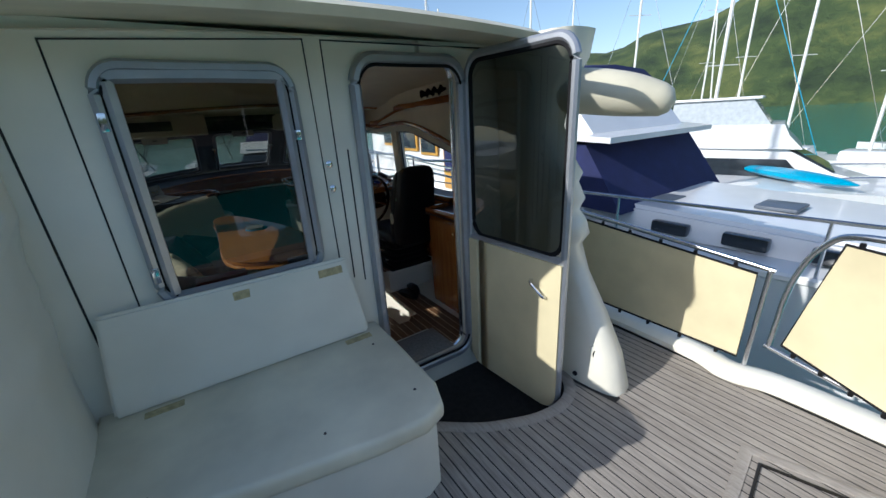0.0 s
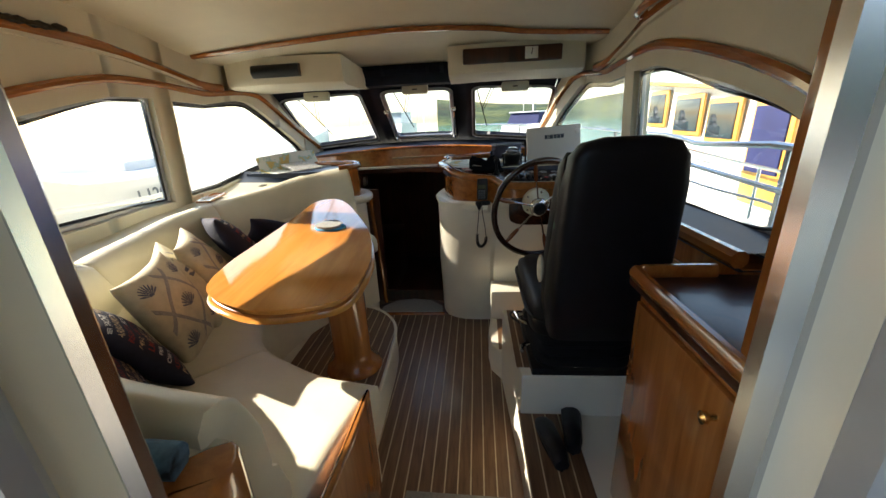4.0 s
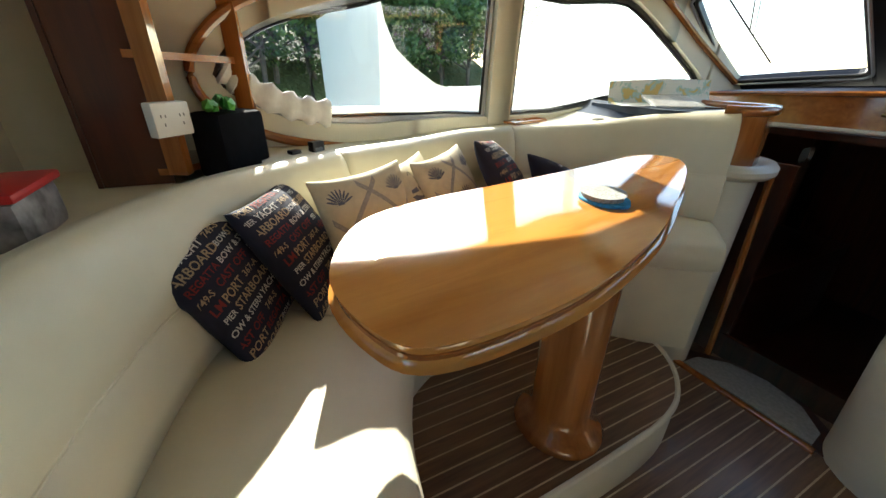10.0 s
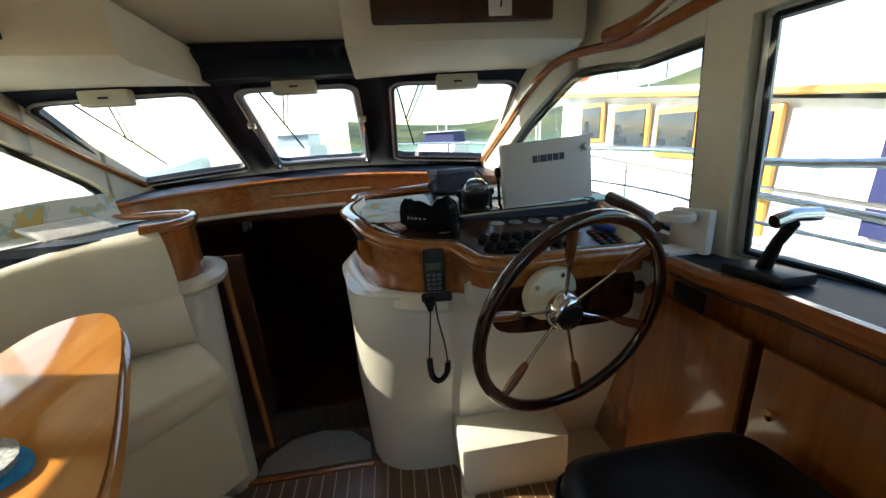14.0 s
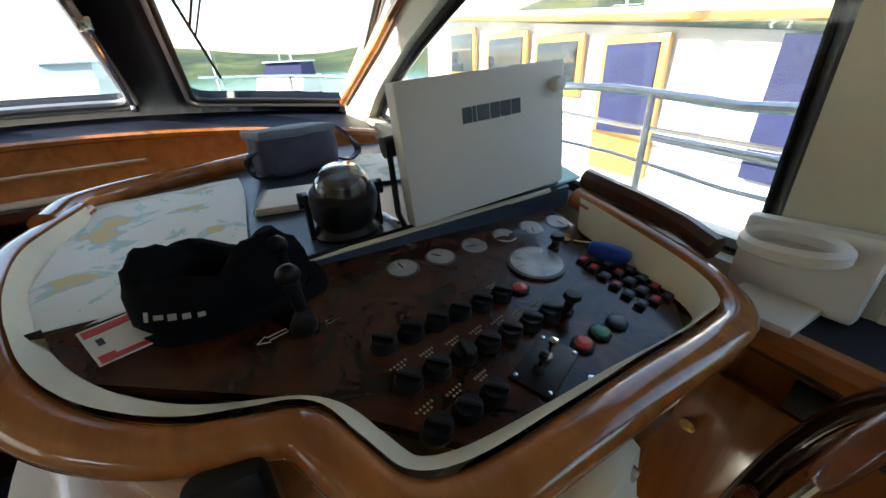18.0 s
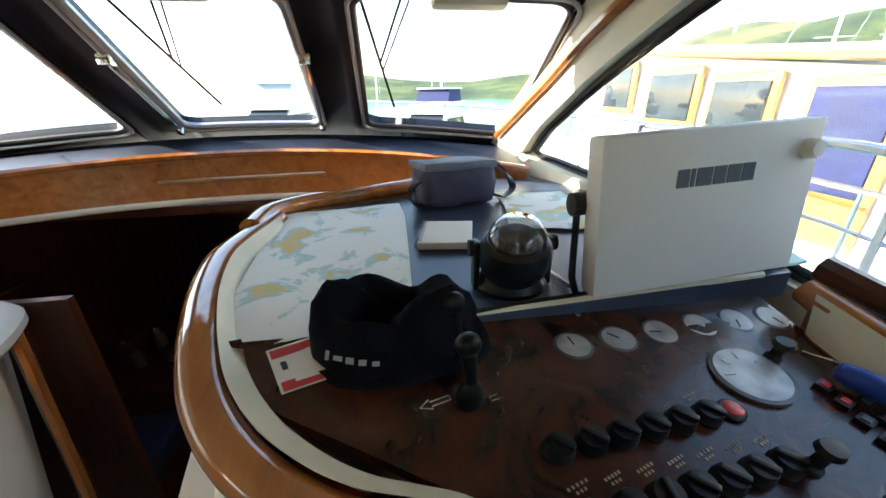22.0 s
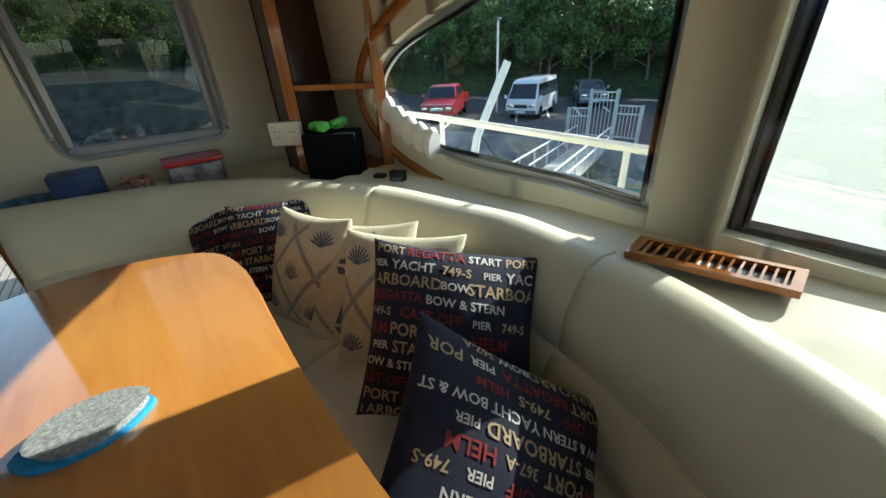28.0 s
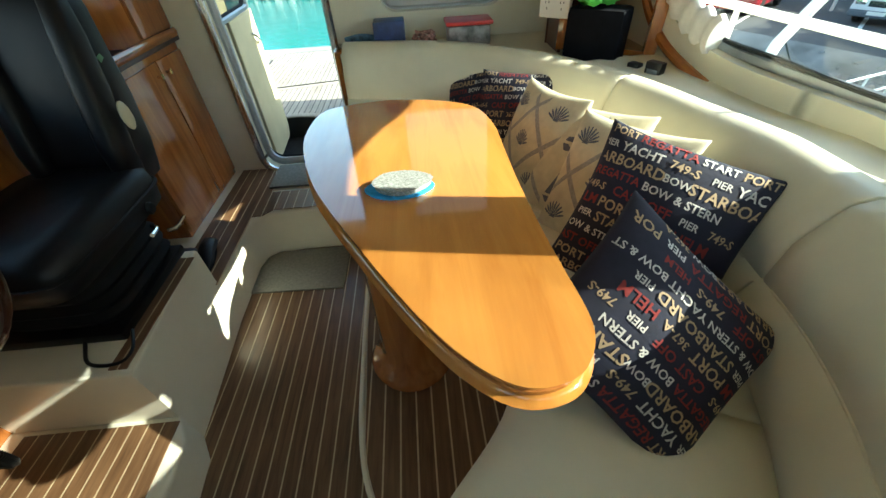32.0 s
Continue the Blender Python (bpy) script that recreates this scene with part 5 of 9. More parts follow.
for s in (-1, 1):
    bm = bmesh.new()
    box(bm, 0.722 + s * 0.060 - 0.005, 2.812, 1.238, 0.722 + s * 0.060 + 0.005, 2.838, 1.322, 0.003)
    part("bracket_arm", bm, BLACK, cp)
    part("knob", fresh(lathe, [(0.014, 0.0), (0.014, 0.008), (0.0, 0.009)], facing(V(0.722 + s * 0.064, 2.825, 1.31), (s, 0, 0)), 14), BLACK, cp)
# soft camera bag
bag = group_of("camera_bag", (0.70, 3.42, 1.24), "soft purple-grey bag with grey lid and black strap", "bag")
gm = Matrix.Translation((0.715, 3.40, 1.237)) @ Matrix.Rotation(radians(14), 4, "Z")
bm = bmesh.new()
box(bm, -0.105, -0.06, 0.0, 0.105, 0.06, 0.118, 0.024)
bmesh.ops.subdivide_edges(bm, edges=[e for e in bm.edges if e.calc_length() > 0.05], cuts=4, use_grid_fill=True)
for v in bm.verts:
    v.co += 0.010 * noise.noise_vector(v.co * 14)
bm.transform(gm)
part("body", bm, plain("purple_nylon", (0.055, 0.052, 0.085), 0.75, vary=0.25, scale=20, grain=0.5, grain_scale=600), bag, sharp=70)
bm = bmesh.new()
box(bm, -0.108, -0.062, 0.106, 0.108, 0.066, 0.130, 0.010)
bmesh.ops.subdivide_edges(bm, edges=[e for e in bm.edges if e.calc_length() > 0.05], cuts=3, use_grid_fill=True)
for v in bm.verts:
    v.co += 0.006 * noise.noise_vector(v.co * 17)
bm.transform(gm)
part("lid", bm, plain("grey_nylon", (0.16, 0.18, 0.22), 0.7, vary=0.2, scale=20), bag, "grey lid with piping")
bm = bmesh.new()
tube(bm, [gm @ p for p in catmull([V(0.10, 0.0, 0.09), V(0.135, 0.02, 0.115), V(0.19, 0.03, 0.075), V(0.20, 0.0, 0.03), V(0.15, -0.03, 0.010), V(0.11, -0.04, 0.02)], 5)], 0.012, seg=6, flat=0.35)
part("strap", bm, BLACK, bag)
bm = bmesh.new()
tube(bm, [gm @ p for p in catmull([V(-0.10, -0.02, 0.08), V(-0.135, -0.03, 0.06), V(-0.13, -0.045, 0.012), V(-0.09, -0.05, 0.010)], 5)], 0.012, seg=6, flat=0.35)
part("strap", bm, BLACK, bag)
# plotter with its white sun cover
pl = group_of("chart_plotter", (0.98, 2.80, 1.236), "chart plotter under a plain white cover with a grey maker's mark", "plotter")
pm = Matrix.Translation((0.985, 2.745, 1.378)) @ Matrix.Rotation(radians(2), 4, "Z") @ Matrix.Rotation(radians(-3), 4, "Y") @ Matrix.Rotation(radians(-4), 4, "X")
bm = bmesh.new()
box(bm, -0.172, -0.008, -0.118, 0.172, 0.035, 0.118, 0.007)
bm.transform(pm)
part("cover", bm, plain("white_cover", (0.70, 0.69, 0.66), 0.45, vary=0.03, scale=5), pl)
MARK = plain("dark_slate_print", (0.055, 0.075, 0.10), 0.5)
x = -0.058
for w in (0.018, 0.006, 0.024, 0.019, 0.021, 0.019):
    bm = bmesh.new()
    box(bm, x, -0.0095, 0.038, x + w, -0.0078, 0.064)
    bm.transform(pm)
    part("mark_block", bm, MARK, pl, "dark grey block")
    x += w + 0.003
part("knob", fresh(lathe, [(0.014, 0.0), (0.015, 0.012), (0.011, 0.018), (0.0, 0.019)], pm @ facing(V(0.148, -0.008, 0.076), (0, -1, 0)), 18), WHITE, pl)
bm = bmesh.new()
box(bm, -0.14, 0.03, -0.10, 0.14, 0.10, 0.10, 0.012)
bm.transform(pm)
part("case", bm, BLACK, pl)
bm = bmesh.new()
tube(bm, [pm @ V(-0.178, 0.045, 0.02), pm @ V(-0.182, 0.045, -0.10), pm @ V(-0.17, 0.05, -0.139)], 0.006, seg=8)
tube(bm, [pm @ V(0.17, 0.05, -0.139), pm @ V(-0.17, 0.05, -0.139)], 0.006, seg=8)
part("bracket", bm, BLACK, pl)
part("bracket_knob", fresh(lathe, [(0.018, 0.0), (0.018, 0.02), (0.0, 0.022)], pm @ facing(V(-0.168, 0.045, 0.02), (-1, 0, 0)), 14), BLACK, pl)
# pen, cable, folder
bm = bmesh.new()
tube(bm, [V(0.79, 2.90, 1.242), V(0.812, 2.79, 1.242)], 0.0045, seg=8)
thing("pen", bm, STEEL, "slim silver pen lying on the dash", "pen")
bm = bmesh.new()
tube(bm, catmull([V(0.62, 2.735, 1.242), V(0.8, 2.758, 1.242), V(1.0, 2.782, 1.242), V(1.14, 2.786, 1.242), V(1.2, 2.80, 1.245), V(1.17, 2.9, 1.242)], 6), 0.004, seg=6)
thing("cable", bm, BLACK, "thin black cable along the edge of the dash", "cable")
bm = bmesh.new()
prism(bm, [V(1.13, 2.785), V(1.285, 2.80), V(1.32, 2.90), V(1.18, 2.98), V(1.10, 2.92)], 1.2375, 1.243)
thing("folder", bm, plain("pale_teal_card", (0.35, 0.62, 0.58), 0.5), "pale teal plastic folder beside the plotter", "folder")

# ---- handset on the column ----
ph = group_of("handset", (0.50, 2.40, 1.05), "black radio telephone handset on a cradle with a coiled cord", "handset")
hm = Matrix.Translation((0.522, 2.412, 1.105)) @ Matrix.Rotation(radians(-9), 4, "Z") @ Matrix.Rotation(radians(-5), 4, "X")
bm = bmesh.new()
box(bm, -0.033, -0.022, -0.062, 0.033, 0.010, 0.072, 0.012)
bm.transform(hm)
part("body", bm, BLACK, ph)
bm = bmesh.new()
box(bm, -0.024, -0.0245, 0.008, 0.024, -0.021, 0.032, 0.002)
bm.transform(hm)
part("display", bm, plain("lcd_olive", (0.07, 0.08, 0.05), 0.2), ph, "small olive display")
for i in range(3):
    for j in range(4):
        bm = bmesh.new()
        box(bm, -0.022 + 0.016 * i, -0.026, -0.052 + 0.014 * j, -0.010 + 0.016 * i, -0.021, -0.043 + 0.014 * j, 0.002)
        bm.transform(hm)
        part("key", bm, SLATE, ph)
bm = bmesh.new()
box(bm, -0.045, -0.008, -0.095, 0.05, 0.014, -0.066, 0.008)
bm.transform(hm)
part("cradle", bm, BLACK, ph)
part("plug", fresh(lathe, [(0.016, 0.0), (0.018, 0.02), (0.010, 0.04), (0.008, 0.05)], Matrix.Translation((0.50, 2.395, 1.035)) @ Matrix.Rotation(radians(180), 4, "X"), 14), BLACK, ph)
loop = catmull([V(0.50, 2.395, 0.985), V(0.492, 2.392, 0.90), V(0.487, 2.39, 0.83), V(0.495, 2.385, 0.765), V(0.52, 2.38, 0.745), V(0.545, 2.385, 0.775), V(0.54, 2.39, 0.85), V(0.522, 2.395, 0.95), V(0.515, 2.40, 1.02)], 12)
bm = bmesh.new()
tube(bm, loop[:26], 0.0026, seg=6)
tube(bm, loop[66:], 0.0026, seg=6)
coil = []
mid_ = loop[25:67]
for i, p in enumerate(mid_[:-1]):
    d = (mid_[i + 1] - p)
    s = d.cross(V(0, 1, 0)).normalized()
    t2 = d.cross(s).normalized()
    for j in range(6):
        a = 2 * math.pi * j / 6
        coil.append(p + d * (j / 6) + 0.0085 * (math.cos(a) * s + math.sin(a) * t2))
tube(bm, coil, 0.0024, seg=5)
part("cord", bm, BLACK, ph, "coiled black cord")

# ---- helm seat ----
seat = group_of("helm_chair", (0.95, 1.65, 0.47), "black leather helm seat with a tall back on a pedestal box", "seat")


def pad(name, rings, mat, parent, label=""):
    bm = bmesh.new()
    loft(bm, rings)
    return part(name, bm, mat, parent, label, sharp=70)


def oblong(cx, cy, hx, hy, z, e=0.28, n=28):
    return [V(cx + hx * math.copysign(abs(math.cos(a)) ** e, math.cos(a)), cy + hy * math.copysign(abs(math.sin(a)) ** e, math.sin(a)), z) for a in (2 * math.pi * i / n for i in range(n))]


# cushion, back, base
pad("cushion", [oblong(0.955, 1.63, 0.20, 0.284, 0.680), oblong(0.955, 1.63, 0.232, 0.323, 0.700), oblong(0.955, 1.63, 0.24, 0.331, 0.755), oblong(0.955, 1.63, 0.232, 0.323, 0.810), oblong(0.955, 1.63, 0.20, 0.284, 0.837), oblong(0.955, 1.63, 0.12, 0.189, 0.833), oblong(0.955, 1.63, 0.03, 0.052, 0.828)], LEATHER, seat)
rings = []
for z, yc, hx, hy in ((0.76, 1.33, 0.15, 0.05), (0.78, 1.33, 0.19, 0.085), (0.90, 1.305, 0.205, 0.10), (1.05, 1.27, 0.207, 0.095), (1.20, 1.24, 0.200, 0.085), (1.31, 1.21, 0.192, 0.075), (1.39, 1.19, 0.176, 0.062), (1.425, 1.18, 0.145, 0.045), (1.440, 1.175, 0.08, 0.02)):
    rings.append(oblong(0.935, yc - 0.06, hx * 0.88, hy, z * 0.965, 0.34))
back = pad("backrest", rings, LEATHER, seat)
for s in (-1, 1):
    rings = []
    for z, yc, hx, hy in ((0.80, 1.37, 0.02, 0.03), (0.82, 1.37, 0.035, 0.06), (0.95, 1.345, 0.042, 0.075), (1.10, 1.30, 0.042, 0.07), (1.25, 1.255, 0.038, 0.06), (1.36, 1.225, 0.03, 0.045), (1.40, 1.21, 0.012, 0.02)):
        rings.append(oblong(0.935 + s * 0.14, yc - 0.025, hx, hy, z * 0.965, 0.7))
    pad("side_bolster", rings, LEATHER, back)
bm = bmesh.new()
tube(bm, [p + V(0, 0, 0.0) for p in oblong(0.955, 1.63, 0.243, 0.334, 0.765, 0.28, 40)], 0.006, closed=True, seg=6)
part("piping", bm, LEATHER, seat)
pad("suspension", [oblong(0.965, 1.62, hx, hx * 1.15, z, 0.4) for z, hx in ((0.50, 0.20), (0.53, 0.215), (0.55, 0.195), (0.575, 0.212), (0.595, 0.19), (0.62, 0.208), (0.64, 0.188), (0.665, 0.205), (0.715, 0.21))], RUBBER, seat, "ribbed rubber suspension boot")
bm = bmesh.new()
box(bm, 0.74, 1.40, 0.470, 1.19, 1.90, 0.505, 0.01)
part("base_plate", bm, BLACK, seat)
bm = bmesh.new()
bmesh.ops.create_uvsphere(bm, u_segments=18, v_segments=10, radius=1, matrix=Matrix.Translation((0.735, 1.27, 0.98)) @ Matrix.Diagonal((0.012, 0.030, 0.048, 1)))
part("hinge_cover", bm, BEIGE, seat, "oval cream hinge cover")
bm = bmesh.new()
tube(bm, catmull([V(0.73, 1.50, 0.66), V(0.70, 1.52, 0.665), V(0.685, 1.58, 0.672)], 4), 0.008)
part("lever", bm, CHROME, seat)
bm = bmesh.new()
tube(bm, catmull([V(0.73, 1.44, 0.60), V(0.70, 1.42, 0.60), V(0.69, 1.36, 0.61)], 4), 0.008)
part("lever", bm, CHROME, seat)
bm = bmesh.new()
lathe(bm, [(0.022, 0.0), (0.024, 0.012), (0.018, 0.02), (0.0, 0.021)], facing(V(0.725, 1.47, 0.72), (-1, 0, 0)), 14)
part("tension_knob", bm, BLACK, seat)
bm = bmesh.new()
tube(bm, catmull([V(0.74, 1.86, 0.48), V(0.70, 1.95, 0.474), V(0.72, 2.0, 0.474), V(0.82, 1.99, 0.474), V(0.88, 1.9, 0.48)], 5), 0.006)
part("cable", bm, BLACK, seat)
bm = bmesh.new()
box(bm, -0.028, -0.0015, -0.014, 0.028, 0.0015, 0.014, 0.001)
bm.transform(Matrix.Translation((0.762, 1.20, 1.16)) @ Matrix.Rotation(radians(70), 4, "X") @ Matrix.Rotation(radians(82), 4, "Z"))
part("tag", bm, plain("green_tag", (0.10, 0.22, 0.14), 0.6), seat, "green woven tag")

# ---- starboard side beside the helm ----
bm = bmesh.new()
ys = steps(1.0, 2.52, 0.2)
outer = [side_at(1)(y, 1.03) + V(-0.005, 0, 0) for y in ys]
inner_ = [V(1.215, y, 1.105) for y in ys]
outer = [V(p.x, p.y, 1.105) for p in outer]
loft(bm, [inner_, outer, [p - V(0, 0, 0.05) for p in outer], [p - V(0, 0, 0.05) for p in inner_]], closed=False, around=True)
setting("shelf_starboard", bm, NAVY)
bm = bmesh.new()
tube(bm, [V(1.212, y, 1.088) for y in ys], 0.024, seg=8, flat=1.0)
setting("trim_shelf_starboard", bm, CHERRY)
side = group_of("helm_side_locker", (1.25, 1.8, 0.19), "varnished cherry side lockers below the navy shelf", "cabinet")
bm = bmesh.new()
box(bm, 1.235, 1.01, 0.19, 1.35, 2.74, 1.06, 0.004)
part("body", bm, CHERRY_UP, side)
for y0, y1 in ((1.06, 1.50), (1.53, 1.98), (2.01, 2.40)):
    bm = bmesh.new()
    box(bm, 1.222, y0, 0.52, 1.237, y1, 0.98, 0.005)
    d = part("door", bm, CHERRY_UP, side)
    part("knob", fresh(lathe, [(0.007, 0.0), (0.006, 0.012), (0.013, 0.018), (0.013, 0.026), (0.0, 0.03)], facing(V(1.222, y1 - 0.06, 0.86), (-1, 0, 0)), 14), BRASS, d, "small brass knob")
pan = group_of("breaker_plate", (1.23, 2.2, 0.6), "small black breaker plate on the locker front", "switch plate")
bm = bmesh.new()
box(bm, 1.212, 2.13, 0.995, 1.2215, 2.25, 1.045, 0.002)
part("plate", bm, BLACK, pan)
lev = group_of("gear_lever", (1.28, 2.05, 1.105), "black gear lever with a chrome T-grip on the side shelf", "lever")
bm = bmesh.new()
box(bm, 1.235, 1.98, 1.105, 1.325, 2.12, 1.13, 0.008)
part("base", bm, BLACK, lev)
bm = bmesh.new()
tube(bm, [V(1.28, 2.06, 1.12), V(1.265, 2.03, 1.19), V(1.255, 2.0, 1.235)], [0.016, 0.012, 0.012], seg=10)
part("stem", bm, BLACK, lev)
bm = bmesh.new()
tube(bm, catmull([V(1.215, 2.005, 1.240), V(1.25, 2.0, 1.250), V(1.30, 1.99, 1.250)], 4), [0.014] * 9, seg=10)
part("grip", bm, CHROME, lev)
cup = group_of("cup_holder", (1.25, 2.33, 1.11), "white plastic drink holder fixed below the side window", "cup holder")
bm = bmesh.new()
box(bm, 1.295, 2.24, 1.11, 1.325, 2.40, 1.235, 0.008)
part("back_plate", bm, WHITE, cup)
bm = bmesh.new()
tube(bm, [V(1.245 + 0.048 * math.cos(a), 2.32 + 0.055 * math.sin(a), 1.215) for a in steps(0, 2 * math.pi, 0.3)[:-1]], 0.008, closed=True, seg=6, flat=1.6)
part("ring", bm, WHITE, cup)
bm = bmesh.new()
box(bm, 1.195, 2.27, 1.108, 1.30, 2.37, 1.122, 0.005)
part("foot", bm, WHITE, cup)
keys = group_of("ignition_switch", (1.08, 2.36, 1.02), "small black ignition switch with a plug lead below the rim", "switch")
part("body", fresh(lathe, [(0.02, 0.0), (0.022, 0.02), (0.012, 0.03), (0.0, 0.032)], facing(V(1.17, 2.37, 0.99), (0, -1, 0.2)), 14), BLACK, keys)

# ---- arc of timber under the windscreen ----
ARC = catmull([V(-1.0, 3.40, 0), V(-0.91, 3.54, 0), V(-0.70, 3.78, 0), V(-0.40, 3.96, 0), V(0.0, 4.04, 0), V(0.30, 4.02, 0), V(0.60, 3.965, 0), V(0.85, 3.88, 0), V(1.0, 3.80, 0), V(1.06, 3.74, 0)], 6)
arc_top = lambda x: 1.375 - 0.075 * x * x + HEEL * x * 0.5
bm = bmesh.new()
front = [[V(p.x, p.y + 0.02 * k, 1.175 + (arc_top(p.x) - 1.175) * k) for p in ARC] for k in (0, 0.3, 0.6, 0.85)]
front += [[V(p.x, p.y + dy, arc_top(p.x) + dz) for p in ARC] for dy, dz in ((-0.012, -0.022), (-0.016, -0.008), (-0.004, 0.002), (0.03, 0.003), (0.035, -0.02))]
front += [[V(p.x, p.y + 0.05, 1.175) for p in ARC]]
loft(bm, front, closed=False, around=True)
setting("trim_arc", bm, CHERRY)
bm = bmesh.new()
tube(bm, [V(p.x, p.y - 0.004, 1.163) for p in ARC if p.x < 0.9], 0.014, seg=8)
setting("trim_arc_bead", bm, GELCOAT)
bm = bmesh.new()
a = [V(p.x, p.y + 0.02, arc_top(p.x) - 0.006) for p in ARC]
b = [V(p.x * 1.06, screen(p.x, -0.1).y, screen(p.x, -0.12).z - 0.01) for p in ARC]
loft(bm, [a, b, [q - V(0, 0, 0.02) for q in b], [q - V(0, 0, 0.02) for q in a]], closed=False, around=True)
setting("shelf_screen", bm, NAVY)
rail = group_of("grab_rail", (0.0, 3.98, 1.26), "slim varnished grab rail on the timber arc", "rail")
bm = bmesh.new()
tube(bm, catmull([V(-0.30, 3.975, 1.255), V(-0.15, 3.995, 1.258), V(0, 4.0, 1.26), V(0.15, 3.995, 1.263), V(0.30, 3.98, 1.266)], 5), 0.010, seg=8)
part("bar", bm, plain("pale_varnish", (0.42, 0.24, 0.09), 0.2, coat=0.6, vary=0.2), rail)
for x in (-0.26, 0.26):
    bm = bmesh.new()
    tube(bm, [V(x, 3.985, 1.26), V(x, 4.02, 1.26)], 0.008, seg=8)
    part("stand_off", bm, CHERRY, rail)

# ---- port cabinet at the end of the settee ----
CABT = [(-0.525, 2.99), (-0.47, 3.005), (-0.435, 3.06), (-0.42, 3.16), (-0.455, 3.30), (-0.52, 3.395), (-0.66, 3.445), (-0.82, 3.465), (-0.98, 3.48)]
CP = catmull([V(x, y, 0) for x, y in CABT], 5)
cab = group_of("corner_cabinet", (-0.8, 3.2, 0), "rounded corner cabinet with cherry band, navy top, white foot", "cabinet")
bm = bmesh.new()
loft(bm, [[V(p.x, p.y, z) for p in CP] for z in (1.0, 1.1, 1.18, 1.235)], closed=False)
loft(bm, [[V(p.x - 0.02, p.y - 0.01, z) for p in CP] for z in (1.03, 1.235)], closed=False)
part("timber_band", bm, CHERRY_UP, cab)
bm = bmesh.new()
tube(bm, [V(p.x + 0.002, p.y, 1.245) for p in CP], 0.022, seg=10, flat=1.05)
part("fiddle", bm, CHERRY, cab, "rounded cherry fiddle rail")
bm = bmesh.new()
prism(bm, [V(p.x - 0.01, p.y) for p in CP] + [V(-1.18, 3.46), V(-1.25, 2.98), V(-0.78, 2.93), V(-0.55, 3.01)], 1.19, 1.226)
part("top", bm, DASH, cab, "navy vinyl top")
bm = bmesh.new()
LIP = [V(p.x + 0.055 - 0.02 * max(0, p.y - 3.1), p.y - 0.01, 0.985) for p in CP if p.y < 3.44]
tube(bm, LIP, 0.042, seg=10, flat=0.85)
part("lip", bm, GELCOAT, cab)
bm = bmesh.new()
top_ = [V(p.x + 0.03, p.y, 1.0) for p in CP] + [V(-1.28, 3.48, 1.0), V(-1.28, 2.95, 1.0)]
low_ = [V(p.x + 0.10, 2.78 + (p.y - 2.90) * 0.62, 0.0) for p in CP] + [V(-1.28, 3.2, 0.0), V(-1.28, 2.80, 0.0)]
loft(bm, [low_, [a + (b - a) * 0.5 for a, b in zip(low_, top_)], top_])
part("foot", bm, GELCOAT, cab)
bm = bmesh.new()
tube(bm, [V(-0.30, 3.13, 0.0), V(-0.325, 3.18, 0.35), V(-0.36, 3.25, 0.7), V(-0.385, 3.30, 0.985)], 0.017, seg=8, flat=1.6)
part("edge_trim", bm, CHERRY_UP, cab)
# chart curled up against the window, and an open spiral book
bm = bmesh.new()
rows = []
A0, A1 = V(-0.97, 2.87, 0), V(-0.70, 3.41, 0)
n_ = V(-0.88, 0.47, 0)
for i in range(9):
    u = i / 8
    base = A0 + (A1 - A0) * u
    rows.append([V(base.x, base.y, 0) + n_ * d + V(0.03 * u * (z - 1.23), 0.16 * (z - 1.23), z - 0.03 * (1 - u) * (z > 1.25)) for d, z in ((0.0, 1.2305), (0.07, 1.232), (0.13, 1.238), (0.165, 1.258), (0.185, 1.295), (0.20, 1.335), (0.215, 1.375))])
loft(bm, rows, closed=False)
loft(bm, [[p + V(0.001, -0.0005, 0.0012) for p in r] for r in rows], closed=False)
thing("sea_chart", bm, CHART, "paper sea chart curled up against the port window", "chart")
bk = group_of("spiral_book", (-0.86, 3.16, 1.24), "open spiral-bound book of printed pages on the chart", "book")
km = Matrix.Translation((-0.875, 3.18, 1.252)) @ Matrix.Rotation(radians(62), 4, "Z") @ Matrix.Rotation(radians(16), 4, "X")
bm = bmesh.new()
box(bm, -0.135, -0.085, -0.008, 0.135, 0.085, 0.006, 0.003)
bm.transform(km)
part("page_block", bm, PAPER, bk)
bm = bmesh.new()
for i in range(11):
    for c0, c1 in ((-0.12, -0.02), (0.01, 0.115)):
        bmesh.ops.create_grid(bm, x_segments=1, y_segments=1, size=0.5, matrix=km @ Matrix.Translation(((c0 + c1) / 2 - 0.006 * (i % 3), 0.06 - 0.0125 * i, 0.0066)) @ Matrix.Diagonal((c1 - c0 - 0.012 * (i % 3), 0.0028, 1, 1)))
part("print_lines", bm, plain("grey_print", (0.38, 0.38, 0.38), 0.8), bk)
for i in range(18):
    bm = bmesh.new()
    tube(bm, [km @ V(-0.125 + 0.0147 * i, 0.084 + 0.007 * math.cos(a), 0.002 + 0.008 * math.sin(a)) for a in steps(0, 2 * math.pi, 0.8)[:-1]], 0.0014, closed=True, seg=4)
    part("ring", bm, STEEL, bk)
bm = bmesh.new()
bmesh.ops.create_uvsphere(bm, u_segments=18, v_segments=8, radius=1, matrix=Matrix.Translation((-1.06, 2.83, 1.146)) @ Matrix.Rotation(radians(40), 4, "Z") @ Matrix.Diagonal((0.05, 0.032, 0.016, 1)))
thing("grip_pad", bm, plain("woven_grip", (0.28, 0.27, 0.21), 0.9, vary=0.6, scale=160, grain=0.9, grain_scale=260), "grey woven grip pad lying crumpled on the shelf", "pad")

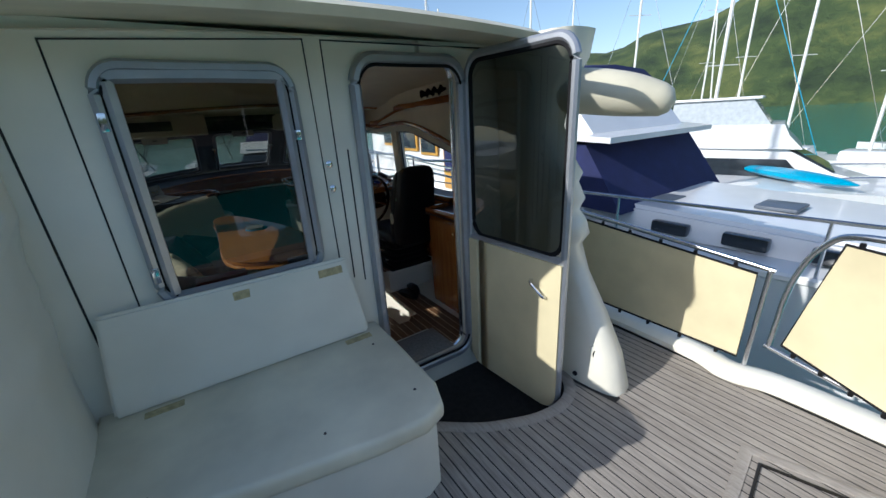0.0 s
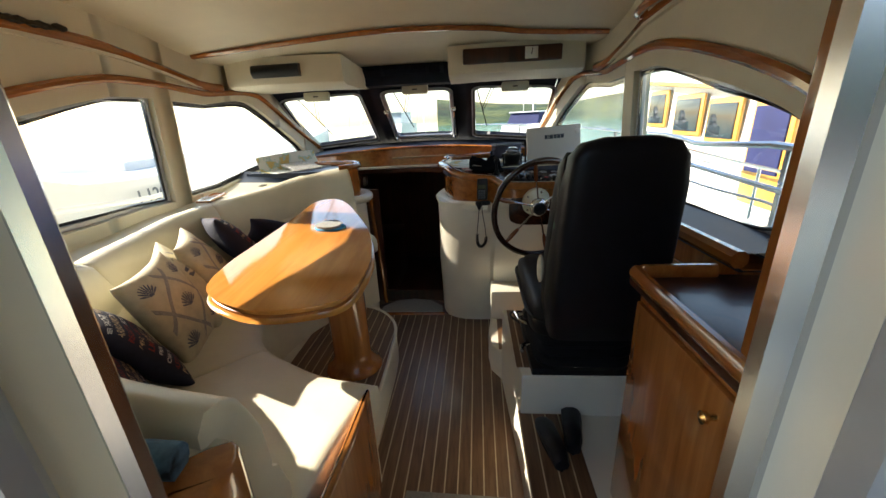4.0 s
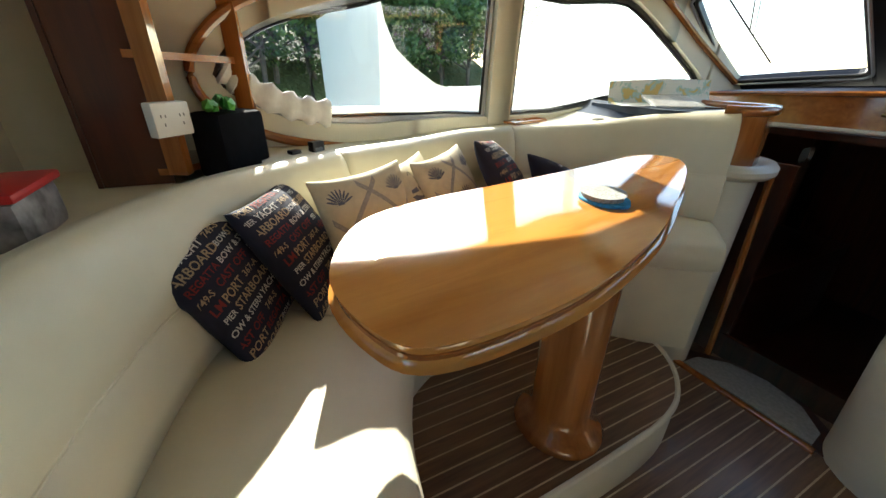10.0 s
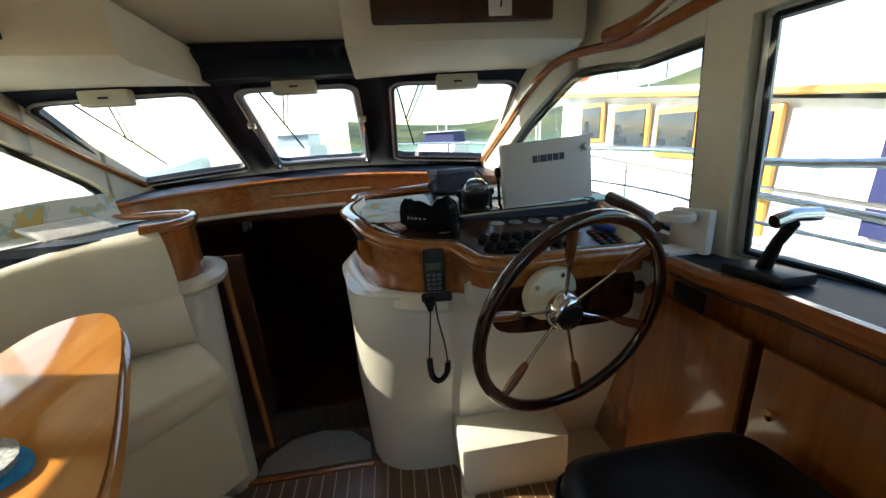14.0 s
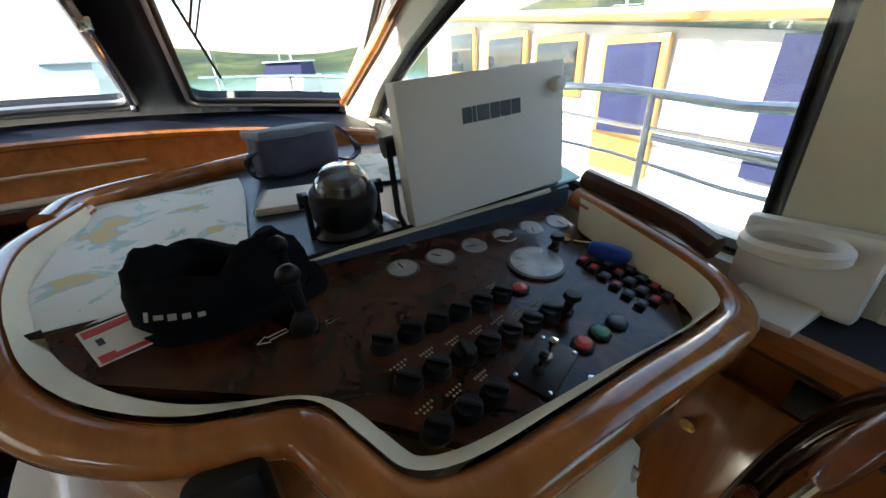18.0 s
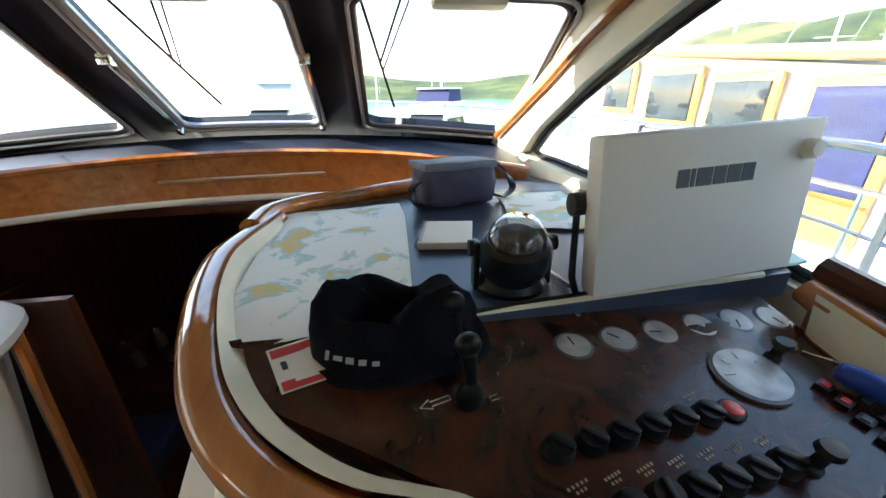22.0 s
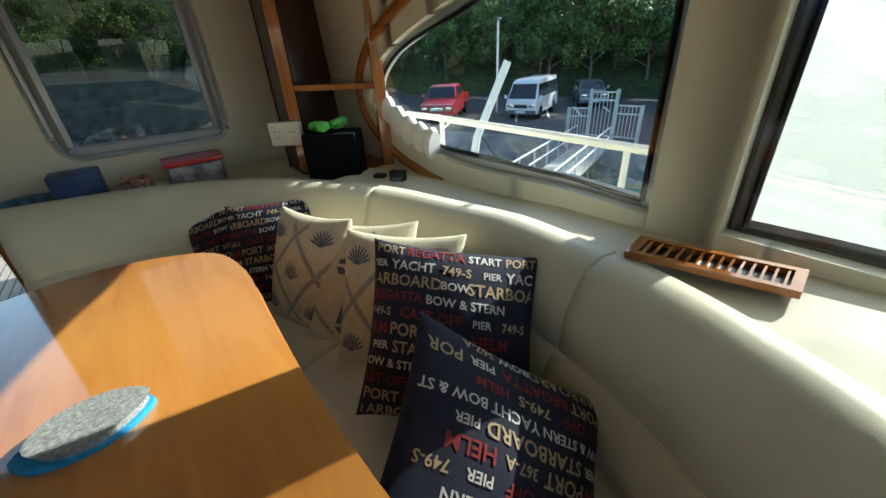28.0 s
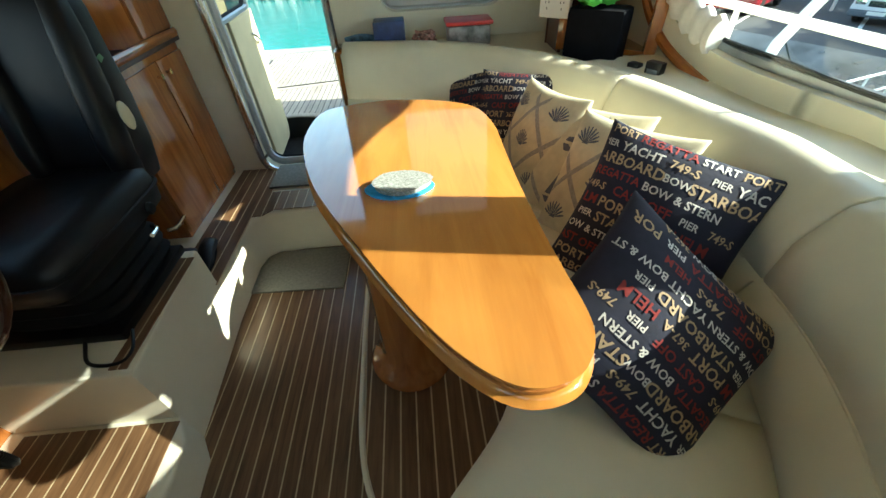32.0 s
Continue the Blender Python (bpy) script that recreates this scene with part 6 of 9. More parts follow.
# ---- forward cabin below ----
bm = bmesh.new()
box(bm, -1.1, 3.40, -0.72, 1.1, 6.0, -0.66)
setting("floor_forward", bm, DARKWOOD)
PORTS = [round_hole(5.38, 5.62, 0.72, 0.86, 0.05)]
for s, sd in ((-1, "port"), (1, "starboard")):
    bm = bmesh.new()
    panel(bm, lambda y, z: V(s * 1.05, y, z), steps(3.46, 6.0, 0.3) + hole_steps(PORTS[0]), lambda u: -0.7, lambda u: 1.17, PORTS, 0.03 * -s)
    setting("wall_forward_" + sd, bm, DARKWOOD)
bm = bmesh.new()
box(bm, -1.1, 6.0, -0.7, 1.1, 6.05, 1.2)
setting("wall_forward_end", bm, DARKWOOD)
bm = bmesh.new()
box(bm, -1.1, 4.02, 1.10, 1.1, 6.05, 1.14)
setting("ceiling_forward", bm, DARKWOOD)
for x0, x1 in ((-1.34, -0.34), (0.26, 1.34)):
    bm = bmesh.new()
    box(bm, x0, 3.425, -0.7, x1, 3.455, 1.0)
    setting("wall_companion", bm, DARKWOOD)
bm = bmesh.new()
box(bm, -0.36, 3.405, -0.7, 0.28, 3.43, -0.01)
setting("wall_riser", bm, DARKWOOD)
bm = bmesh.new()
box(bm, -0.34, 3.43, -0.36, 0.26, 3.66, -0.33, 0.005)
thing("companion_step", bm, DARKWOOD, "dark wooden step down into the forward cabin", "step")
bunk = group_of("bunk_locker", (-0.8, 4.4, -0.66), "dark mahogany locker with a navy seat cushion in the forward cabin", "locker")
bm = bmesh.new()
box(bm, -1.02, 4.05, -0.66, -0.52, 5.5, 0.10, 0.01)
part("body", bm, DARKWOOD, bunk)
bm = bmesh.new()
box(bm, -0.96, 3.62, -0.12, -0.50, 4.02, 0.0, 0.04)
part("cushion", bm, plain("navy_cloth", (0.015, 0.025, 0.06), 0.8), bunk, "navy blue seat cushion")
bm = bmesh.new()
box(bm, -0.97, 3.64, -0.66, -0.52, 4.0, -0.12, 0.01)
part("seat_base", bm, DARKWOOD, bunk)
rt = group_of("round_table", (0.40, 5.2, -0.66), "small round varnished table in the forward cabin", "table")
part("tabletop", fresh(lathe, [(0.34, 0.0), (0.36, 0.012), (0.36, 0.028), (0.34, 0.04), (0.0, 0.04)], Matrix.Translation((0.40, 5.15, 0.01)), 36), CHERRY, rt)
part("pedestal", fresh(lathe, [(0.18, -0.66), (0.16, -0.63), (0.05, -0.6), (0.05, 0.01)], Matrix.Translation((0.40, 5.15, 0)), 20), DARKWOOD, rt)
bowl = part("posy", fresh(lathe, [(0.03, 0.05), (0.07, 0.06), (0.085, 0.10), (0.06, 0.13), (0.0, 0.135)], Matrix.Translation((0.52, 5.0, 0)), 16), WHITE, rt, "white bowl")
for i, (x, y, h) in enumerate(((-0.90, 4.35, 0.16), (-0.82, 4.30, 0.12), (-0.76, 4.42, 0.18), (-0.68, 4.33, 0.10))):
    part_ = thing("bottle", fresh(lathe, [(0.03, 0.0), (0.034, 0.01), (0.034, h * 0.7), (0.014, h * 0.85), (0.014, h), (0.0, h)], Matrix.Translation((x, y, 0.101)), 14), plain("dim_glass", (0.12, 0.11, 0.10), 0.15, vary=0.3), "small bottle standing on the mahogany locker", "bottle", "bottles on the locker")
bm = bmesh.new()
tube(bm, [V(-0.98, 3.95, 0.80), V(-0.90, 4.10, 0.84)], 0.012, seg=8)
thing("berth_handle", bm, CHROME, "chrome handle on the forward cabin side", "handle")
bm = bmesh.new()
box(bm, -0.99, 3.66, 0.95, -0.78, 3.80, 1.10, 0.02)
thing("vhf_set", bm, BLACK, "small black radio set on the forward cabin side", "radio")

# ---- aft corner ----
unit = group_of("corner_shelf_unit", (-1.2, 0.5, 0.98), "dark open corner shelf unit with varnished uprights", "shelf")
U0, U1 = V(-1.03, 0.74, 0), V(-1.335, 1.00, 0)
for p, d in ((U0, V(0.02, -0.012, 0)), (U1, V(-0.02, 0.012, 0))):
    bm = bmesh.new()
    q = [p + V(0.022, 0.03, 0), p + V(-0.022, 0.045, 0), p + V(-0.05, -0.02, 0), p + V(0.0, -0.03, 0)]
    loft(bm, [[V(v.x, v.y, 0.97) for v in q], [V(v.x, v.y, 2.02) for v in q]])
    part("upright", bm, CHERRY_UP, unit)
for z in (0.97, 1.285, 1.62):
    bm = bmesh.new()
    prism(bm, [V(-1.03, 0.74), V(-1.05, 0.50), V(-1.38, 0.50), V(-1.38, 0.98), V(-1.33, 1.0)][::-1], z, z + 0.02)
    part("shelf", bm, CHERRY, unit)
bm = bmesh.new()
box(bm, -1.385, 0.50, 0.945, -1.03, 0.515, 2.02)
part("back_panel", bm, DARKWOOD, unit)
for q in ((-1.388, 0.516, 0.945, -1.376, 0.99, 2.02), (-1.05, 0.516, 0.945, -1.035, 0.72, 2.02)):
    bm = bmesh.new()
    box(bm, *q)
    part("side_panel", bm, DARKWOOD, unit)
bm = bmesh.new()
prism(bm, [V(-1.36, 0.23), V(0.06, 0.23), V(0.05, 0.46), V(-0.27, 0.52), V(-0.56, 0.63), V(-0.82, 0.83), V(-1.02, 1.09), V(-1.13, 1.39), V(-1.16, 1.6), V(-1.36, 1.6)][::-1], 0.90, 0.945)
setting("shelf_aft", bm, LINING)
plate = group_of("power_socket", (-0.98, 0.78, 1.14), "white double power socket on a block beside the shelf unit", "socket")
bm = bmesh.new()
box(bm, -0.07, -0.018, -0.045, 0.07, 0.018, 0.045, 0.006)
bm.transform(Matrix.Translation((-0.985, 0.765, 1.135)) @ Matrix.Rotation(radians(-40), 4, "Z"))
part("plate", bm, WHITE, plate)
bm = bmesh.new()
for u in (-0.035, 0.035):
    for a, b in ((-0.008, 0.01), (0.008, 0.01), (0.0, -0.012)):
        box(bm, u + a - 0.0015, 0.0175, b - 0.004, u + a + 0.0015, 0.0188, b + 0.004)
bm.transform(Matrix.Translation((-0.985, 0.765, 1.135)) @ Matrix.Rotation(radians(-40), 4, "Z"))
part("pin_holes", bm, BLACK, plate)
tote = group_of("tote_bag", (-1.13, 0.93, 0.945), "black cloth tote bag with green wrapping inside", "bag")
bm = bmesh.new()
box(bm, -0.12, -0.07, 0.0, 0.12, 0.07, 0.20, 0.02)
bm.transform(Matrix.Translation((-1.13, 0.93, 0.946)) @ Matrix.Rotation(radians(-40), 4, "Z"))
part("body", bm, FELT, tote)
bm = bmesh.new()
random.seed(4)
for i in range(7):
    bmesh.ops.create_icosphere(bm, subdivisions=1, radius=0.03, matrix=Matrix.Translation((-1.13 + random.uniform(-0.07, 0.07), 0.93 + random.uniform(-0.06, 0.04), 1.155 + random.uniform(-0.01, 0.02))) @ Matrix.Rotation(random.random() * 3, 4, "X") @ Matrix.Diagonal((1.2, 0.7, 0.8, 1)))
part("wrapping", bm, plain("green_wrap", (0.10, 0.42, 0.06), 0.5), tote, "crumpled green wrapping")
for x, y, w, h in ((-1.20, 1.16, 0.05, 0.05), (-1.23, 1.26, 0.065, 0.075)):
    bx_ = group_of("meter_box", (x, y, 0.945), "small dark plastic box on the shelf behind the settee", "box", "boxes on the shelf")
    bm = bmesh.new()
    box(bm, -w / 2, -0.018, 0, w / 2, 0.018, h, 0.004)
    bm.transform(Matrix.Translation((x - 0.02, y, 0.946)) @ Matrix.Rotation(radians(-60), 4, "Z"))
    part("case", bm, BLACK, bx_)
    bm = bmesh.new()
    box(bm, -w / 3, 0.017, h * 0.3, w / 3, 0.0195, h * 0.7, 0.001)
    bm.transform(Matrix.Translation((x - 0.02, y, 0.946)) @ Matrix.Rotation(radians(-60), 4, "Z"))
    part("face", bm, SLATE, bx_)
tub = group_of("tub", (-0.66, 0.45, 0.945), "clear oblong food tub with a red lid on the aft shelf", "tub")
bm = bmesh.new()
box(bm, -0.74, 0.36, 0.946, -0.52, 0.52, 1.04, 0.02)
part("body", bm, plain("mottled_tub", (0.30, 0.28, 0.28), 0.3, vary=0.8, scale=18), tub)
bm = bmesh.new()
box(bm, -0.75, 0.35, 1.04, -0.51, 0.53, 1.058, 0.008)
part("lid", bm, REDP, tub, "red snap lid")
bm = bmesh.new()
loops = []
for i in range(90):
    a = i * 0.42
    loops.append(V(-0.40 + (0.05 + 0.012 * math.sin(3.1 * i)) * math.cos(a), 0.42 + 0.045 * math.sin(a), 0.955 + 0.0006 * i + 0.006 * math.sin(i)))
tube(bm, loops, 0.007, seg=6)
thing("rope_coil", bm, plain("red_white_rope", (0.55, 0.30, 0.26), 0.8, vary=0.9, scale=60), "coil of red and white rope on the aft shelf", "rope")
bm = bmesh.new()
box(bm, -0.30, 0.33, 0.946, -0.14, 0.47, 1.07, 0.008)
thing("mug_box", bm, plain("blue_printed_card", (0.03, 0.06, 0.20), 0.4, vary=0.6, scale=16), "blue printed box on the aft shelf", "box")
bm = bmesh.new()
tube(bm, catmull([V(0.02, 0.38, 0.975), V(-0.06, 0.37, 0.985), V(-0.13, 0.36, 0.975)], 5), 0.03, seg=10)
thing("towel", bm, plain("striped_towel", (0.10, 0.20, 0.30), 0.95, vary=0.9, scale=24, grain=0.6), "rolled multicoloured towel on the aft shelf", "towel")
bm = bmesh.new()
pts = catmull([side_at(-1)(along(y), z) + V(0.045, 0, 0.02) for y, z in ((1.14, 1.25), (1.22, 1.185), (1.38, 1.12), (1.54, 1.09))], 8)
tube(bm, pts, [0.030 + 0.006 * math.sin(1.7 * i) for i in range(len(pts))], seg=12, flat=1.7)
thing("rolled_curtain", bm, plain("white_mesh_roll", (0.80, 0.79, 0.75), 0.8, vary=0.08, scale=40, grain=0.6, grain_scale=200), "white rolled mesh curtain in the tip of the eye window", "curtain")
bm = bmesh.new()
for i in range(26):
    bmesh.ops.create_icosphere(bm, subdivisions=1, radius=0.02, matrix=Matrix.Translation((-1.30 + random.uniform(-0.015, 0.015), 1.35 + 0.018 * i, 1.875 + random.uniform(0, 0.015))) @ Matrix.Diagonal((0.8, 1.6, 0.7, 1)))
thing("dark_garland", bm, plain("dark_bark", (0.05, 0.042, 0.03), 0.9, vary=0.6, scale=60), "dark knotted driftwood garland on the port shelf", "ornament")
tor = group_of("torch", (1.20, 0.78, 1.86), "yellow torch with a black head hung beside the shelf", "torch")
part("body", fresh(lathe, [(0.018, 0.0), (0.02, 0.01), (0.02, 0.09), (0.024, 0.10)], Matrix.Translation((1.245, 0.70, 1.87)), 16), plain("yellow_plastic", (0.75, 0.42, 0.02), 0.4), tor)
part("head", fresh(lathe, [(0.024, 0.10), (0.032, 0.115), (0.032, 0.135), (0.0, 0.14)], Matrix.Translation((1.245, 0.70, 1.87)), 16), BLACK, tor)
bm = bmesh.new()
for i in range(12):
    bmesh.ops.create_icosphere(bm, subdivisions=1, radius=0.03, matrix=Matrix.Translation((1.28, 1.15 + 0.035 * i, 1.935 + 0.01 * math.sin(2 * i))) @ Matrix.Rotation(i, 4, "X") @ Matrix.Diagonal((0.7, 1.3, 0.5, 1)))
thing("folded_cloth", bm, FELT, "dark crumpled cloth on the long side shelf", "cloth")

# ---- cushions ----
NAVYCLOTH = plain("navy_print_cloth", (0.012, 0.014, 0.035), 0.85, vary=0.25, scale=30, grain=0.5, grain_scale=600)
CREAMCLOTH = plain("cream_linen", (0.60, 0.55, 0.40), 0.85, vary=0.12, scale=30, grain=0.5, grain_scale=600)
INKS = {"w": plain("white_print", (0.62, 0.60, 0.58), 0.85), "t": plain("tan_print", (0.42, 0.31, 0.19), 0.85), "r": plain("red_print", (0.22, 0.022, 0.022), 0.85)}
GREYBAND = plain("grey_woven_band", (0.33, 0.32, 0.31), 0.85, vary=0.25, scale=120)
BLUEGREY = plain("blue_grey_print", (0.13, 0.14, 0.19), 0.85, vary=0.3, scale=90)
S = 0.20
WORDS = [[("PORT", "t", 1.0), ("REGATTA", "r", 1.1), ("START", "w", 0.9)], [("PIER", "w", 0.8), ("YACHT", "w", 1.15), ("749-S", "t", 1.0)], [("STARBOARD", "t", 1.3), ("BOW", "w", 0.9)],
         [("REGATTA", "r", 1.0), ("BOW & STERN", "w", 0.95)], [("749-S", "t", 0.9), ("CAST OFF", "r", 1.1), ("PIER", "w", 0.8)], [("HELM", "r", 1.2), ("PORT", "t", 1.25), ("367-A", "t", 0.9)],
         [("PIER", "w", 0.8), ("STARBOARD", "t", 1.2)], [("BOW & STERN", "w", 0.9), ("YACHT", "w", 1.0)], [("CAST OFF", "r", 1.1), ("749-S", "t", 1.0), ("HELM", "r", 0.9)], [("PORT", "t", 1.2), ("REGATTA", "r", 1.1), ("PIER", "w", 0.9)], [("STARBOARD", "t", 1.2), ("BOW", "w", 0.9), ("367-A", "t", 0.9)]]


def quilt(u, v, side=1):
    """A point of the puffed pillow for u and v from -1 to 1."""
    x = S * u * (1 - 0.085 * (1 - v * v) * abs(u))
    y = S * v * (1 - 0.085 * (1 - u * u) * abs(v))
    h = 0.070 * ((1 - min(1, u * u)) * (1 - min(1, v * v))) ** 0.42
    h += 0.006 * math.sin(5 * u + 2 * v) * (1 - u * u) * (1 - v * v)
    return V(x, y, side * h)


def pillow(at, face, up_way, dark, motif="", roll=0.0, label=""):
    z = Vector(face).normalized()
    x = Vector(up_way).cross(z).normalized()
    y = z.cross(x)
    m = Matrix.Translation(at) @ Matrix((x, y, z)).transposed().to_4x4() @ Matrix.Rotation(radians(roll), 4, "Z")
    e = group_of("cushion", at, label, "cushion", "scatter cushions")
    bm = bmesh.new()
    n = 14
    k = [math.sin(math.pi / 2 * (2 * i / n - 1)) for i in range(n + 1)]
    for sd in (1, -1):
        loft(bm, [[quilt(u, v, sd) for u in k] for v in k], closed=False)
    bmesh.ops.remove_doubles(bm, verts=bm.verts, dist=0.0005)
    bm.transform(m)
    part("cover", bm, NAVYCLOTH if dark else CREAMCLOTH, e, sharp=75)

    def lay(me_bm, lift=0.0012):
        for v in me_bm.verts:
            u, w = v.co.x / S, v.co.y / S
            p = quilt(max(-0.985, min(0.985, u)), max(-0.985, min(0.985, w)))
            v.co = V(p.x, p.y, p.z + lift)
        me_bm.transform(m)

    def keep(b):
        bad = [f for f in b.faces if max(abs(v.co.x) for v in f.verts) > S * 0.965 or max(abs(v.co.y) for v in f.verts) > S * 0.965]
        bmesh.ops.delete(b, geom=bad, context="FACES")

    if dark:
        for r, line in enumerate(WORDS):
            yy = S * (0.90 - 0.18 * r)
            xx = -S * 0.93 - 0.02 * (r % 3)
            for text, ink, k2 in line + line[:2]:
                size = 0.0285 * k2
                w = size * 0.60 * len(text)
                mid = xx + w / 2
                xx += w + 0.010
                if mid + w * 0.2 > S:
                    continue
                b = lettering([(text, size, Matrix.Translation((mid, yy, 0)))])
                bmesh.ops.triangulate(b, faces=b.faces)
                keep(b)
                if not b.faces:
                    b.free()
                    continue
                lay(b)
                part("printed_word", b, INKS[ink], e)
        return e
    for sgn in (1, -1):
        for off in ((-0.5, 0.5) if motif == "shell" else (-0.9, 0.9)):
            b = bmesh.new()
            pts = [V(t * S, sgn * t * S + off * S * 1.25, 0) for t in steps(-1.0, 1.0, 0.1)]
            loft(b, [[p + V(0, -0.012, 0) for p in pts], [p + V(0, 0.012, 0) for p in pts]], closed=False)
            keep(b)
            lay(b, 0.0008 + 0.0003 * sgn)
            part("band", b, GREYBAND, e, "grey woven band")

    def shell(b, cx, cy, r):
        for i in range(9):
            a = radians(90 + 17 * (i - 4))
            d, t = V(math.cos(a), math.sin(a), 0), V(-math.sin(a), math.cos(a), 0)
            c = V(cx, cy - r * 0.5, 0)
            q = [c + d * r * 0.15 - t * r * 0.02, c + d * r * 0.8 - t * r * 0.085, c + d * r * (1.25 - 0.02 * abs(i - 4)) - t * r * 0.05, c + d * r * (1.25 - 0.02 * abs(i - 4)) + t * r * 0.05, c + d * r * 0.8 + t * r * 0.085, c + d * r * 0.15 + t * r * 0.02]
            b.faces.new([b.verts.new(p) for p in q])
        b.faces.new([b.verts.new((cx + dx * r, cy - 0.5 * r + dy * r, 0)) for dx, dy in ((-0.3, 0.0), (0.3, 0.0), (0.2, 0.2), (-0.2, 0.2))])

    def boat(b, cx, cy, r):
        for q in (((-0.08, -0.35), (-0.08, 0.9), (-0.62, -0.3)), ((0.02, -0.35), (0.02, 1.0), (0.32, 0.1), (0.5, -0.32)), ((-0.7, -0.45), (0.7, -0.42), (0.5, -0.75), (-0.5, -0.75))):
            b.faces.new([b.verts.new((cx + u * r, cy + v * r, 0)) for u, v in q])

    for cx, cy in (((0, 0.0), (-0.62, 0.62), (0.62, -0.62), (0.62, 0.62), (-0.62, -0.62)) if motif == "shell" else ((0.0, 0.42), (0.0, -0.52))):
        b = bmesh.new()
        (shell if motif == "shell" else boat)(b, cx * S, cy * S, 0.045 if motif == "shell" else 0.075)
        lay(b, 0.0018)
        part("shell_print" if motif == "shell" else "boat_print", b, BLUEGREY, e, "blue-grey printed " + ("scallop shell" if motif == "shell" else "sailing boat"))
    return e


DARKLAB = "navy cushion printed with nautical words"
pillow((-0.650, 0.875, 0.765), (0.50, 0.66, 0.56), (-0.15, -0.57, 0.80), True, label=DARKLAB + ", leaning on the settee back")
pillow((-0.770, 1.085, 0.785), (0.42, 0.70, 0.58), (-0.26, -0.52, 0.81), True, label=DARKLAB + ", in the settee corner")
pillow((-0.785, 1.365, 0.800), (0.88, 0.22, 0.42), (-0.39, -0.18, 0.90), False, "shell", 0, "cream cushion with grey crossing bands and scallop shells")
pillow((-0.880, 1.585, 0.805), (0.75, 0.39, 0.54), (-0.42, -0.35, 0.84), False, "boat", 0, "cream cushion with printed blue-grey sailing boats")
pillow((-0.905, 1.790, 0.825), (0.75, 0.425, 0.50), (-0.40, -0.31, 0.86), False, "shell", 0, "cream cushion with grey bands and scallop shells, half covered")
pillow((-0.893, 2.048, 0.880), (0.50, 0.62, 0.58), (-0.49, -0.41, 0.77), True, label=DARKLAB + ", upright against the back")
pillow((-0.768, 2.306, 0.850), (-0.05, 0.58, 0.80), (0.76, 0.49, -0.36), True, label=DARKLAB + ", tilted upside down on the seat")

# ---- cockpit ----
HULLPAINT = plain("hull_paint", (0.78, 0.78, 0.76), 0.25, coat=0.4, vary=0.05, scale=2)


def sea(x, y):
    """The level of the harbour round the boat, which lies a little low to port."""
    soft = lambda t: -(math.sqrt(t * t + 9) - t) / 2
    return -1.75 + 0.02 * soft(x)


well_edge = rows_of([(0.0, -0.26), (0.06, -0.32), (0.15, -0.40), (0.31, -0.53), (0.46, -0.61), (0.60, -0.665), (0.74, -0.685), (0.86, -0.66), (0.95, -0.59), (1.0, -0.50)])


def deck_front(x):
    """How far forward the open deck reaches at x."""
    if x < -0.02:
        return -0.60
    if x < 1.0:
        return interp(well_edge, x)
    return -0.55 - 0.3 * min(1, max(0, (1.28 - x) / 0.2)) if x < 1.28 else 0.6


DECK_Z = 0.30
bm = bmesh.new()
pts = [V(-1.25, -2.95), V(1.55, -2.95), V(1.74, -1.9), V(1.78, -1.0), V(1.80, 0.2), V(1.82, 3.4), V(1.36, 3.4), V(1.36, 0.15), V(1.0, 0.12)] + [V(a, b) for a, b in well_edge[::-1]] + [V(0.0, 0.12), V(-1.25, 0.12)]
prism(bm, pts, 0.06, DECK_Z)
deck = setting("floor_cockpit", bm, CAULK)
bm = bmesh.new()
prism(bm, [V(0.0, 0.14), V(0.0, -0.8), V(1.02, -0.8), V(1.02, 0.14)][::-1], 0.02, 0.13)
setting("floor_well", bm, plain("dark_well_carpet", (0.018, 0.017, 0.016), 0.95, vary=0.3, scale=30, grain=0.6, grain_scale=300))
bm = bmesh.new()
tube(bm, [V(a, b, DECK_Z + 0.004) for a, b in well_edge], 0.035, seg=8, flat=0.35)
setting("trim_well", bm, DECKTEAK)
# toe rail with moulded shoulders
bm = bmesh.new()
tube(bm, catmull([V(1.74, -2.9, 0.33), V(1.79, -1.9, 0.335), V(1.80, -1.35, 0.335), V(1.74, -1.12, 0.335), V(1.80, -0.85, 0.335), V(1.81, 0.2, 0.34), V(1.83, 1.6, 0.36), V(1.83, 3.4, 0.40)], 6), 0.085, seg=10, flat=0.6)
setting("trim_toe_rail", bm, GELCOAT)
# own hull and fore part
bm = bmesh.new()
hull = []
for y, w, z in ((-3.3, 1.70, 0.28), (-2.9, 1.84, 0.28), (0.0, 1.95, 0.32), (2.5, 1.96, 0.66), (3.6, 1.88, 0.92), (4.5, 1.74, 1.06), (6.2, 1.14, 1.16), (7.3, 0.46, 1.2), (7.7, 0.05, 1.22)):
    low = min(sea(-w, y), sea(w, y)) - 0.3
    hull.append([V(-w, y, z - HEEL * w), V(-w * 0.97, y, z - 0.5), V(-w * 0.85, y - 0.1, low), V(w * 0.85, y - 0.1, low), V(w * 0.97, y, z - 0.5), V(w, y, z + HEEL * w)])
loft(bm, hull, closed=False)
for ring in (hull[0],):
    bm.faces.new([bm.verts.new(p) for p in ring])
setting("wall_hull", bm, HULLPAINT)
bm = bmesh.new()
fore = []
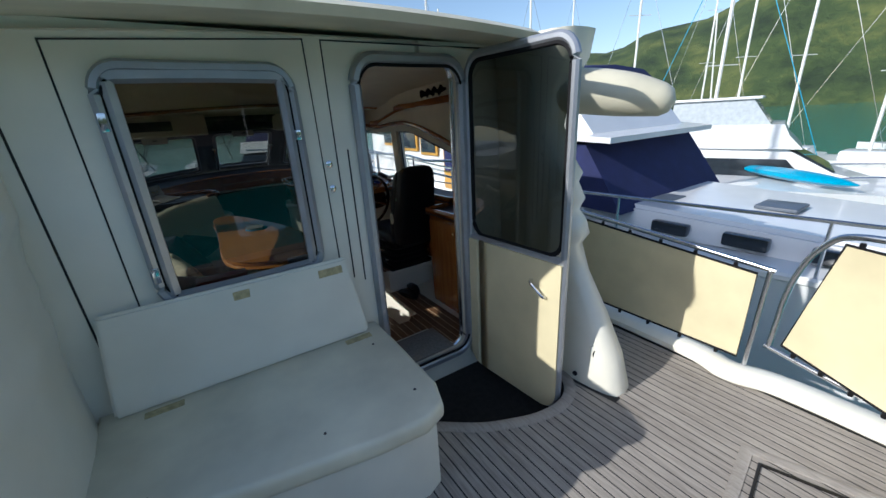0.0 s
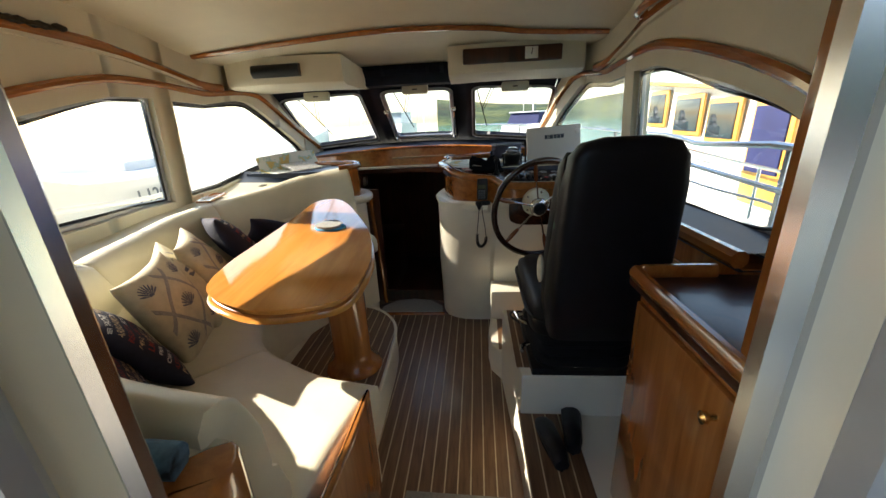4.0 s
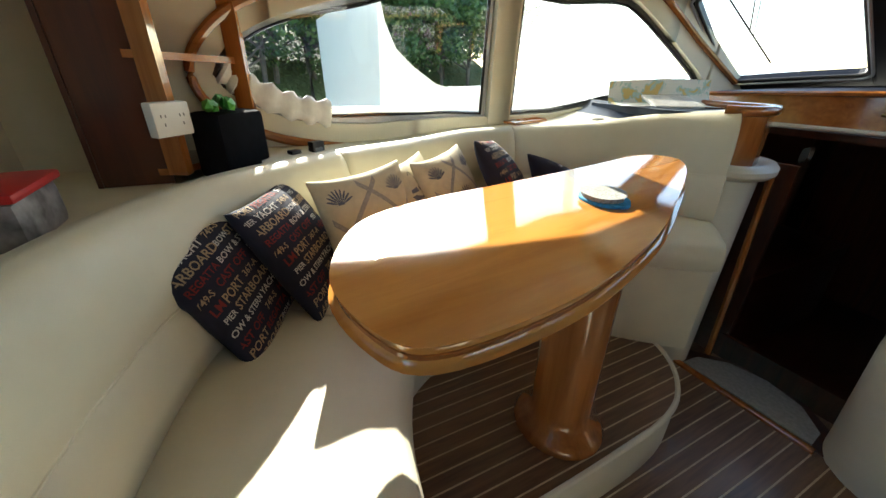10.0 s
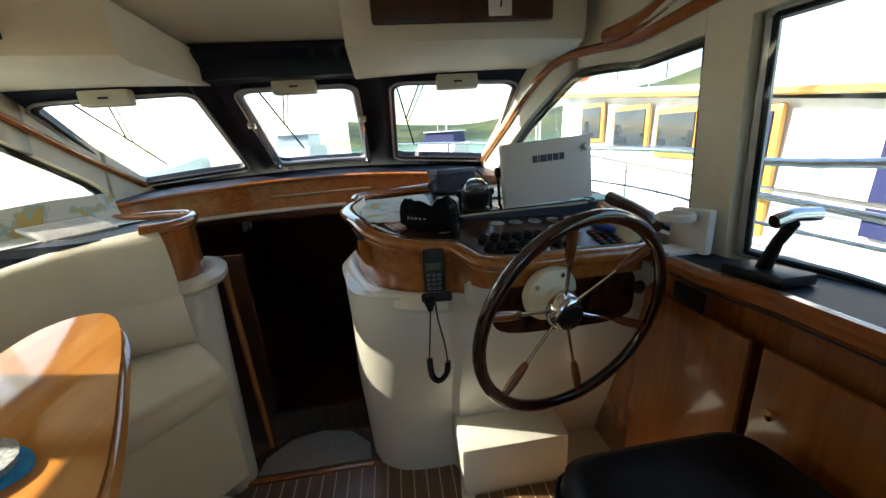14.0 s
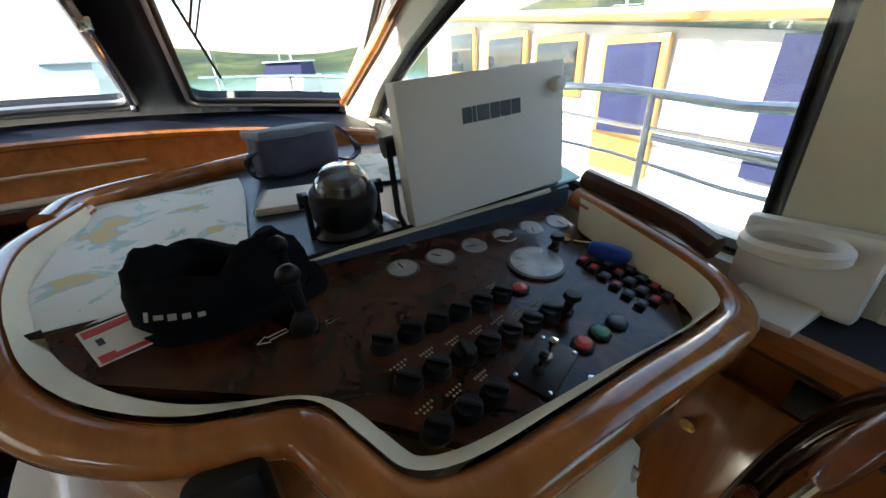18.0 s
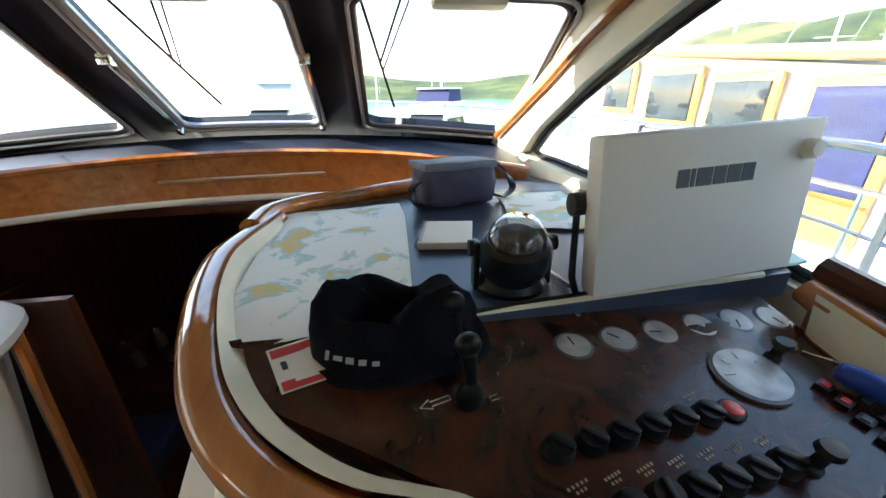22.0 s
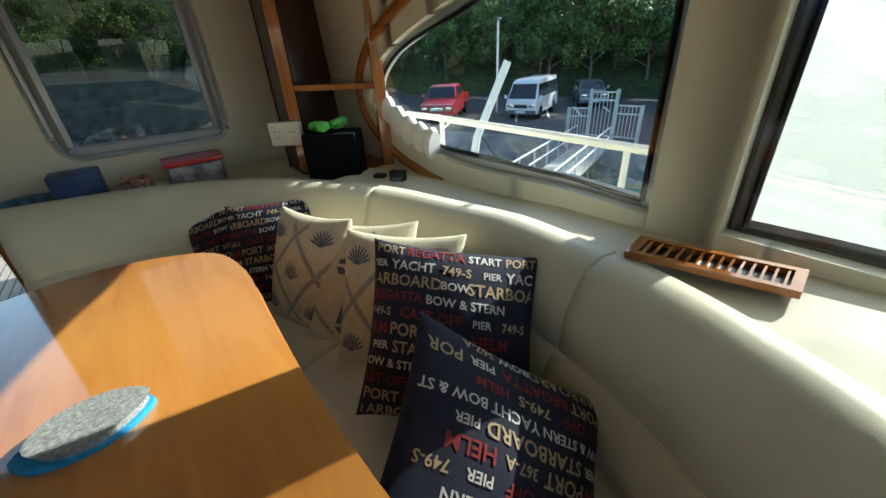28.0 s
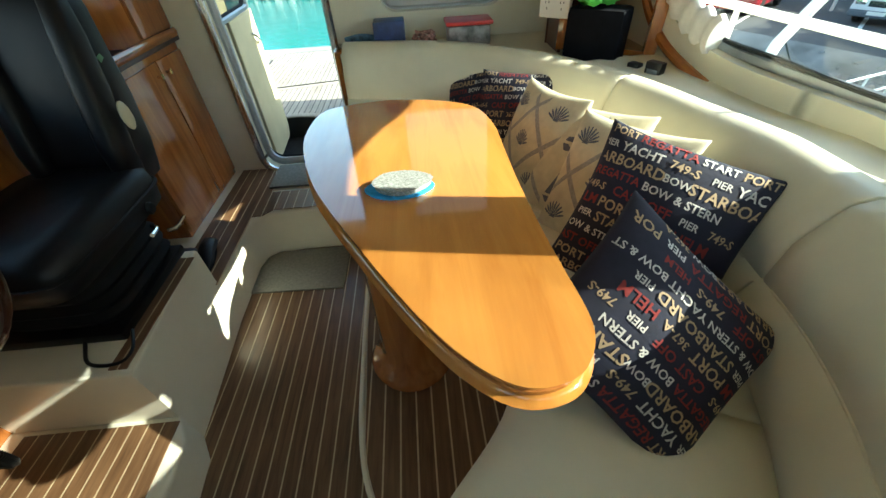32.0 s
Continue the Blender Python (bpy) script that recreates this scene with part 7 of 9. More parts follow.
for y, w, z in ((3.3, 1.86, 0.62), (4.0, 1.80, 0.95), (4.36, 1.74, 1.33), (5.2, 1.5, 1.30), (6.2, 1.10, 1.22), (7.3, 0.44, 1.2), (7.68, 0.04, 1.2)):
    fore.append([V(-w, y, z - 0.30 + (0.2 if y > 6 else 0)), V(-w * 0.78, y, z - 0.06), V(-w * 0.4, y, z), V(w * 0.4, y, z), V(w * 0.78, y, z - 0.06), V(w, y, z - 0.22 + (0.2 if y > 6 else 0))])
loft(bm, fore[2:], closed=False)
loft(bm, [[p - V(0, 0, 0.03) for p in r] for r in fore[2:]], closed=False)
setting("floor_foredeck", bm, GELCOAT)
for s, nm in ((-1, "port"), (1, "starboard")):
    bm = bmesh.new()
    a = [V(s * 1.37, y, 0.72 + 0.06 * y) for y in steps(0.2 if s < 0 else 0.6, 4.4, 0.4)]
    b = [V(s * 1.90, p.y, p.z - 0.02) for p in a]
    loft(bm, [a, b, [p - V(0, 0, 0.3) for p in b], [p - V(0, 0, 0.3) for p in a]], closed=False, around=True)
    setting("floor_sidedeck_" + nm, bm, GELCOAT)
# port coaming and both moulded wings of the bulkhead
for s, nm in ((-1, "port"), (1, "starboard")):
    bm = bmesh.new()
    rings = []
    for z, reach, wide, lump in ((0.10, 0.86, 0.25, 0), (0.32, 0.84, 0.25, 0), (0.50, 0.78, 0.24, 0), (0.70, 0.66, 0.22, 0), (0.90, 0.52, 0.20, 0), (1.04, 0.46, 0.20, 0.01), (1.10, 0.50, 0.23, 0.03), (1.17, 0.47, 0.24, 0.02), (1.22, 0.42, 0.22, 0.0), (1.28, 0.45, 0.25, 0.02), (1.36, 0.40, 0.24, 0.0), (1.41, 0.42, 0.26, 0.02), (1.50, 0.34, 0.25, 0), (1.64, 0.27, 0.25, 0), (1.80, 0.30, 0.27, 0), (1.95, 0.40, 0.32, 0), (2.06, 0.42, 0.34, 0)):
        c = 1.13 if s > 0 else -1.27
        if s < 0:
            reach, wide = (reach + 0.22 if z < 1.5 else 0.06), 0.24 + (wide - 0.25)
        ring = []
        for k in range(20):
            a = 2 * math.pi * k / 20
            cx, sy = math.cos(a), math.sin(a)
            x = c + wide / 2 * math.copysign(abs(cx) ** 0.6, cx)
            y = (0.16 - reach) / 2 + (0.16 + reach) / 2 * math.copysign(abs(sy) ** 0.7, sy)
            ring.append(V(x, y, z))
        rings.append(ring)
    loft(bm, rings)
    setting("wall_wing_" + nm, bm, GELCOAT, sharp=75)
bm = bmesh.new()
box(bm, -1.50, -2.9, 0.06, -1.19, -0.5, 0.95, 0.06)
setting("wall_coaming_port", bm, GELCOAT)
# roof with its overhang and drooping ends
bm = bmesh.new()
rings = []
for i in range(25):
    u = -1 + 2 * i / 24
    x = 1.52 * u
    k = max(0.0, abs(u) - 0.78) / 0.22
    aft = -0.26 - 0.10 * (1 - u * u) + 0.42 * max(0.0, (abs(u) - 0.62) / 0.38) ** 1.3
    z0 = 2.085 - 0.05 * u * u - 0.17 * k ** 1.5 + HEEL * x
    th = 0.11 - 0.02 * k
    front_y = 3.72 - 0.16 * x * x
    r = [V(x, aft + 0.03, z0 - 0.055), V(x, aft, z0 - 0.03), V(x, aft + 0.05, z0 - 0.005), V(x, 0.4, z0 + th + 0.03 * (1 - k)), V(x, 2.0, z0 + th + 0.10 * (1 - k)), V(x, front_y, z0 + th * 0.6), V(x, front_y + 0.02, z0 + 0.02), V(x, 2.0, z0 + 0.03), V(x, 0.3, z0 + 0.01)]
    if i in (0, 24):
        c = sum(r, V(0, 0, 0)) / len(r)
        r = [V(p.x - 0.0, c.y + (p.y - c.y) * 0.9, c.z + (p.z - c.z) * 0.3) for p in r]
    rings.append(r)
loft(bm, rings)
setting("roof", bm, AGED)
for s in (1,):
    bm = bmesh.new()
    pts = catmull([V(s * 1.10, -0.06, 1.80), V(s * 1.22, -0.30, 1.80), V(s * 1.34, -0.52, 1.77), V(s * 1.42, -0.68, 1.735)], 6)
    n = len(pts)
    tube(bm, pts + [pts[-1] + V(s * 0.02, -0.035, -0.006), pts[-1] + V(s * 0.03, -0.05, -0.008)], [0.11 + 0.03 * math.sin(math.pi * i / n) - 0.03 * i / n for i in range(n)] + [0.06, 0.015], seg=16, flat=0.85)
    setting("trim_eyebrow", bm, AGED, sharp=75)
# louvre vent on the port side of the bulkhead
lv = group_of("louvre_vent", (-1.16, -0.2, 1.7), "cream louvred vent on the moulded bulkhead", "vent")
vm = facing(V(-1.19, -0.045, 1.87), (0.15, -1, 0.0)) @ Matrix.Rotation(radians(90), 4, "Z")
bm = bmesh.new()
prism(bm, [V(*(p.to_2d())) for p in oblong(0, 0, 0.11, 0.05, 0, 0.5, 24)], 0, 0.012, 0.004)
bm.transform(vm @ Matrix.Translation((0, 0, -0.012)))
part("frame", bm, AGED, lv)
for i in range(12):
    bm = bmesh.new()
    box(bm, -0.088 + 0.0145 * i, -0.032, -0.002, -0.080 + 0.0145 * i, 0.032, 0.004)
    bm.transform(vm)
    part("slat", bm, BLACK, lv)
# bench
bench = group_of("cockpit_bench", (-0.55, -0.2, 0.3), "cream moulded cockpit bench with a flat seat and back board", "bench")
BEN = [V(-1.19, 0.13), V(-1.20, -0.42), V(-1.08, -0.52), V(-0.7, -0.62), V(-0.3, -0.70), V(-0.10, -0.72), V(0.0, -0.68), V(0.045, -0.56), V(0.055, -0.2), V(0.05, 0.11)]
bm = bmesh.new()
prism(bm, offset(BEN, -0.035), 0.28, 0.655)
part("plinth", bm, GELCOAT, bench)
bm = bmesh.new()
prism(bm, BEN, 0.635, 0.72, 0.022, 0.03)
part("seat", bm, AGED, bench)
bm = bmesh.new()
q = [V(-1.13, 0.075, 0.72), V(-0.02, 0.045, 0.72), V(-0.08, 0.085, 1.12), V(-1.08, 0.11, 1.12)]
loft(bm, [q, [p + V(0, -0.035, 0.004) for p in q]])
bmesh.ops.bevel(bm, geom=list(bm.edges), offset=0.012, segments=2, affect="EDGES")
part("back_board", bm, GELCOAT, bench)
STAIN = plain("glue_stain", (0.50, 0.42, 0.22), 0.7, vary=0.35, scale=40)
for x, y, z, w in ((-0.96, 0.0, 0.722, 0.07), (-0.10, -0.02, 0.722, 0.07)):
    bm = bmesh.new()
    box(bm, x - w, y - 0.02, z - 0.002, x + w, y + 0.02, z + 0.0015)
    part("patch", bm, STAIN, bench, "yellowed glue patch")
for x in (-0.93, -0.55, -0.17):
    bm = bmesh.new()
    box(bm, x - 0.06, 0.0, -0.018, x + 0.06, 0.003, 0.018)
    bm.transform(Matrix.Translation((0, 0.068 - 0.025 * (x + 0.9) / 0.8, 1.075)) @ Matrix.Rotation(radians(-5), 4, "X"))
    part("patch", bm, STAIN, bench)
for x, y in ((-1.0, -0.46), (-0.45, -0.55), (-0.06, -0.55), (-0.06, -0.12)):
    part("screw", fresh(lathe, [(0.006, 0.0), (0.005, 0.003), (0.0, 0.003)], Matrix.Translation((x, y, 0.721)), 10), DARKALLOY, bench)
# shore power inlet on the wing
inlet = group_of("shore_inlet", (1.06, -0.6, 0.5), "round black shore-power inlet on a square plate", "socket")
im = facing(V(1.062, -0.69, 0.50), (-0.66, -0.75, 0.05))
bm = bmesh.new()
box(bm, -0.045, -0.045, -0.004, 0.045, 0.045, 0.006, 0.006)
bm.transform(im)
part("plate", bm, GELCOAT, inlet)
part("socket", fresh(lathe, [(0.032, 0.004), (0.032, 0.012), (0.022, 0.012), (0.020, 0.006), (0.0, 0.006)], im, 20), BLACK, inlet)
part("drain", fresh(lathe, [(0.014, 0.0), (0.014, 0.006), (0.0, 0.006)], facing(V(0.99, -0.60, 0.36), (-1, -0.3, 0)), 14), BLACK, inlet)
# deck hatch
hatch = group_of("deck_hatch", (1.0, -1.9, 0.3), "square teak deck hatch with a grey margin", "hatch")
bm = bmesh.new()
tube(bm, [V(x, y, DECK_Z + 0.006) for x, y in ((0.35, -2.6), (0.35, -1.53), (1.22, -1.39), (1.47, -2.2), (1.50, -2.6))], 0.034, seg=8, flat=0.35)
part("margin", bm, DECKTEAK, hatch)
bm = bmesh.new()
tube(bm, [V(x, y, DECK_Z + 0.010) for x, y in ((0.42, -2.6), (0.42, -1.58), (1.17, -1.455), (1.40, -2.2), (1.43, -2.6))], 0.010, seg=6, flat=0.5)
part("slot", bm, BLACK, hatch)

# ---- rails with canvas ----
for nm, path, lab in (("forward", [V(1.78, 0.55, 0.42), V(1.775, -1.13, 0.42), V(1.785, -1.13, 0.90), V(1.79, 0.55, 1.03)], "cream canvas weather cloth laced to a stainless rail"),
                      ("aft", [V(1.80, -1.30, 0.56), V(1.64, -2.25, 0.32), V(1.60, -2.25, 1.08), V(1.78, -1.42, 1.12)], "cream canvas weather cloth laced in a hooped stainless gate")):
    wc = group_of("weather_cloth", path[0], lab, "canvas screen", "weather cloths")
    a, b, c, d = path
    bm = bmesh.new()
    rows = [[a + (b - a) * u + ((d + (c - d) * u) - (a + (b - a) * u)) * v + V(0.012 * math.sin(3.1 * u) * math.sin(3.1 * v), 0, 0) for u in steps(0, 1, 0.1)] for v in steps(0, 1, 0.2)]
    loft(bm, rows, closed=False)
    loft(bm, [[p + V(0.006, 0, 0) for p in r] for r in rows], closed=False)
    part("cloth", bm, CANVAS, wc)
    bm = bmesh.new()
    tube(bm, [a, b, c, d], 0.007, closed=True, seg=6)
    part("bolt_rope", bm, RUBBER, wc)
    for k in range(8):
        for p, q in ((a, b), (d, c)):
            e = p + (q - p) * ((k + 0.5) / 8)
            part("tie", fresh(lathe, [(0.010, -0.012), (0.012, 0.0), (0.010, 0.012)], Matrix.Translation(e + V(0, 0, 0.012 if p == d else -0.012)), 8), BLACK, wc)
    rl = group_of("stainless_rail", a, "bent stainless tube rail round the canvas", "rail", "cockpit rails")
    bm = bmesh.new()
    if nm == "forward":
        tube(bm, [V(1.81, 3.0, 1.24), V(1.80, 0.55, 1.07), V(1.80, -0.6, 0.98), V(1.795, -1.20, 0.93)], 0.014, seg=10)
        tube(bm, [V(1.785, -1.17, 0.31), V(1.79, -1.18, 0.93)], 0.013, seg=10)
        part("rail", bm, STEEL, rl)
        part("base", fresh(lathe, [(0.035, 0.0), (0.035, 0.008), (0.018, 0.02), (0.0, 0.02)], Matrix.Translation((1.785, -1.17, 0.345)), 16), STEEL, rl)
    else:
        tube(bm, catmull([V(1.86, -1.24, 0.50), V(1.85, -1.26, 0.86), V(1.83, -1.34, 1.08), V(1.79, -1.48, 1.16), V(1.70, -1.9, 1.15), V(1.60, -2.3, 1.11), V(1.56, -2.5, 0.95), V(1.56, -2.5, 0.33)], 6), 0.015, seg=10)
        tube(bm, [V(1.86, -1.22, 0.50), V(1.62, -2.28, 0.42)], 0.013, seg=10)
        part("rail", bm, STEEL, rl)
        part("base", fresh(lathe, [(0.035, 0.0), (0.035, 0.008), (0.018, 0.02), (0.0, 0.02)], Matrix.Translation((1.56, -2.5, 0.33)), 16), STEEL, rl)
for s in (-1, 1):
    rl = group_of("deck_rail", (s * 1.9, 3, 0.8), "white side-deck rail with upright stanchions" if s < 0 else "stainless side-deck rail with upright stanchions", "rail", "deck rails")
    m_ = WHITE if s < 0 else STEEL
    zz = lambda y: (1.06 + 0.015 * y) if s < 0 else (1.18 + 0.06 * y)
    bm = bmesh.new()
    tube(bm, catmull([V(s * 1.90, 0.3, zz(0.3)), V(s * 1.92, 2.0, zz(2.0)), V(s * 1.88, 3.5, zz(3.5)), V(s * 1.70, 4.8, zz(4.6)), V(s * 1.2, 6.2, zz(5.2)), V(s * 0.45, 7.4, zz(5.4))], 6), 0.017, seg=8)
    part("top_rail", bm, m_, rl)
    bm = bmesh.new()
    tube(bm, catmull([V(s * 1.90, 0.6, zz(0.5) - 0.25), V(s * 1.92, 2.0, zz(2.0) - 0.25), V(s * 1.88, 3.5, zz(3.5) - 0.25), V(s * 1.70, 4.8, zz(4.6) - 0.25), V(s * 1.2, 6.2, zz(5.2) - 0.25)], 6), 0.008, seg=6)
    part("lower_wire", bm, m_, rl)
    for y, x in ((0.7, 1.90), (1.9, 1.92), (3.1, 1.89), (4.2, 1.79), (5.2, 1.55), (6.2, 1.17)):
        bm = bmesh.new()
        tube(bm, [V(s * x, y, zz(min(y, 5.2)) - 0.62), V(s * x, y, zz(min(y, 5.2)))], 0.014, seg=8)
        part("stanchion", bm, m_, rl)
# mesh covers outside the forward side windows
for s, k in ((-1, 0.50), (1, 0.18)):
    mm = bpy.data.materials.new("white_mesh_cover")
    mm.use_nodes = True
    t = mm.node_tree
    t.nodes.clear()
    out = t.nodes.new("ShaderNodeOutputMaterial")
    tr = t.nodes.new("ShaderNodeBsdfTransparent")
    tl = t.nodes.new("ShaderNodeBsdfTranslucent")
    tl.inputs[0].default_value = (0.42, 0.43, 0.41, 1)
    wv = node(t, "TexWave", Scale=14.0, Distortion=3.0, Detail=1.0)
    t.links.new(coords(t, (1, 1, 3)), wv.inputs[0])
    rg = node(t, "MapRange")
    rg.inputs["To Min"].default_value, rg.inputs["To Max"].default_value = k - 0.10, k + 0.06
    t.links.new(wv.outputs["Fac"], rg.inputs[0])
    mx = t.nodes.new("ShaderNodeMixShader")
    t.links.new(rg.outputs[0], mx.inputs[0])
    t.links.new(tr.outputs[0], mx.inputs[1])
    t.links.new(tl.outputs[0], mx.inputs[2])
    t.links.new(mx.outputs[0], out.inputs[0])
    at = side_at(s)
    bm = bmesh.new()
    us = hole_steps(FWD, 4)
    rows = [[at(u, FWD[2](u) - 0.03 + (FWD[3](u) - FWD[2](u) + 0.06) * j / 4) + V(s * 0.075, 0, 0) for j in range(5)] for u in us]
    loft(bm, rows, closed=False)
    bmesh.ops.remove_doubles(bm, verts=bm.verts, dist=0.0003)
    ob = thing("window_cover", bm, mm, "white mesh sun cover stretched over the forward side window", "window cover", "window covers")

# ---- harbour ----
WATER, wt, wb = nodes("harbour_water", 0.06, 0.0, 0.0)
wb.inputs["Base Color"].default_value = (0.0, 0.21, 0.19, 1)
n1 = node(wt, "TexNoise", Scale=1.4, Detail=5.0, Roughness=0.6)
wt.links.new(coords(wt, (1, 1.6, 1)), n1.inputs[0])
bump(wt, wb, n1.outputs[0], 0.5, 0.06)
xs = [-400, -150, -60, -40, -30] + steps(-24, 24, 2) + [30, 45, 80, 200, 400]
bm = bmesh.new()
loft(bm, [[V(x, y, sea(max(-60, x), max(-60, y))) for x in xs] for y in xs], closed=False)
setting("water", bm, WATER)

LEAFY, lt, lb = nodes("leaf_green", 0.6)
ln = node(lt, "TexNoise", Scale=0.6, Detail=4.0)
lt.links.new(coords(lt), ln.inputs[0])
gi = lt.nodes.new("ShaderNodeNewGeometry")
la = node(lt, "Math")
la.operation = "MULTIPLY_ADD"
la.inputs[1].default_value = 0.6
lt.links.new(gi.outputs["Random Per Island"], la.inputs[0])
lt.links.new(ln.outputs[0], la.inputs[2])
lt.links.new(ramp(lt, la.outputs[0], ((0.35, (0.018, 0.045, 0.012)), (0.75, (0.06, 0.12, 0.022)), (1.05, (0.15, 0.22, 0.05)))), lb.inputs["Base Color"])
BARK = plain("grey_bark", (0.16, 0.13, 0.10), 0.9, vary=0.3, scale=6)
HILL, ht, hb = nodes("hill_scrub", 0.9)
hn = node(ht, "TexNoise", Scale=0.035, Detail=9.0, Roughness=0.68)
ht.links.new(coords(ht), hn.inputs[0])
ht.links.new(ramp(ht, hn.outputs[0], ((0.36, (0.014, 0.030, 0.012)), (0.5, (0.045, 0.075, 0.022)), (0.62, (0.11, 0.13, 0.035)), (0.75, (0.17, 0.17, 0.06)))), hb.inputs["Base Color"])
bump(ht, hb, hn.outputs[0], 1.0, 6.0)
ROCK = plain("bank_rock", (0.24, 0.23, 0.21), 0.9, vary=0.5, scale=1.5, grain=0.5, grain_scale=20)
ASPHALT = plain("asphalt", (0.075, 0.075, 0.075), 0.9, vary=0.25, scale=0.8, grain=0.4, grain_scale=60)
CONCRETE = plain("pale_concrete", (0.40, 0.39, 0.36), 0.85, vary=0.2, scale=1.2)

# hills across the harbour
random.seed(11)
bm = bmesh.new()
rows = []
N_ = 90
for i in range(N_ + 1):
    a = radians(-95 + 190 * i / N_)
    ridge = 24 + 14 * noise.noise(V(i * 0.09, 3.1, 0)) + 5 * noise.noise(V(i * 0.35, 1.0, 0)) + 14 * math.exp(-((i - 36) / 16) ** 2)
    ridge *= 0.30 + 1.7 * min(1.0, abs(a - radians(80)) / radians(45)) ** 1.5
    d = V(math.cos(a), math.sin(a), 0)
    rows.append([V(d.x * r, d.y * r, -3 + (ridge + 3) * h + (2.5 * noise.noise(V(i * 0.5, h * 4, 2)) if 0 < h < 1 else 0)) for r, h in ((190, 0), (205, 0.16), (222, 0.34), (242, 0.55), (262, 0.74), (285, 0.90), (310, 1.0), (360, 0.8))])
loft(bm, rows, closed=False)
setting("backdrop_hills", bm, HILL, sharp=80)
# shore to port and astern
def shore(k, out, up_):
    """A point of the shore: k runs from forward of the port beam round to astern; out metres inland."""
    line = catmull([V(-22, 30, 0), V(-17, 12, 0), V(-11.5, 0, 0), V(-8.6, -7.5, 0), V(-6, -14, 0), V(-2, -21, 0), V(6, -26.5, 0), V(22, -30, 0)], 8)
    f = k * (len(line) - 1)
    i = min(int(f), len(line) - 2)
    p = line[i].lerp(line[i + 1], f - i)
    t = (line[i + 1] - line[i]).normalized()
    nrm = V(t.y, -t.x, 0)
    if nrm.dot(p) < 0:
        nrm = -nrm
    q = p + nrm * out
    return V(q.x, q.y, sea(max(-60, q.x), max(-60, q.y)) + up_ * (1 + 2.6 * min(1.0, max(0.0, (k - 0.62) / 0.12)) * (0 < up_ < 1.2)))


LEVELS = ((-1.5, -0.8), (0.0, 0.0), (0.8, 0.42), (1.5, 0.75), (3.5, 0.75), (9.0, 0.75), (13.0, 0.9), (17.0, 4.2), (26.0, 9.0), (48.0, 13.0))
bm = bmesh.new()
loft(bm, [[shore(k, o, u) for k in steps(0, 1, 0.02)] for o, u in LEVELS[:4]], closed=False)
setting("ground_bank", bm, ROCK)
bm = bmesh.new()
loft(bm, [[shore(k, o, u + 0.0) for k in steps(0, 1, 0.02)] for o, u in LEVELS[3:7]], closed=False)
setting("road", bm, ASPHALT)
bm = bmesh.new()
loft(bm, [[shore(k, o, u + (0.6 * noise.noise(V(k * 30, o, 0)) if o > 13 else 0)) for k in steps(0, 1, 0.02)] for o, u in LEVELS[6:]], closed=False)
setting("ground_hillside", bm, HILL, sharp=80)
# rocks of the bank
random.seed(5)
bm = bmesh.new()
for i in range(900):
    k = random.uniform(0.24, 0.98)
    o = random.uniform(-0.4, 1.9)
    r = random.uniform(0.14, 0.36)
    p = shore(k, o, 0.02 + 0.28 * max(0, min(1.5, o)))
    bmesh.ops.create_icosphere(bm, subdivisions=1, radius=r, matrix=Matrix.Translation(p) @ Euler((random.random() * 3, random.random() * 3, random.random() * 3)).to_matrix().to_4x4() @ Matrix.Diagonal((1, random.uniform(0.6, 1), random.uniform(0.5, 0.9), 1)))
tagged(mesh_ob("bank_rocks", bm, ROCK, 20), "grey boulders piled on the harbour bank", "rocks", kind="stuff")


# trees: trunk, limbs and a crown of leaf clumps
def tree(h, seed):
    random.seed(seed)
    e = group_of("tree", (0, 0, 0), "broad green tree on the hillside behind the car park", "tree", "shore trees")
    bm = bmesh.new()
    lean = V(random.uniform(-0.3, 0.3), random.uniform(-0.3, 0.3), 0)
    tube(bm, [V(0, 0, -0.3), lean * 0.3 + V(0, 0, h * 0.3), lean + V(0, 0, h * 0.6)], [0.05 * h / 2, 0.035 * h / 2, 0.018 * h / 2], seg=7)
    tips = []
    for i in range(9):
        a = i * 2.4
        z = h * random.uniform(0.28, 0.5)
        tip = V(math.cos(a) * h * random.uniform(0.2, 0.36), math.sin(a) * h * random.uniform(0.2, 0.36), z + h * random.uniform(0.12, 0.38))
        tube(bm, [V(0, 0, z) + lean * 0.5, V(tip.x * 0.55, tip.y * 0.55, (z + tip.z) / 2 + 0.1), tip], [0.03 * h / 3, 0.02 * h / 3, 0.008 * h / 3], seg=5)
        tips.append(tip)
    part("trunk", bm, BARK, e)
    tips += [V(0, 0, h * 0.8) + lean, V(0.1 * h, 0, h * 0.68), V(-0.1 * h, 0.08 * h, h * 0.72)]
    verts, faces = [], []
    for tip in tips:
        R = h * random.uniform(0.12, 0.19)
        for j in range(240):
            d = V(random.gauss(0, 1), random.gauss(0, 1), random.gauss(0, 0.7)).normalized() * R * random.uniform(0.6, 1.05)
            c = tip + d
            s = h * random.uniform(0.014, 0.026)
            a = V(random.gauss(0, 1), random.gauss(0, 1), random.gauss(0, 1)).normalized()
            b = a.cross(d if d.length > 0.01 else V(0, 0, 1)).normalized()
            n0 = len(verts)
            verts += [c - a * s, c + b * s * 0.6, c + a * s, c - b * s * 0.6]
            faces.append((n0, n0 + 1, n0 + 2, n0 + 3))
    me = bpy.data.meshes.new("crown")
    me.from_pydata(verts, [], faces)
    me.materials.append(LEAFY)
    ob = new("crown", me)
    ob.parent = e
    return e


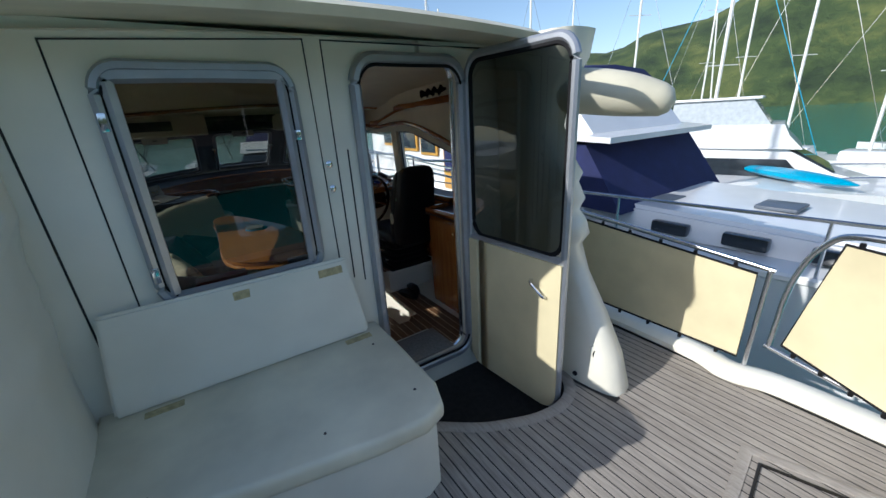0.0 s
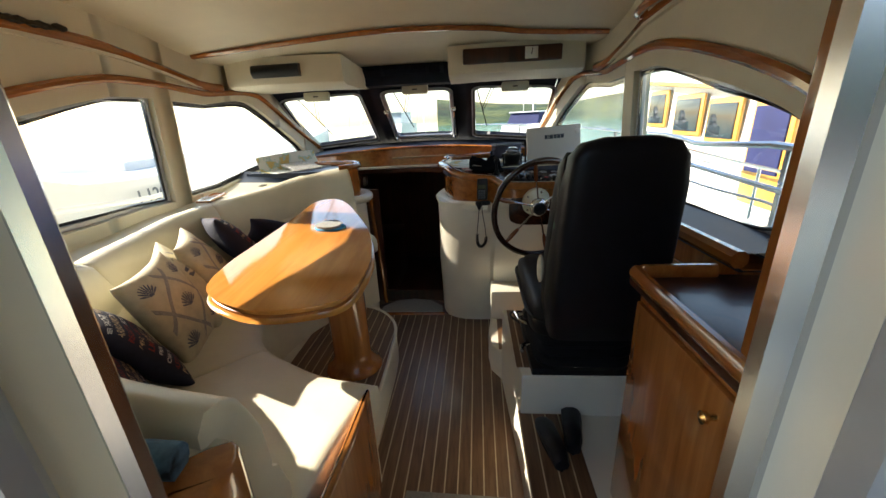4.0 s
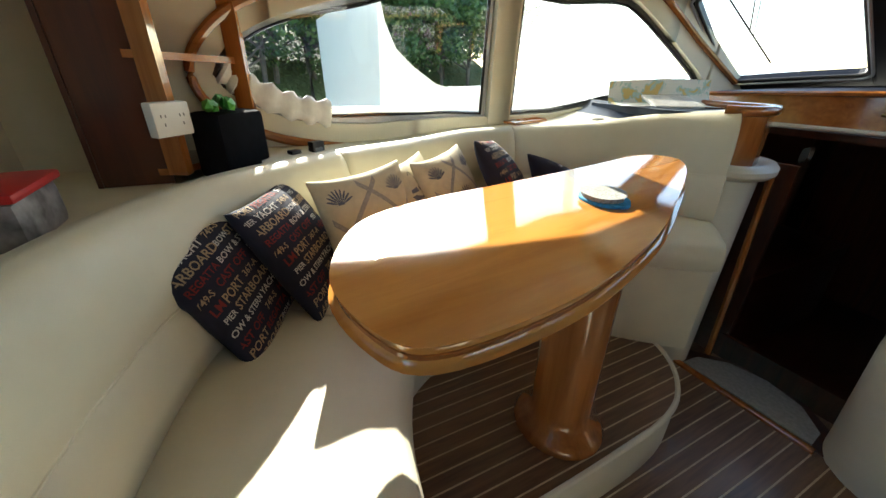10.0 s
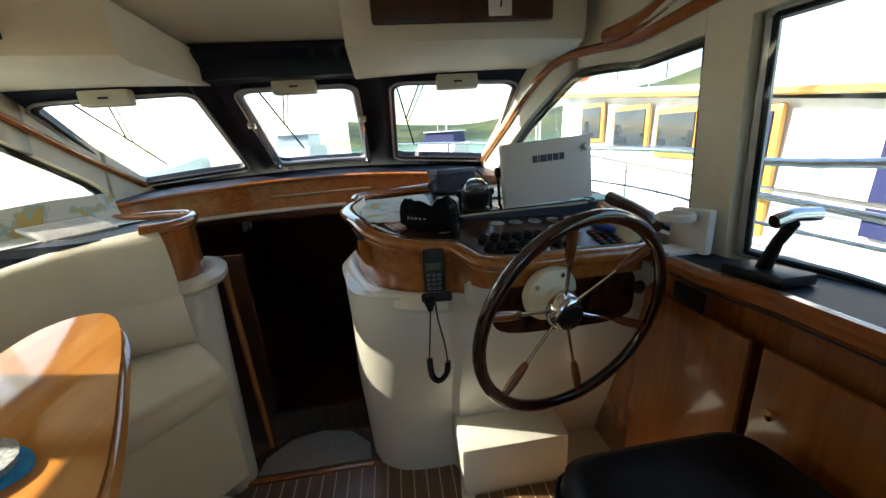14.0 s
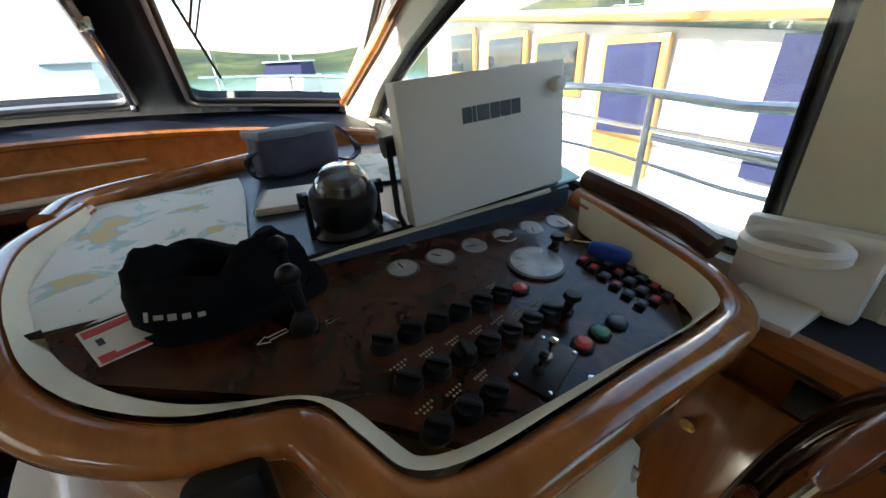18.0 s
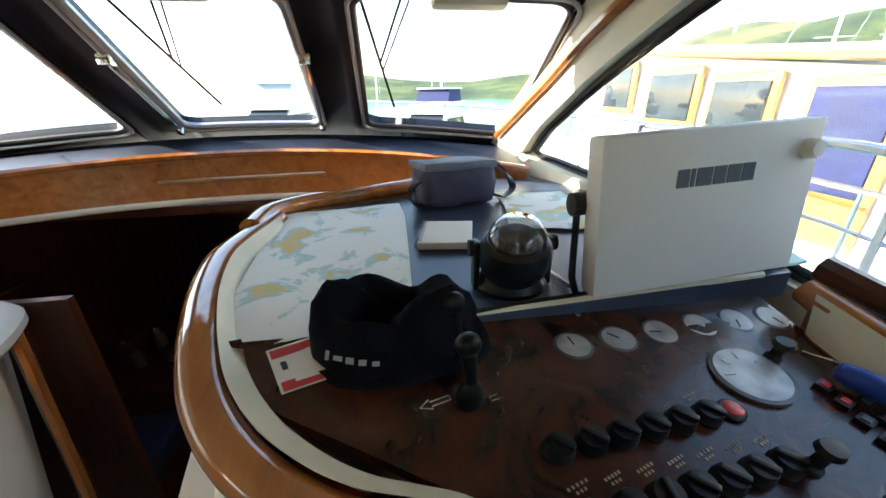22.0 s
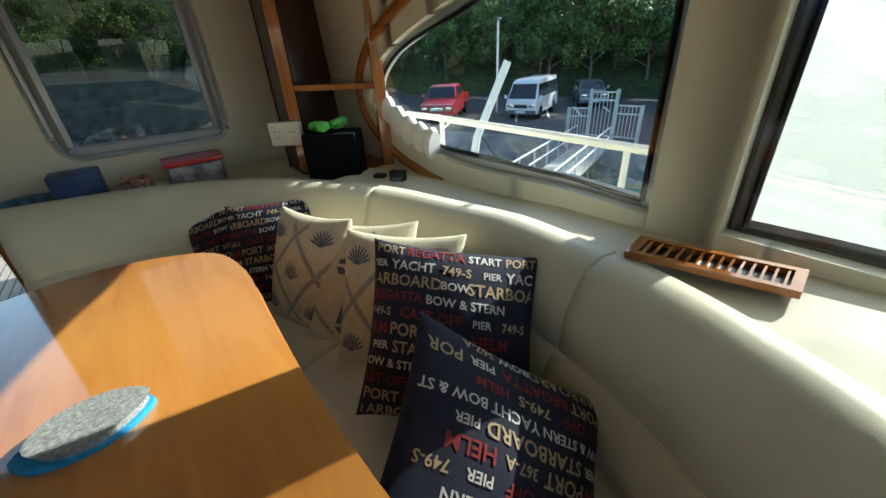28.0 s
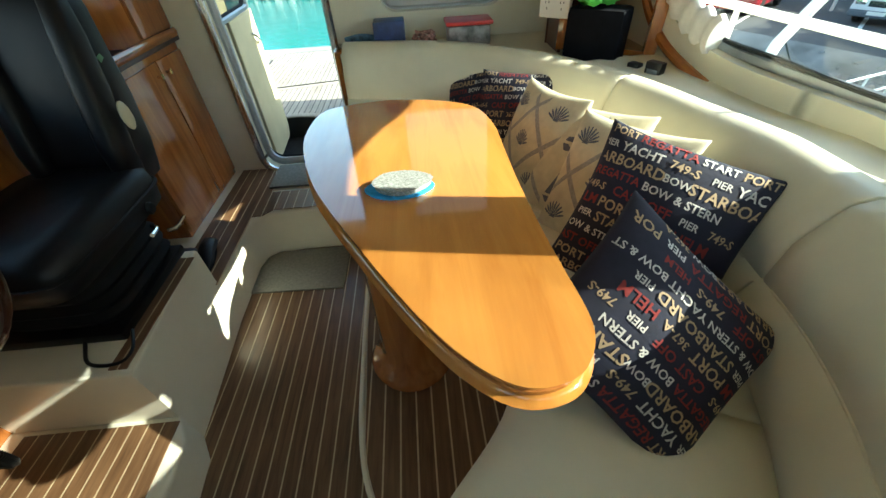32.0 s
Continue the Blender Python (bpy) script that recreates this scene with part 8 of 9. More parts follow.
protos = [tree(6.0, 21), tree(5.0, 22), tree(7.0, 23)]
random.seed(31)
first = True
spots = []
for i in range(46):
    k = 0.20 + 0.80 * (i + random.uniform(-0.3, 0.3)) / 46
    spots.append((k, random.uniform(13.5, 16.0)))
    spots.append((k + 0.008, random.uniform(18.0, 22.0)))
for i in range(16):
    spots.append((0.02 + 0.0115 * i, 14.0 + 1.6 * (i % 2)))
    spots.append((0.025 + 0.0112 * i, 19.0 + 2.0 * (i % 2)))
for i, (k, o) in list(enumerate(spots))[::-1]:
    k = min(0.995, k)
    p = shore(k, o, 1.2 + max(0, (o - 14) * 0.75))
    s = random.uniform(0.55, 0.85) if k > 0.195 else random.uniform(1.4, 1.8)
    m = Matrix.Translation(p) @ Matrix.Rotation(random.random() * 6.3, 4, "Z") @ Matrix.Diagonal((s, s, s, 1))
    if i < 3:
        protos[i].matrix_world = m
    else:
        copy_thing(protos[i % 3], m)

# ---- vehicles on the car park ----
def vehicle(kind, at, heading, paint, label, k):
    e = group_of(kind, (0, 0, 0), label, "van" if kind == "van" else "pickup" if kind == "pickup_truck" else "car")
    ute = kind == "pickup_truck"
    L, W, H = (4.9, 1.8, 1.72) if ute else (4.4, 1.68, 1.95) if kind == "van" else (4.3, 1.7, 1.45)
    if ute:
        prof = [(2.45, 0.45), (2.47, 0.75), (2.40, 0.98), (1.45, 1.10)]
        body = [(2.45, 0.35), (2.48, 0.62), (2.42, 0.92), (1.50, 1.08), (-2.40, 1.08), (-2.45, 0.5), (-2.40, 0.35)]
        cab_ = [(1.45, 1.07), (0.75, 1.70), (-0.55, 1.72), (-0.85, 1.07)]
    elif kind == "van":
        body = [(2.15, 0.32), (2.20, 0.60), (2.12, 0.98), (-2.18, 1.02), (-2.20, 0.4), (-2.15, 0.32)]
        cab_ = [(2.10, 0.96), (1.50, 1.82), (1.25, 1.93), (-2.05, 1.93), (-2.16, 1.0)]
    else:
        body = [(2.10, 0.30), (2.14, 0.55), (2.0, 0.78), (0.9, 0.92), (-2.0, 0.95), (-2.12, 0.5), (-2.08, 0.30)]
        cab_ = [(0.95, 0.9), (0.25, 1.42), (-1.2, 1.43), (-1.85, 0.93)]
    def slabby(bm, pr, w0, w1, r=0.0):
        zs = [z for _, z in pr]
        a, b = min(zs), max(zs)
        rings = []
        for s in (-1, -0.93, 0.93, 1):
            rings.append([V((w0 + (w1 - w0) * (z - a) / (b - a)) * s, y * (0.985 if abs(s) == 1 else 1), z - (0.03 if abs(s) == 1 and z > b - 0.05 else 0)) for y, z in pr])
        loft(bm, rings)
    bm = bmesh.new()
    slabby(bm, body, W / 2, W / 2 - 0.03)
    part("body", bm, paint, e)
    bm = bmesh.new()
    slabby(bm, cab_, W / 2 - 0.04, W / 2 - 0.17)
    part("cab", bm, paint, e)
    y0, z0 = cab_[0]
    y1, z1 = cab_[1]
    n = V(0, z1 - z0, y0 - y1).normalized()
    bm = bmesh.new()
    q = [V(s * w, y0 + (y1 - y0) * t, z0 + (z1 - z0) * t) + n * 0.012 for s, t, w in ((-1, 0.12, W / 2 - 0.12), (1, 0.12, W / 2 - 0.12), (1, 0.9, W / 2 - 0.2), (-1, 0.9, W / 2 - 0.2))]
    loft(bm, [q, [p - n * 0.02 for p in q]])
    part("windscreen", bm, DARKSCREEN, e)
    for s in (-1, 1):
        bm = bmesh.new()
        ya, yb = cab_[1][0] - 0.02, cab_[-2][0] + 0.08
        zt = cab_[1][1] - 0.10
        xx = W / 2 - 0.06
        q = [V(s * (xx + 0.012), ya + 0.25, z0 + 0.10), V(s * (xx - 0.075), ya, zt), V(s * (xx - 0.075), yb, zt), V(s * (xx + 0.012), yb - 0.1, z0 + 0.10)]
        loft(bm, [q, [p - V(s * 0.02, 0, 0) for p in q]])
        part("side_window", bm, DARKSCREEN, e)
        bm = bmesh.new()
        box(bm, s * (W / 2 - 0.25) - 0.16, body[1][0] - 0.06, 0.66, s * (W / 2 - 0.25) + 0.16, body[1][0] + 0.005, 0.82, 0.03)
        part("headlight", bm, CHROME, e, "clear headlight")
        bm = bmesh.new()
        box(bm, s * (W / 2 + 0.11) - 0.08, y0 - 0.28, z0 + 0.08, s * (W / 2 + 0.11) + 0.08, y0 - 0.20, z0 + 0.26, 0.03)
        part("mirror", bm, paint, e)
    bm = bmesh.new()
    box(bm, -0.35, body[1][0] - 0.05, 0.62, 0.35, body[1][0] + 0.012, 0.80, 0.02)
    part("grille", bm, CHROME if ute else DARKSCREEN, e)
    bm = bmesh.new()
    box(bm, -W / 2 + 0.02, body[0][0] - 0.1, 0.30, W / 2 - 0.02, body[0][0] + 0.06, 0.52, 0.05)
    part("bumper", bm, paint if ute else SLATE, e)
    bm = bmesh.new()
    box(bm, -0.26, body[0][0] + 0.055, 0.38, 0.26, body[0][0] + 0.075, 0.49)
    part("number_plate", bm, PAPER, e)
    for s in (-1, 1):
        for y in (L * 0.30, -L * 0.29):
            m = facing(V(s * (W / 2 - 0.10), y, 0.33), (s, 0, 0))
            bm = bmesh.new()
            lathe(bm, [(0.20, -0.10), (0.33, -0.10), (0.34, -0.04), (0.34, 0.07), (0.31, 0.105), (0.20, 0.105)], m, 20)
            wl = part("wheel", bm, RUBBER, e)
            bm = bmesh.new()
            lathe(bm, [(0.20, 0.0), (0.20, 0.09), (0.06, 0.075), (0.05, 0.10), (0.0, 0.10)], m, 16)
            part("rim", bm, STEEL, wl)
    e.matrix_world = Matrix.Translation(at) @ Matrix.Rotation(radians(heading), 4, "Z") @ Matrix.Diagonal((k, k, k, 1))
    return e


DARKSCREEN = plain("dark_screen", (0.02, 0.025, 0.03), 0.08, coat=0.5)
ROAD_UP = 0.75


def on_road(x, y):
    return V(x, y, sea(x, y) + ROAD_UP)


vehicle("pickup_truck", on_road(-12.1, -11.9), -52, plain("red_car_paint", (0.33, 0.012, 0.016), 0.25, coat=0.8, vary=0.08), "red pickup truck parked on the harbour car park", 0.8)
vehicle("van", on_road(-14.9, -9.1), -68, plain("white_car_paint", (0.72, 0.73, 0.76), 0.25, coat=0.8, vary=0.04), "white van parked nose to the water", 0.8)
vehicle("car", on_road(-19.6, -9.2), -50, plain("silver_car_paint", (0.25, 0.26, 0.28), 0.3, 0.4, coat=0.6), "grey car parked at the far side of the car park", 0.8)
for i in range(6):
    p = on_road(-10.6 - 1.55 * i, -10.0 + 0.5 * i)
    bm = bmesh.new()
    box(bm, -0.05, -1.4, 0.0, 0.05, 1.4, 0.012)
    bm.transform(Matrix.Translation(p + V(0, 0, 0.004)) @ Matrix.Rotation(radians(-50), 4, "Z"))
    thing("parking_line", bm, PAPER, "white painted parking line on asphalt", "road marking", "parking lines")

# gangway, gate and leaning post
gw = group_of("gangway", (-4, -1.2, -0.7), "white steel gangway with tube handrails from the shore to the jetty", "gangway")
G0, G1 = V(-3.9, -1.15, -0.95), V(-10.6, -3.45, -1.15)
along = (G1 - G0)
side_ = V(along.y, -along.x, 0).normalized() * 0.45
bm = bmesh.new()
loft(bm, [[G0 - side_, G0 + side_, G0 + side_ - V(0, 0, 0.08), G0 - side_ - V(0, 0, 0.08)], [G1 - side_, G1 + side_, G1 + side_ - V(0, 0, 0.08), G1 - side_ - V(0, 0, 0.08)]])
part("walkway", bm, CONCRETE, gw)
GALV = plain("galvanised_tube", (0.55, 0.57, 0.60), 0.45, 0.5, vary=0.1)
for s in (-1, 1):
    for h in (0.28, 0.55):
        bm = bmesh.new()
        tube(bm, [G0 + side_ * s + V(0, 0, h), G1 + side_ * s + V(0, 0, h)], 0.022, seg=6)
        part("handrail", bm, GALV, gw)
    for i in range(9):
        p = G0 + along * (i / 8) + side_ * s
        bm = bmesh.new()
        tube(bm, [p, p + V(0, 0, 0.55)], 0.018, seg=6)
        part("post", bm, GALV, gw)
gt = group_of("marina_gate", (-11, -4, -1.10), "grey steel security gate with barred panels at the gangway head", "gate")
for i, (p, h) in enumerate(((V(-10.9, -4.5, -1.10), 0.9), (V(-11.2, -4.0, -1.10), 1.4), (V(-11.4, -3.3, -1.10), 1.4), (V(-11.5, -2.6, -1.10), 1.0))):
    bm = bmesh.new()
    box(bm, p.x - 0.04, p.y - 0.04, p.z - 0.3, p.x + 0.04, p.y + 0.04, p.z + h)
    part("post", bm, GALV, gt)
for a, b, h in ((V(-10.9, -4.5, -1.10), V(-11.2, -4.0, -1.10), 0.9), (V(-11.2, -4.0, -1.10), V(-11.4, -3.3, -1.10), 1.35), (V(-11.4, -3.3, -1.10), V(-11.5, -2.6, -1.10), 1.0)):
    for z in (0.1, h - 0.25, h - 0.03):
        bm = bmesh.new()
        tube(bm, [a + V(0, 0, z), b + V(0, 0, z)], 0.02, seg=5)
        part("rail", bm, GALV, gt)
    for i in range(7):
        p = a.lerp(b, (i + 0.5) / 7)
        bm = bmesh.new()
        tube(bm, [p + V(0, 0, 0.1), p + V(0, 0, h - 0.03)], 0.010, seg=5)
        part("bar", bm, GALV, gt)
cr = group_of("boat_crane", (-4.3, -1.8, -1.5), "white leaning davit pole beside the jetty", "pole")
bm = bmesh.new()
tube(bm, [V(-4.22, -1.86, -1.2), V(-4.40, -1.70, 0.35), V(-4.72, -1.42, 1.35)], [0.075, 0.06, 0.055], seg=10)
part("pole", bm, WHITE, cr)
bm = bmesh.new()
tube(bm, [V(-4.42, -1.68, 0.42), V(-5.1, -1.9, -0.2), V(-6.0, -2.3, -0.8)], 0.008, seg=4)
part("stay", bm, BLACK, cr)
jt = group_of("jetty", (-4.5, 1, -1.4), "pale concrete jetty float beside the boat", "jetty")
bm = bmesh.new()
jz = sea(-4, 0) + 0.45
box(bm, -4.6, -6.0, jz - 0.5, -3.3, 1.6, jz, 0.04)
part("float", bm, CONCRETE, jt)
for y in (-5.2, -3.0, -0.6, 1.2):
    bm = bmesh.new()
    box(bm, -3.55, y - 0.08, jz, -3.40, y + 0.08, jz + 0.06, 0.02)
    part("cleat", bm, GALV, jt)
for y, c in ((-2.2, BLUEP), (-1.9, PAPER)):
    bm = bmesh.new()
    bmesh.ops.create_icosphere(bm, subdivisions=2, radius=0.12, matrix=Matrix.Translation((-3.8, y, jz + 0.11)) @ Matrix.Diagonal((1.2, 1.2, 0.9, 1)))
    thing("mooring_bundle", bm, c, "bundle of mooring line lying on the jetty", "rope bundle", "mooring bundles")

# white sailing yacht alongside
yt = group_of("sailing_yacht", (-3.8, 5, -1.5), "white sailing yacht moored alongside with a number on its side", "yacht")
SHEER = rows_of([(1.93, 1.95), (2.02, 1.60), (2.2, 1.42), (2.45, 1.27), (2.8, 1.19), (3.4, 1.165), (4.5, 1.19), (7.0, 1.28), (10.5, 1.5)])
bm = bmesh.new()
rings = []
for y in [1.93, 1.98, 2.06, 2.2, 2.4, 2.7, 3.2, 4.0, 5.5, 7.5, 9.5, 10.5]:
    w = 1.25 * math.sqrt(max(0.02, 1 - max(0, (y - 5) / 5.8) ** 2))
    z = interp(SHEER, y)
    c = -3.9
    rings.append([V(c + w, y, z), V(c + w * 0.97, y, z - 0.6), V(c + w * 0.6, y, sea(-4, y) - 0.3), V(c - w * 0.6, y, sea(-4, y) - 0.3), V(c - w * 0.97, y, z - 0.6), V(c - w, y, z)])
loft(bm, rings)
part("hull", bm, HULLPAINT, yt)
lm = Matrix.Translation((-2.628, 3.32, 1.0)) @ Matrix.Rotation(radians(90), 4, "Z") @ Matrix.Rotation(radians(90), 4, "X")
part("lettering", lettering([("J 120", 0.17, lm @ Matrix.Translation((0, 0, 0.004)))]), SLATE, yt, "dark slanted number")
bm = bmesh.new()
tube(bm, [V(-3.9, 5.2, 1.2), V(-3.9, 5.1, 12.0)], [0.09, 0.06], seg=8)
part("mast", bm, WHITE, yt)
bm = bmesh.new()
box(bm, -4.4, 3.9, 1.0, -3.4, 6.8, 1.30, 0.12)
part("coachroof", bm, HULLPAINT, yt)


# ---- boats to starboard ----
NAVYCANVAS = plain("navy_canvas", (0.012, 0.018, 0.085), 0.8, vary=0.2, scale=4)
YELLOWOOD = plain("yellow_varnish", (0.62, 0.33, 0.06), 0.3, coat=0.4, vary=0.2, scale=5)
TEALP = plain("turquoise_hull", (0.0, 0.30, 0.48), 0.35, coat=0.3)
ORANGE = plain("orange_buoy", (0.80, 0.13, 0.03), 0.5)
tw = group_of("trawler_yacht", (5, 3, -1.7), "white trawler yacht with yellow-varnished windows and navy canvas", "boat")
bm = bmesh.new()
rings = []
for y, w, z in ((-5.2, 0.04, 0.75), (-4.6, 0.55, 0.66), (-3.2, 1.25, 0.52), (-1.5, 1.65, 0.42), (1.0, 1.80, 0.36), (4.0, 1.80, 0.42), (8.0, 1.7, 0.6), (9.2, 1.6, 0.66)):
    rings.append([V(5.05 + s * k, y, zz) for s, k, zz in ((-1, w, z), (-1, w * 0.96, z - 0.45), (-1, w * 0.7, -2.0), (1, w * 0.7, -2.0), (1, w * 0.96, z - 0.45), (1, w, z))])
loft(bm, rings)
part("hull", bm, HULLPAINT, tw)
bm = bmesh.new()
tube(bm, [r[0] + V(0, 0, 0.02) for r in rings] + [r[-1] + V(0, 0, 0.02) for r in rings[::-1]], 0.04, seg=6)
part("rubbing_strake", bm, WHITE, tw)
bm = bmesh.new()
q0 = [V(3.95, -1.9, 0.36), V(6.15, -1.9, 0.36), V(6.3, 1.5, 0.36), V(3.75, 1.5, 0.36)]
q1 = [V(4.1, -1.7, 0.60), V(6.0, -1.7, 0.60), V(6.15, 1.5, 0.72), V(3.9, 1.5, 0.72)]
loft(bm, [q0, q1])
bmesh.ops.bevel(bm, geom=list(bm.edges), offset=0.05, segments=2, affect="EDGES")
part("trunk_cabin", bm, HULLPAINT, tw)
for y in (0.28, -0.45, -1.15):
    bm = bmesh.new()
    box(bm, 3.80, y - 0.20, 0.42, 3.92, y + 0.20, 0.56, 0.03)
    bm.transform(Matrix.Translation((0.03 - 0.03 * y, 0, 0.015)))
    part("portlight", bm, DARKSCREEN, tw)
for x, y in ((4.6, 0.75), (5.0, -0.4)):
    bm = bmesh.new()
    box(bm, x - 0.22, y - 0.2, 0.655, x + 0.22, y + 0.2, 0.70, 0.02)
    part("deck_hatch", bm, SLATE, tw)
roof_z = lambda y: 1.62 + 0.10 * (y - 3.8)
bm = bmesh.new()
rings = []
for y in (1.3, 2.4, 5.0, 8.0):
    rings.append([V(3.62, y, 0.34), V(6.5, y, 0.34), V(6.4, y, roof_z(y)), V(3.68, y, roof_z(y))])
loft(bm, rings)
part("saloon", bm, HULLPAINT, tw)
bm = bmesh.new()
rings = []
for y, z0 in ((0.72, 0.70), (1.28, 1.40)):
    pass
q = [V(3.62, 0.75, 0.62), V(6.4, 0.75, 0.62), V(6.35, 1.34, 1.44), V(3.64, 1.34, 1.44)]
q2 = [V(3.56, 3.25, 0.70), V(6.46, 3.25, 0.70), V(6.42, 3.25, 1.55), V(3.58, 3.25, 1.55)]
loft(bm, [q, q2])
part("screen_cover", bm, NAVYCANVAS, tw, "navy canvas windscreen cover")
bm = bmesh.new()
rings = []
for y, w, z in ((1.0, 1.35, 1.46), (1.5, 1.5, 1.50), (5.2, 1.5, 1.80), (8.4, 1.5, 2.1)):
    rings.append([V(5.0 - w, y, z), V(5.0 + w, y, z), V(5.0 + w, y, z + 0.07), V(5.0 - w, y, z + 0.07)])
loft(bm, rings)
part("roof_edge", bm, HULLPAINT, tw)
bm = bmesh.new()
tube(bm, [V(3.47, 1.5, 1.50), V(3.47, 5.2, 1.80), V(3.47, 8.4, 2.1)], 0.03, seg=6)
part("gutter", bm, YELLOWOOD, tw, "varnished gutter rail")
bm = bmesh.new()
rings = []
for z, f in ((1.52, 0.0), (1.85, 0.28), (2.12, 0.5)):
    rings.append([V(3.85, 1.35 + f, z), V(6.2, 1.35 + f, z), V(6.2, 4.4, z + 0.2), V(3.85, 4.4, z + 0.2)])
loft(bm, rings)
part("flybridge", bm, HULLPAINT, tw)
bm = bmesh.new()
rings = []
for y, z in ((1.75, 2.26), (1.9, 2.42), (2.8, 2.52), (3.4, 2.50)):
    rings.append([V(3.95, y, z - 0.12), V(4.2, y, z), V(5.0, y, z + 0.05), V(5.8, y, z), V(6.1, y, z - 0.12)])
loft(bm, rings, closed=False)
loft(bm, [[p - V(0, 0, 0.1) for p in r] for r in rings], closed=False)
part("bimini", bm, NAVYCANVAS, tw, "navy canvas bimini top")
for x in (4.0, 6.05):
    bm = bmesh.new()
    tube(bm, [V(x, 2.3, 1.9), V(x, 2.4, 2.36)], 0.02, seg=6)
    part("bimini_pole", bm, STEEL, tw)
for y0, y1, z0, z1, pane_ in ((5.55, 6.30, 1.18, 1.74, DARKSCREEN), (4.77, 5.43, 1.12, 1.66, DARKSCREEN), (6.55, 7.2, 1.27, 1.84, DARKSCREEN)):
    bm = bmesh.new()
    box(bm, 3.60, y0, z0, 3.645, y1, z1, 0.03)
    wn_ = part("window", bm, YELLOWOOD, tw, "yellow-varnished window frame")
    bm = bmesh.new()
    box(bm, 3.585, y0 + 0.06, z0 + 0.06, 3.61, y1 - 0.06, z1 - 0.06, 0.01)
    part("pane", bm, pane_, wn_)
bm = bmesh.new()
box(bm, 3.59, 3.95, 0.50, 3.645, 4.55, 1.61, 0.03)
dr = part("door", bm, YELLOWOOD, tw, "yellow-varnished cabin door")
bm = bmesh.new()
box(bm, 3.572, 4.01, 0.86, 3.60, 4.49, 1.55, 0.01)
part("blue_blind", bm, NAVYCANVAS, dr, "navy blind over the door glass")
bm = bmesh.new()
tube(bm, [V(3.28, 9, 1.25), V(3.26, 4, 1.0), V(3.28, 1.0, 0.92), V(3.45, -1.5, 0.95), V(3.9, -3.2, 1.05), V(4.6, -4.6, 1.2), V(5.05, -5.2, 1.28), V(5.5, -4.6, 1.2), V(6.2, -3.2, 1.05), V(6.7, -1.5, 0.95)], 0.018, seg=6)
part("guard_rail", bm, STEEL, tw)
for x, y, z, b in ((3.27, 7, 1.15, 0.5), (3.26, 5.4, 1.07, 0.45), (3.26, 3.8, 1.0, 0.4), (3.27, 2.2, 0.95, 0.36), (3.29, 0.6, 0.92, 0.36), (3.42, -1.1, 0.94, 0.4), (3.85, -3.0, 1.04, 0.5), (4.5, -4.4, 1.18, 0.6), (5.6, -4.4, 1.18, 0.6), (6.2, -3.0, 1.04, 0.5)):
    bm = bmesh.new()
    tube(bm, [V(x, y, b), V(x, y, z)], 0.014, seg=6)
    part("stanchion", bm, STEEL, tw)
bm = bmesh.new()
fm = facing(V(3.42, 6.85, 2.38), (-1, -0.2, 0))
tube(bm, [fm @ V(0.19 * math.cos(a), 0.19 * math.sin(a), 0) for a in steps(0, 2 * math.pi, 0.25)[:-1]], 0.05, closed=True, seg=8, up=V(-1, 0, 0))
buoy = thing("lifebuoy", bm, ORANGE, "orange lifebuoy hung on the flybridge rail", "lifebuoy")
bm = bmesh.new()
for y in (5.2, 6.1, 7.0, 7.9):
    tube(bm, [V(3.5, y, roof_z(y) + 0.2), V(3.5, y, roof_z(y) + 0.95)], 0.014, seg=5)
for h in (0.5, 0.95):
    tube(bm, [V(3.5, 5.2, roof_z(5.2) + h), V(3.5, 7.9, roof_z(7.9) + h)], 0.014, seg=5)
part("flybridge_rail", bm, STEEL, tw)


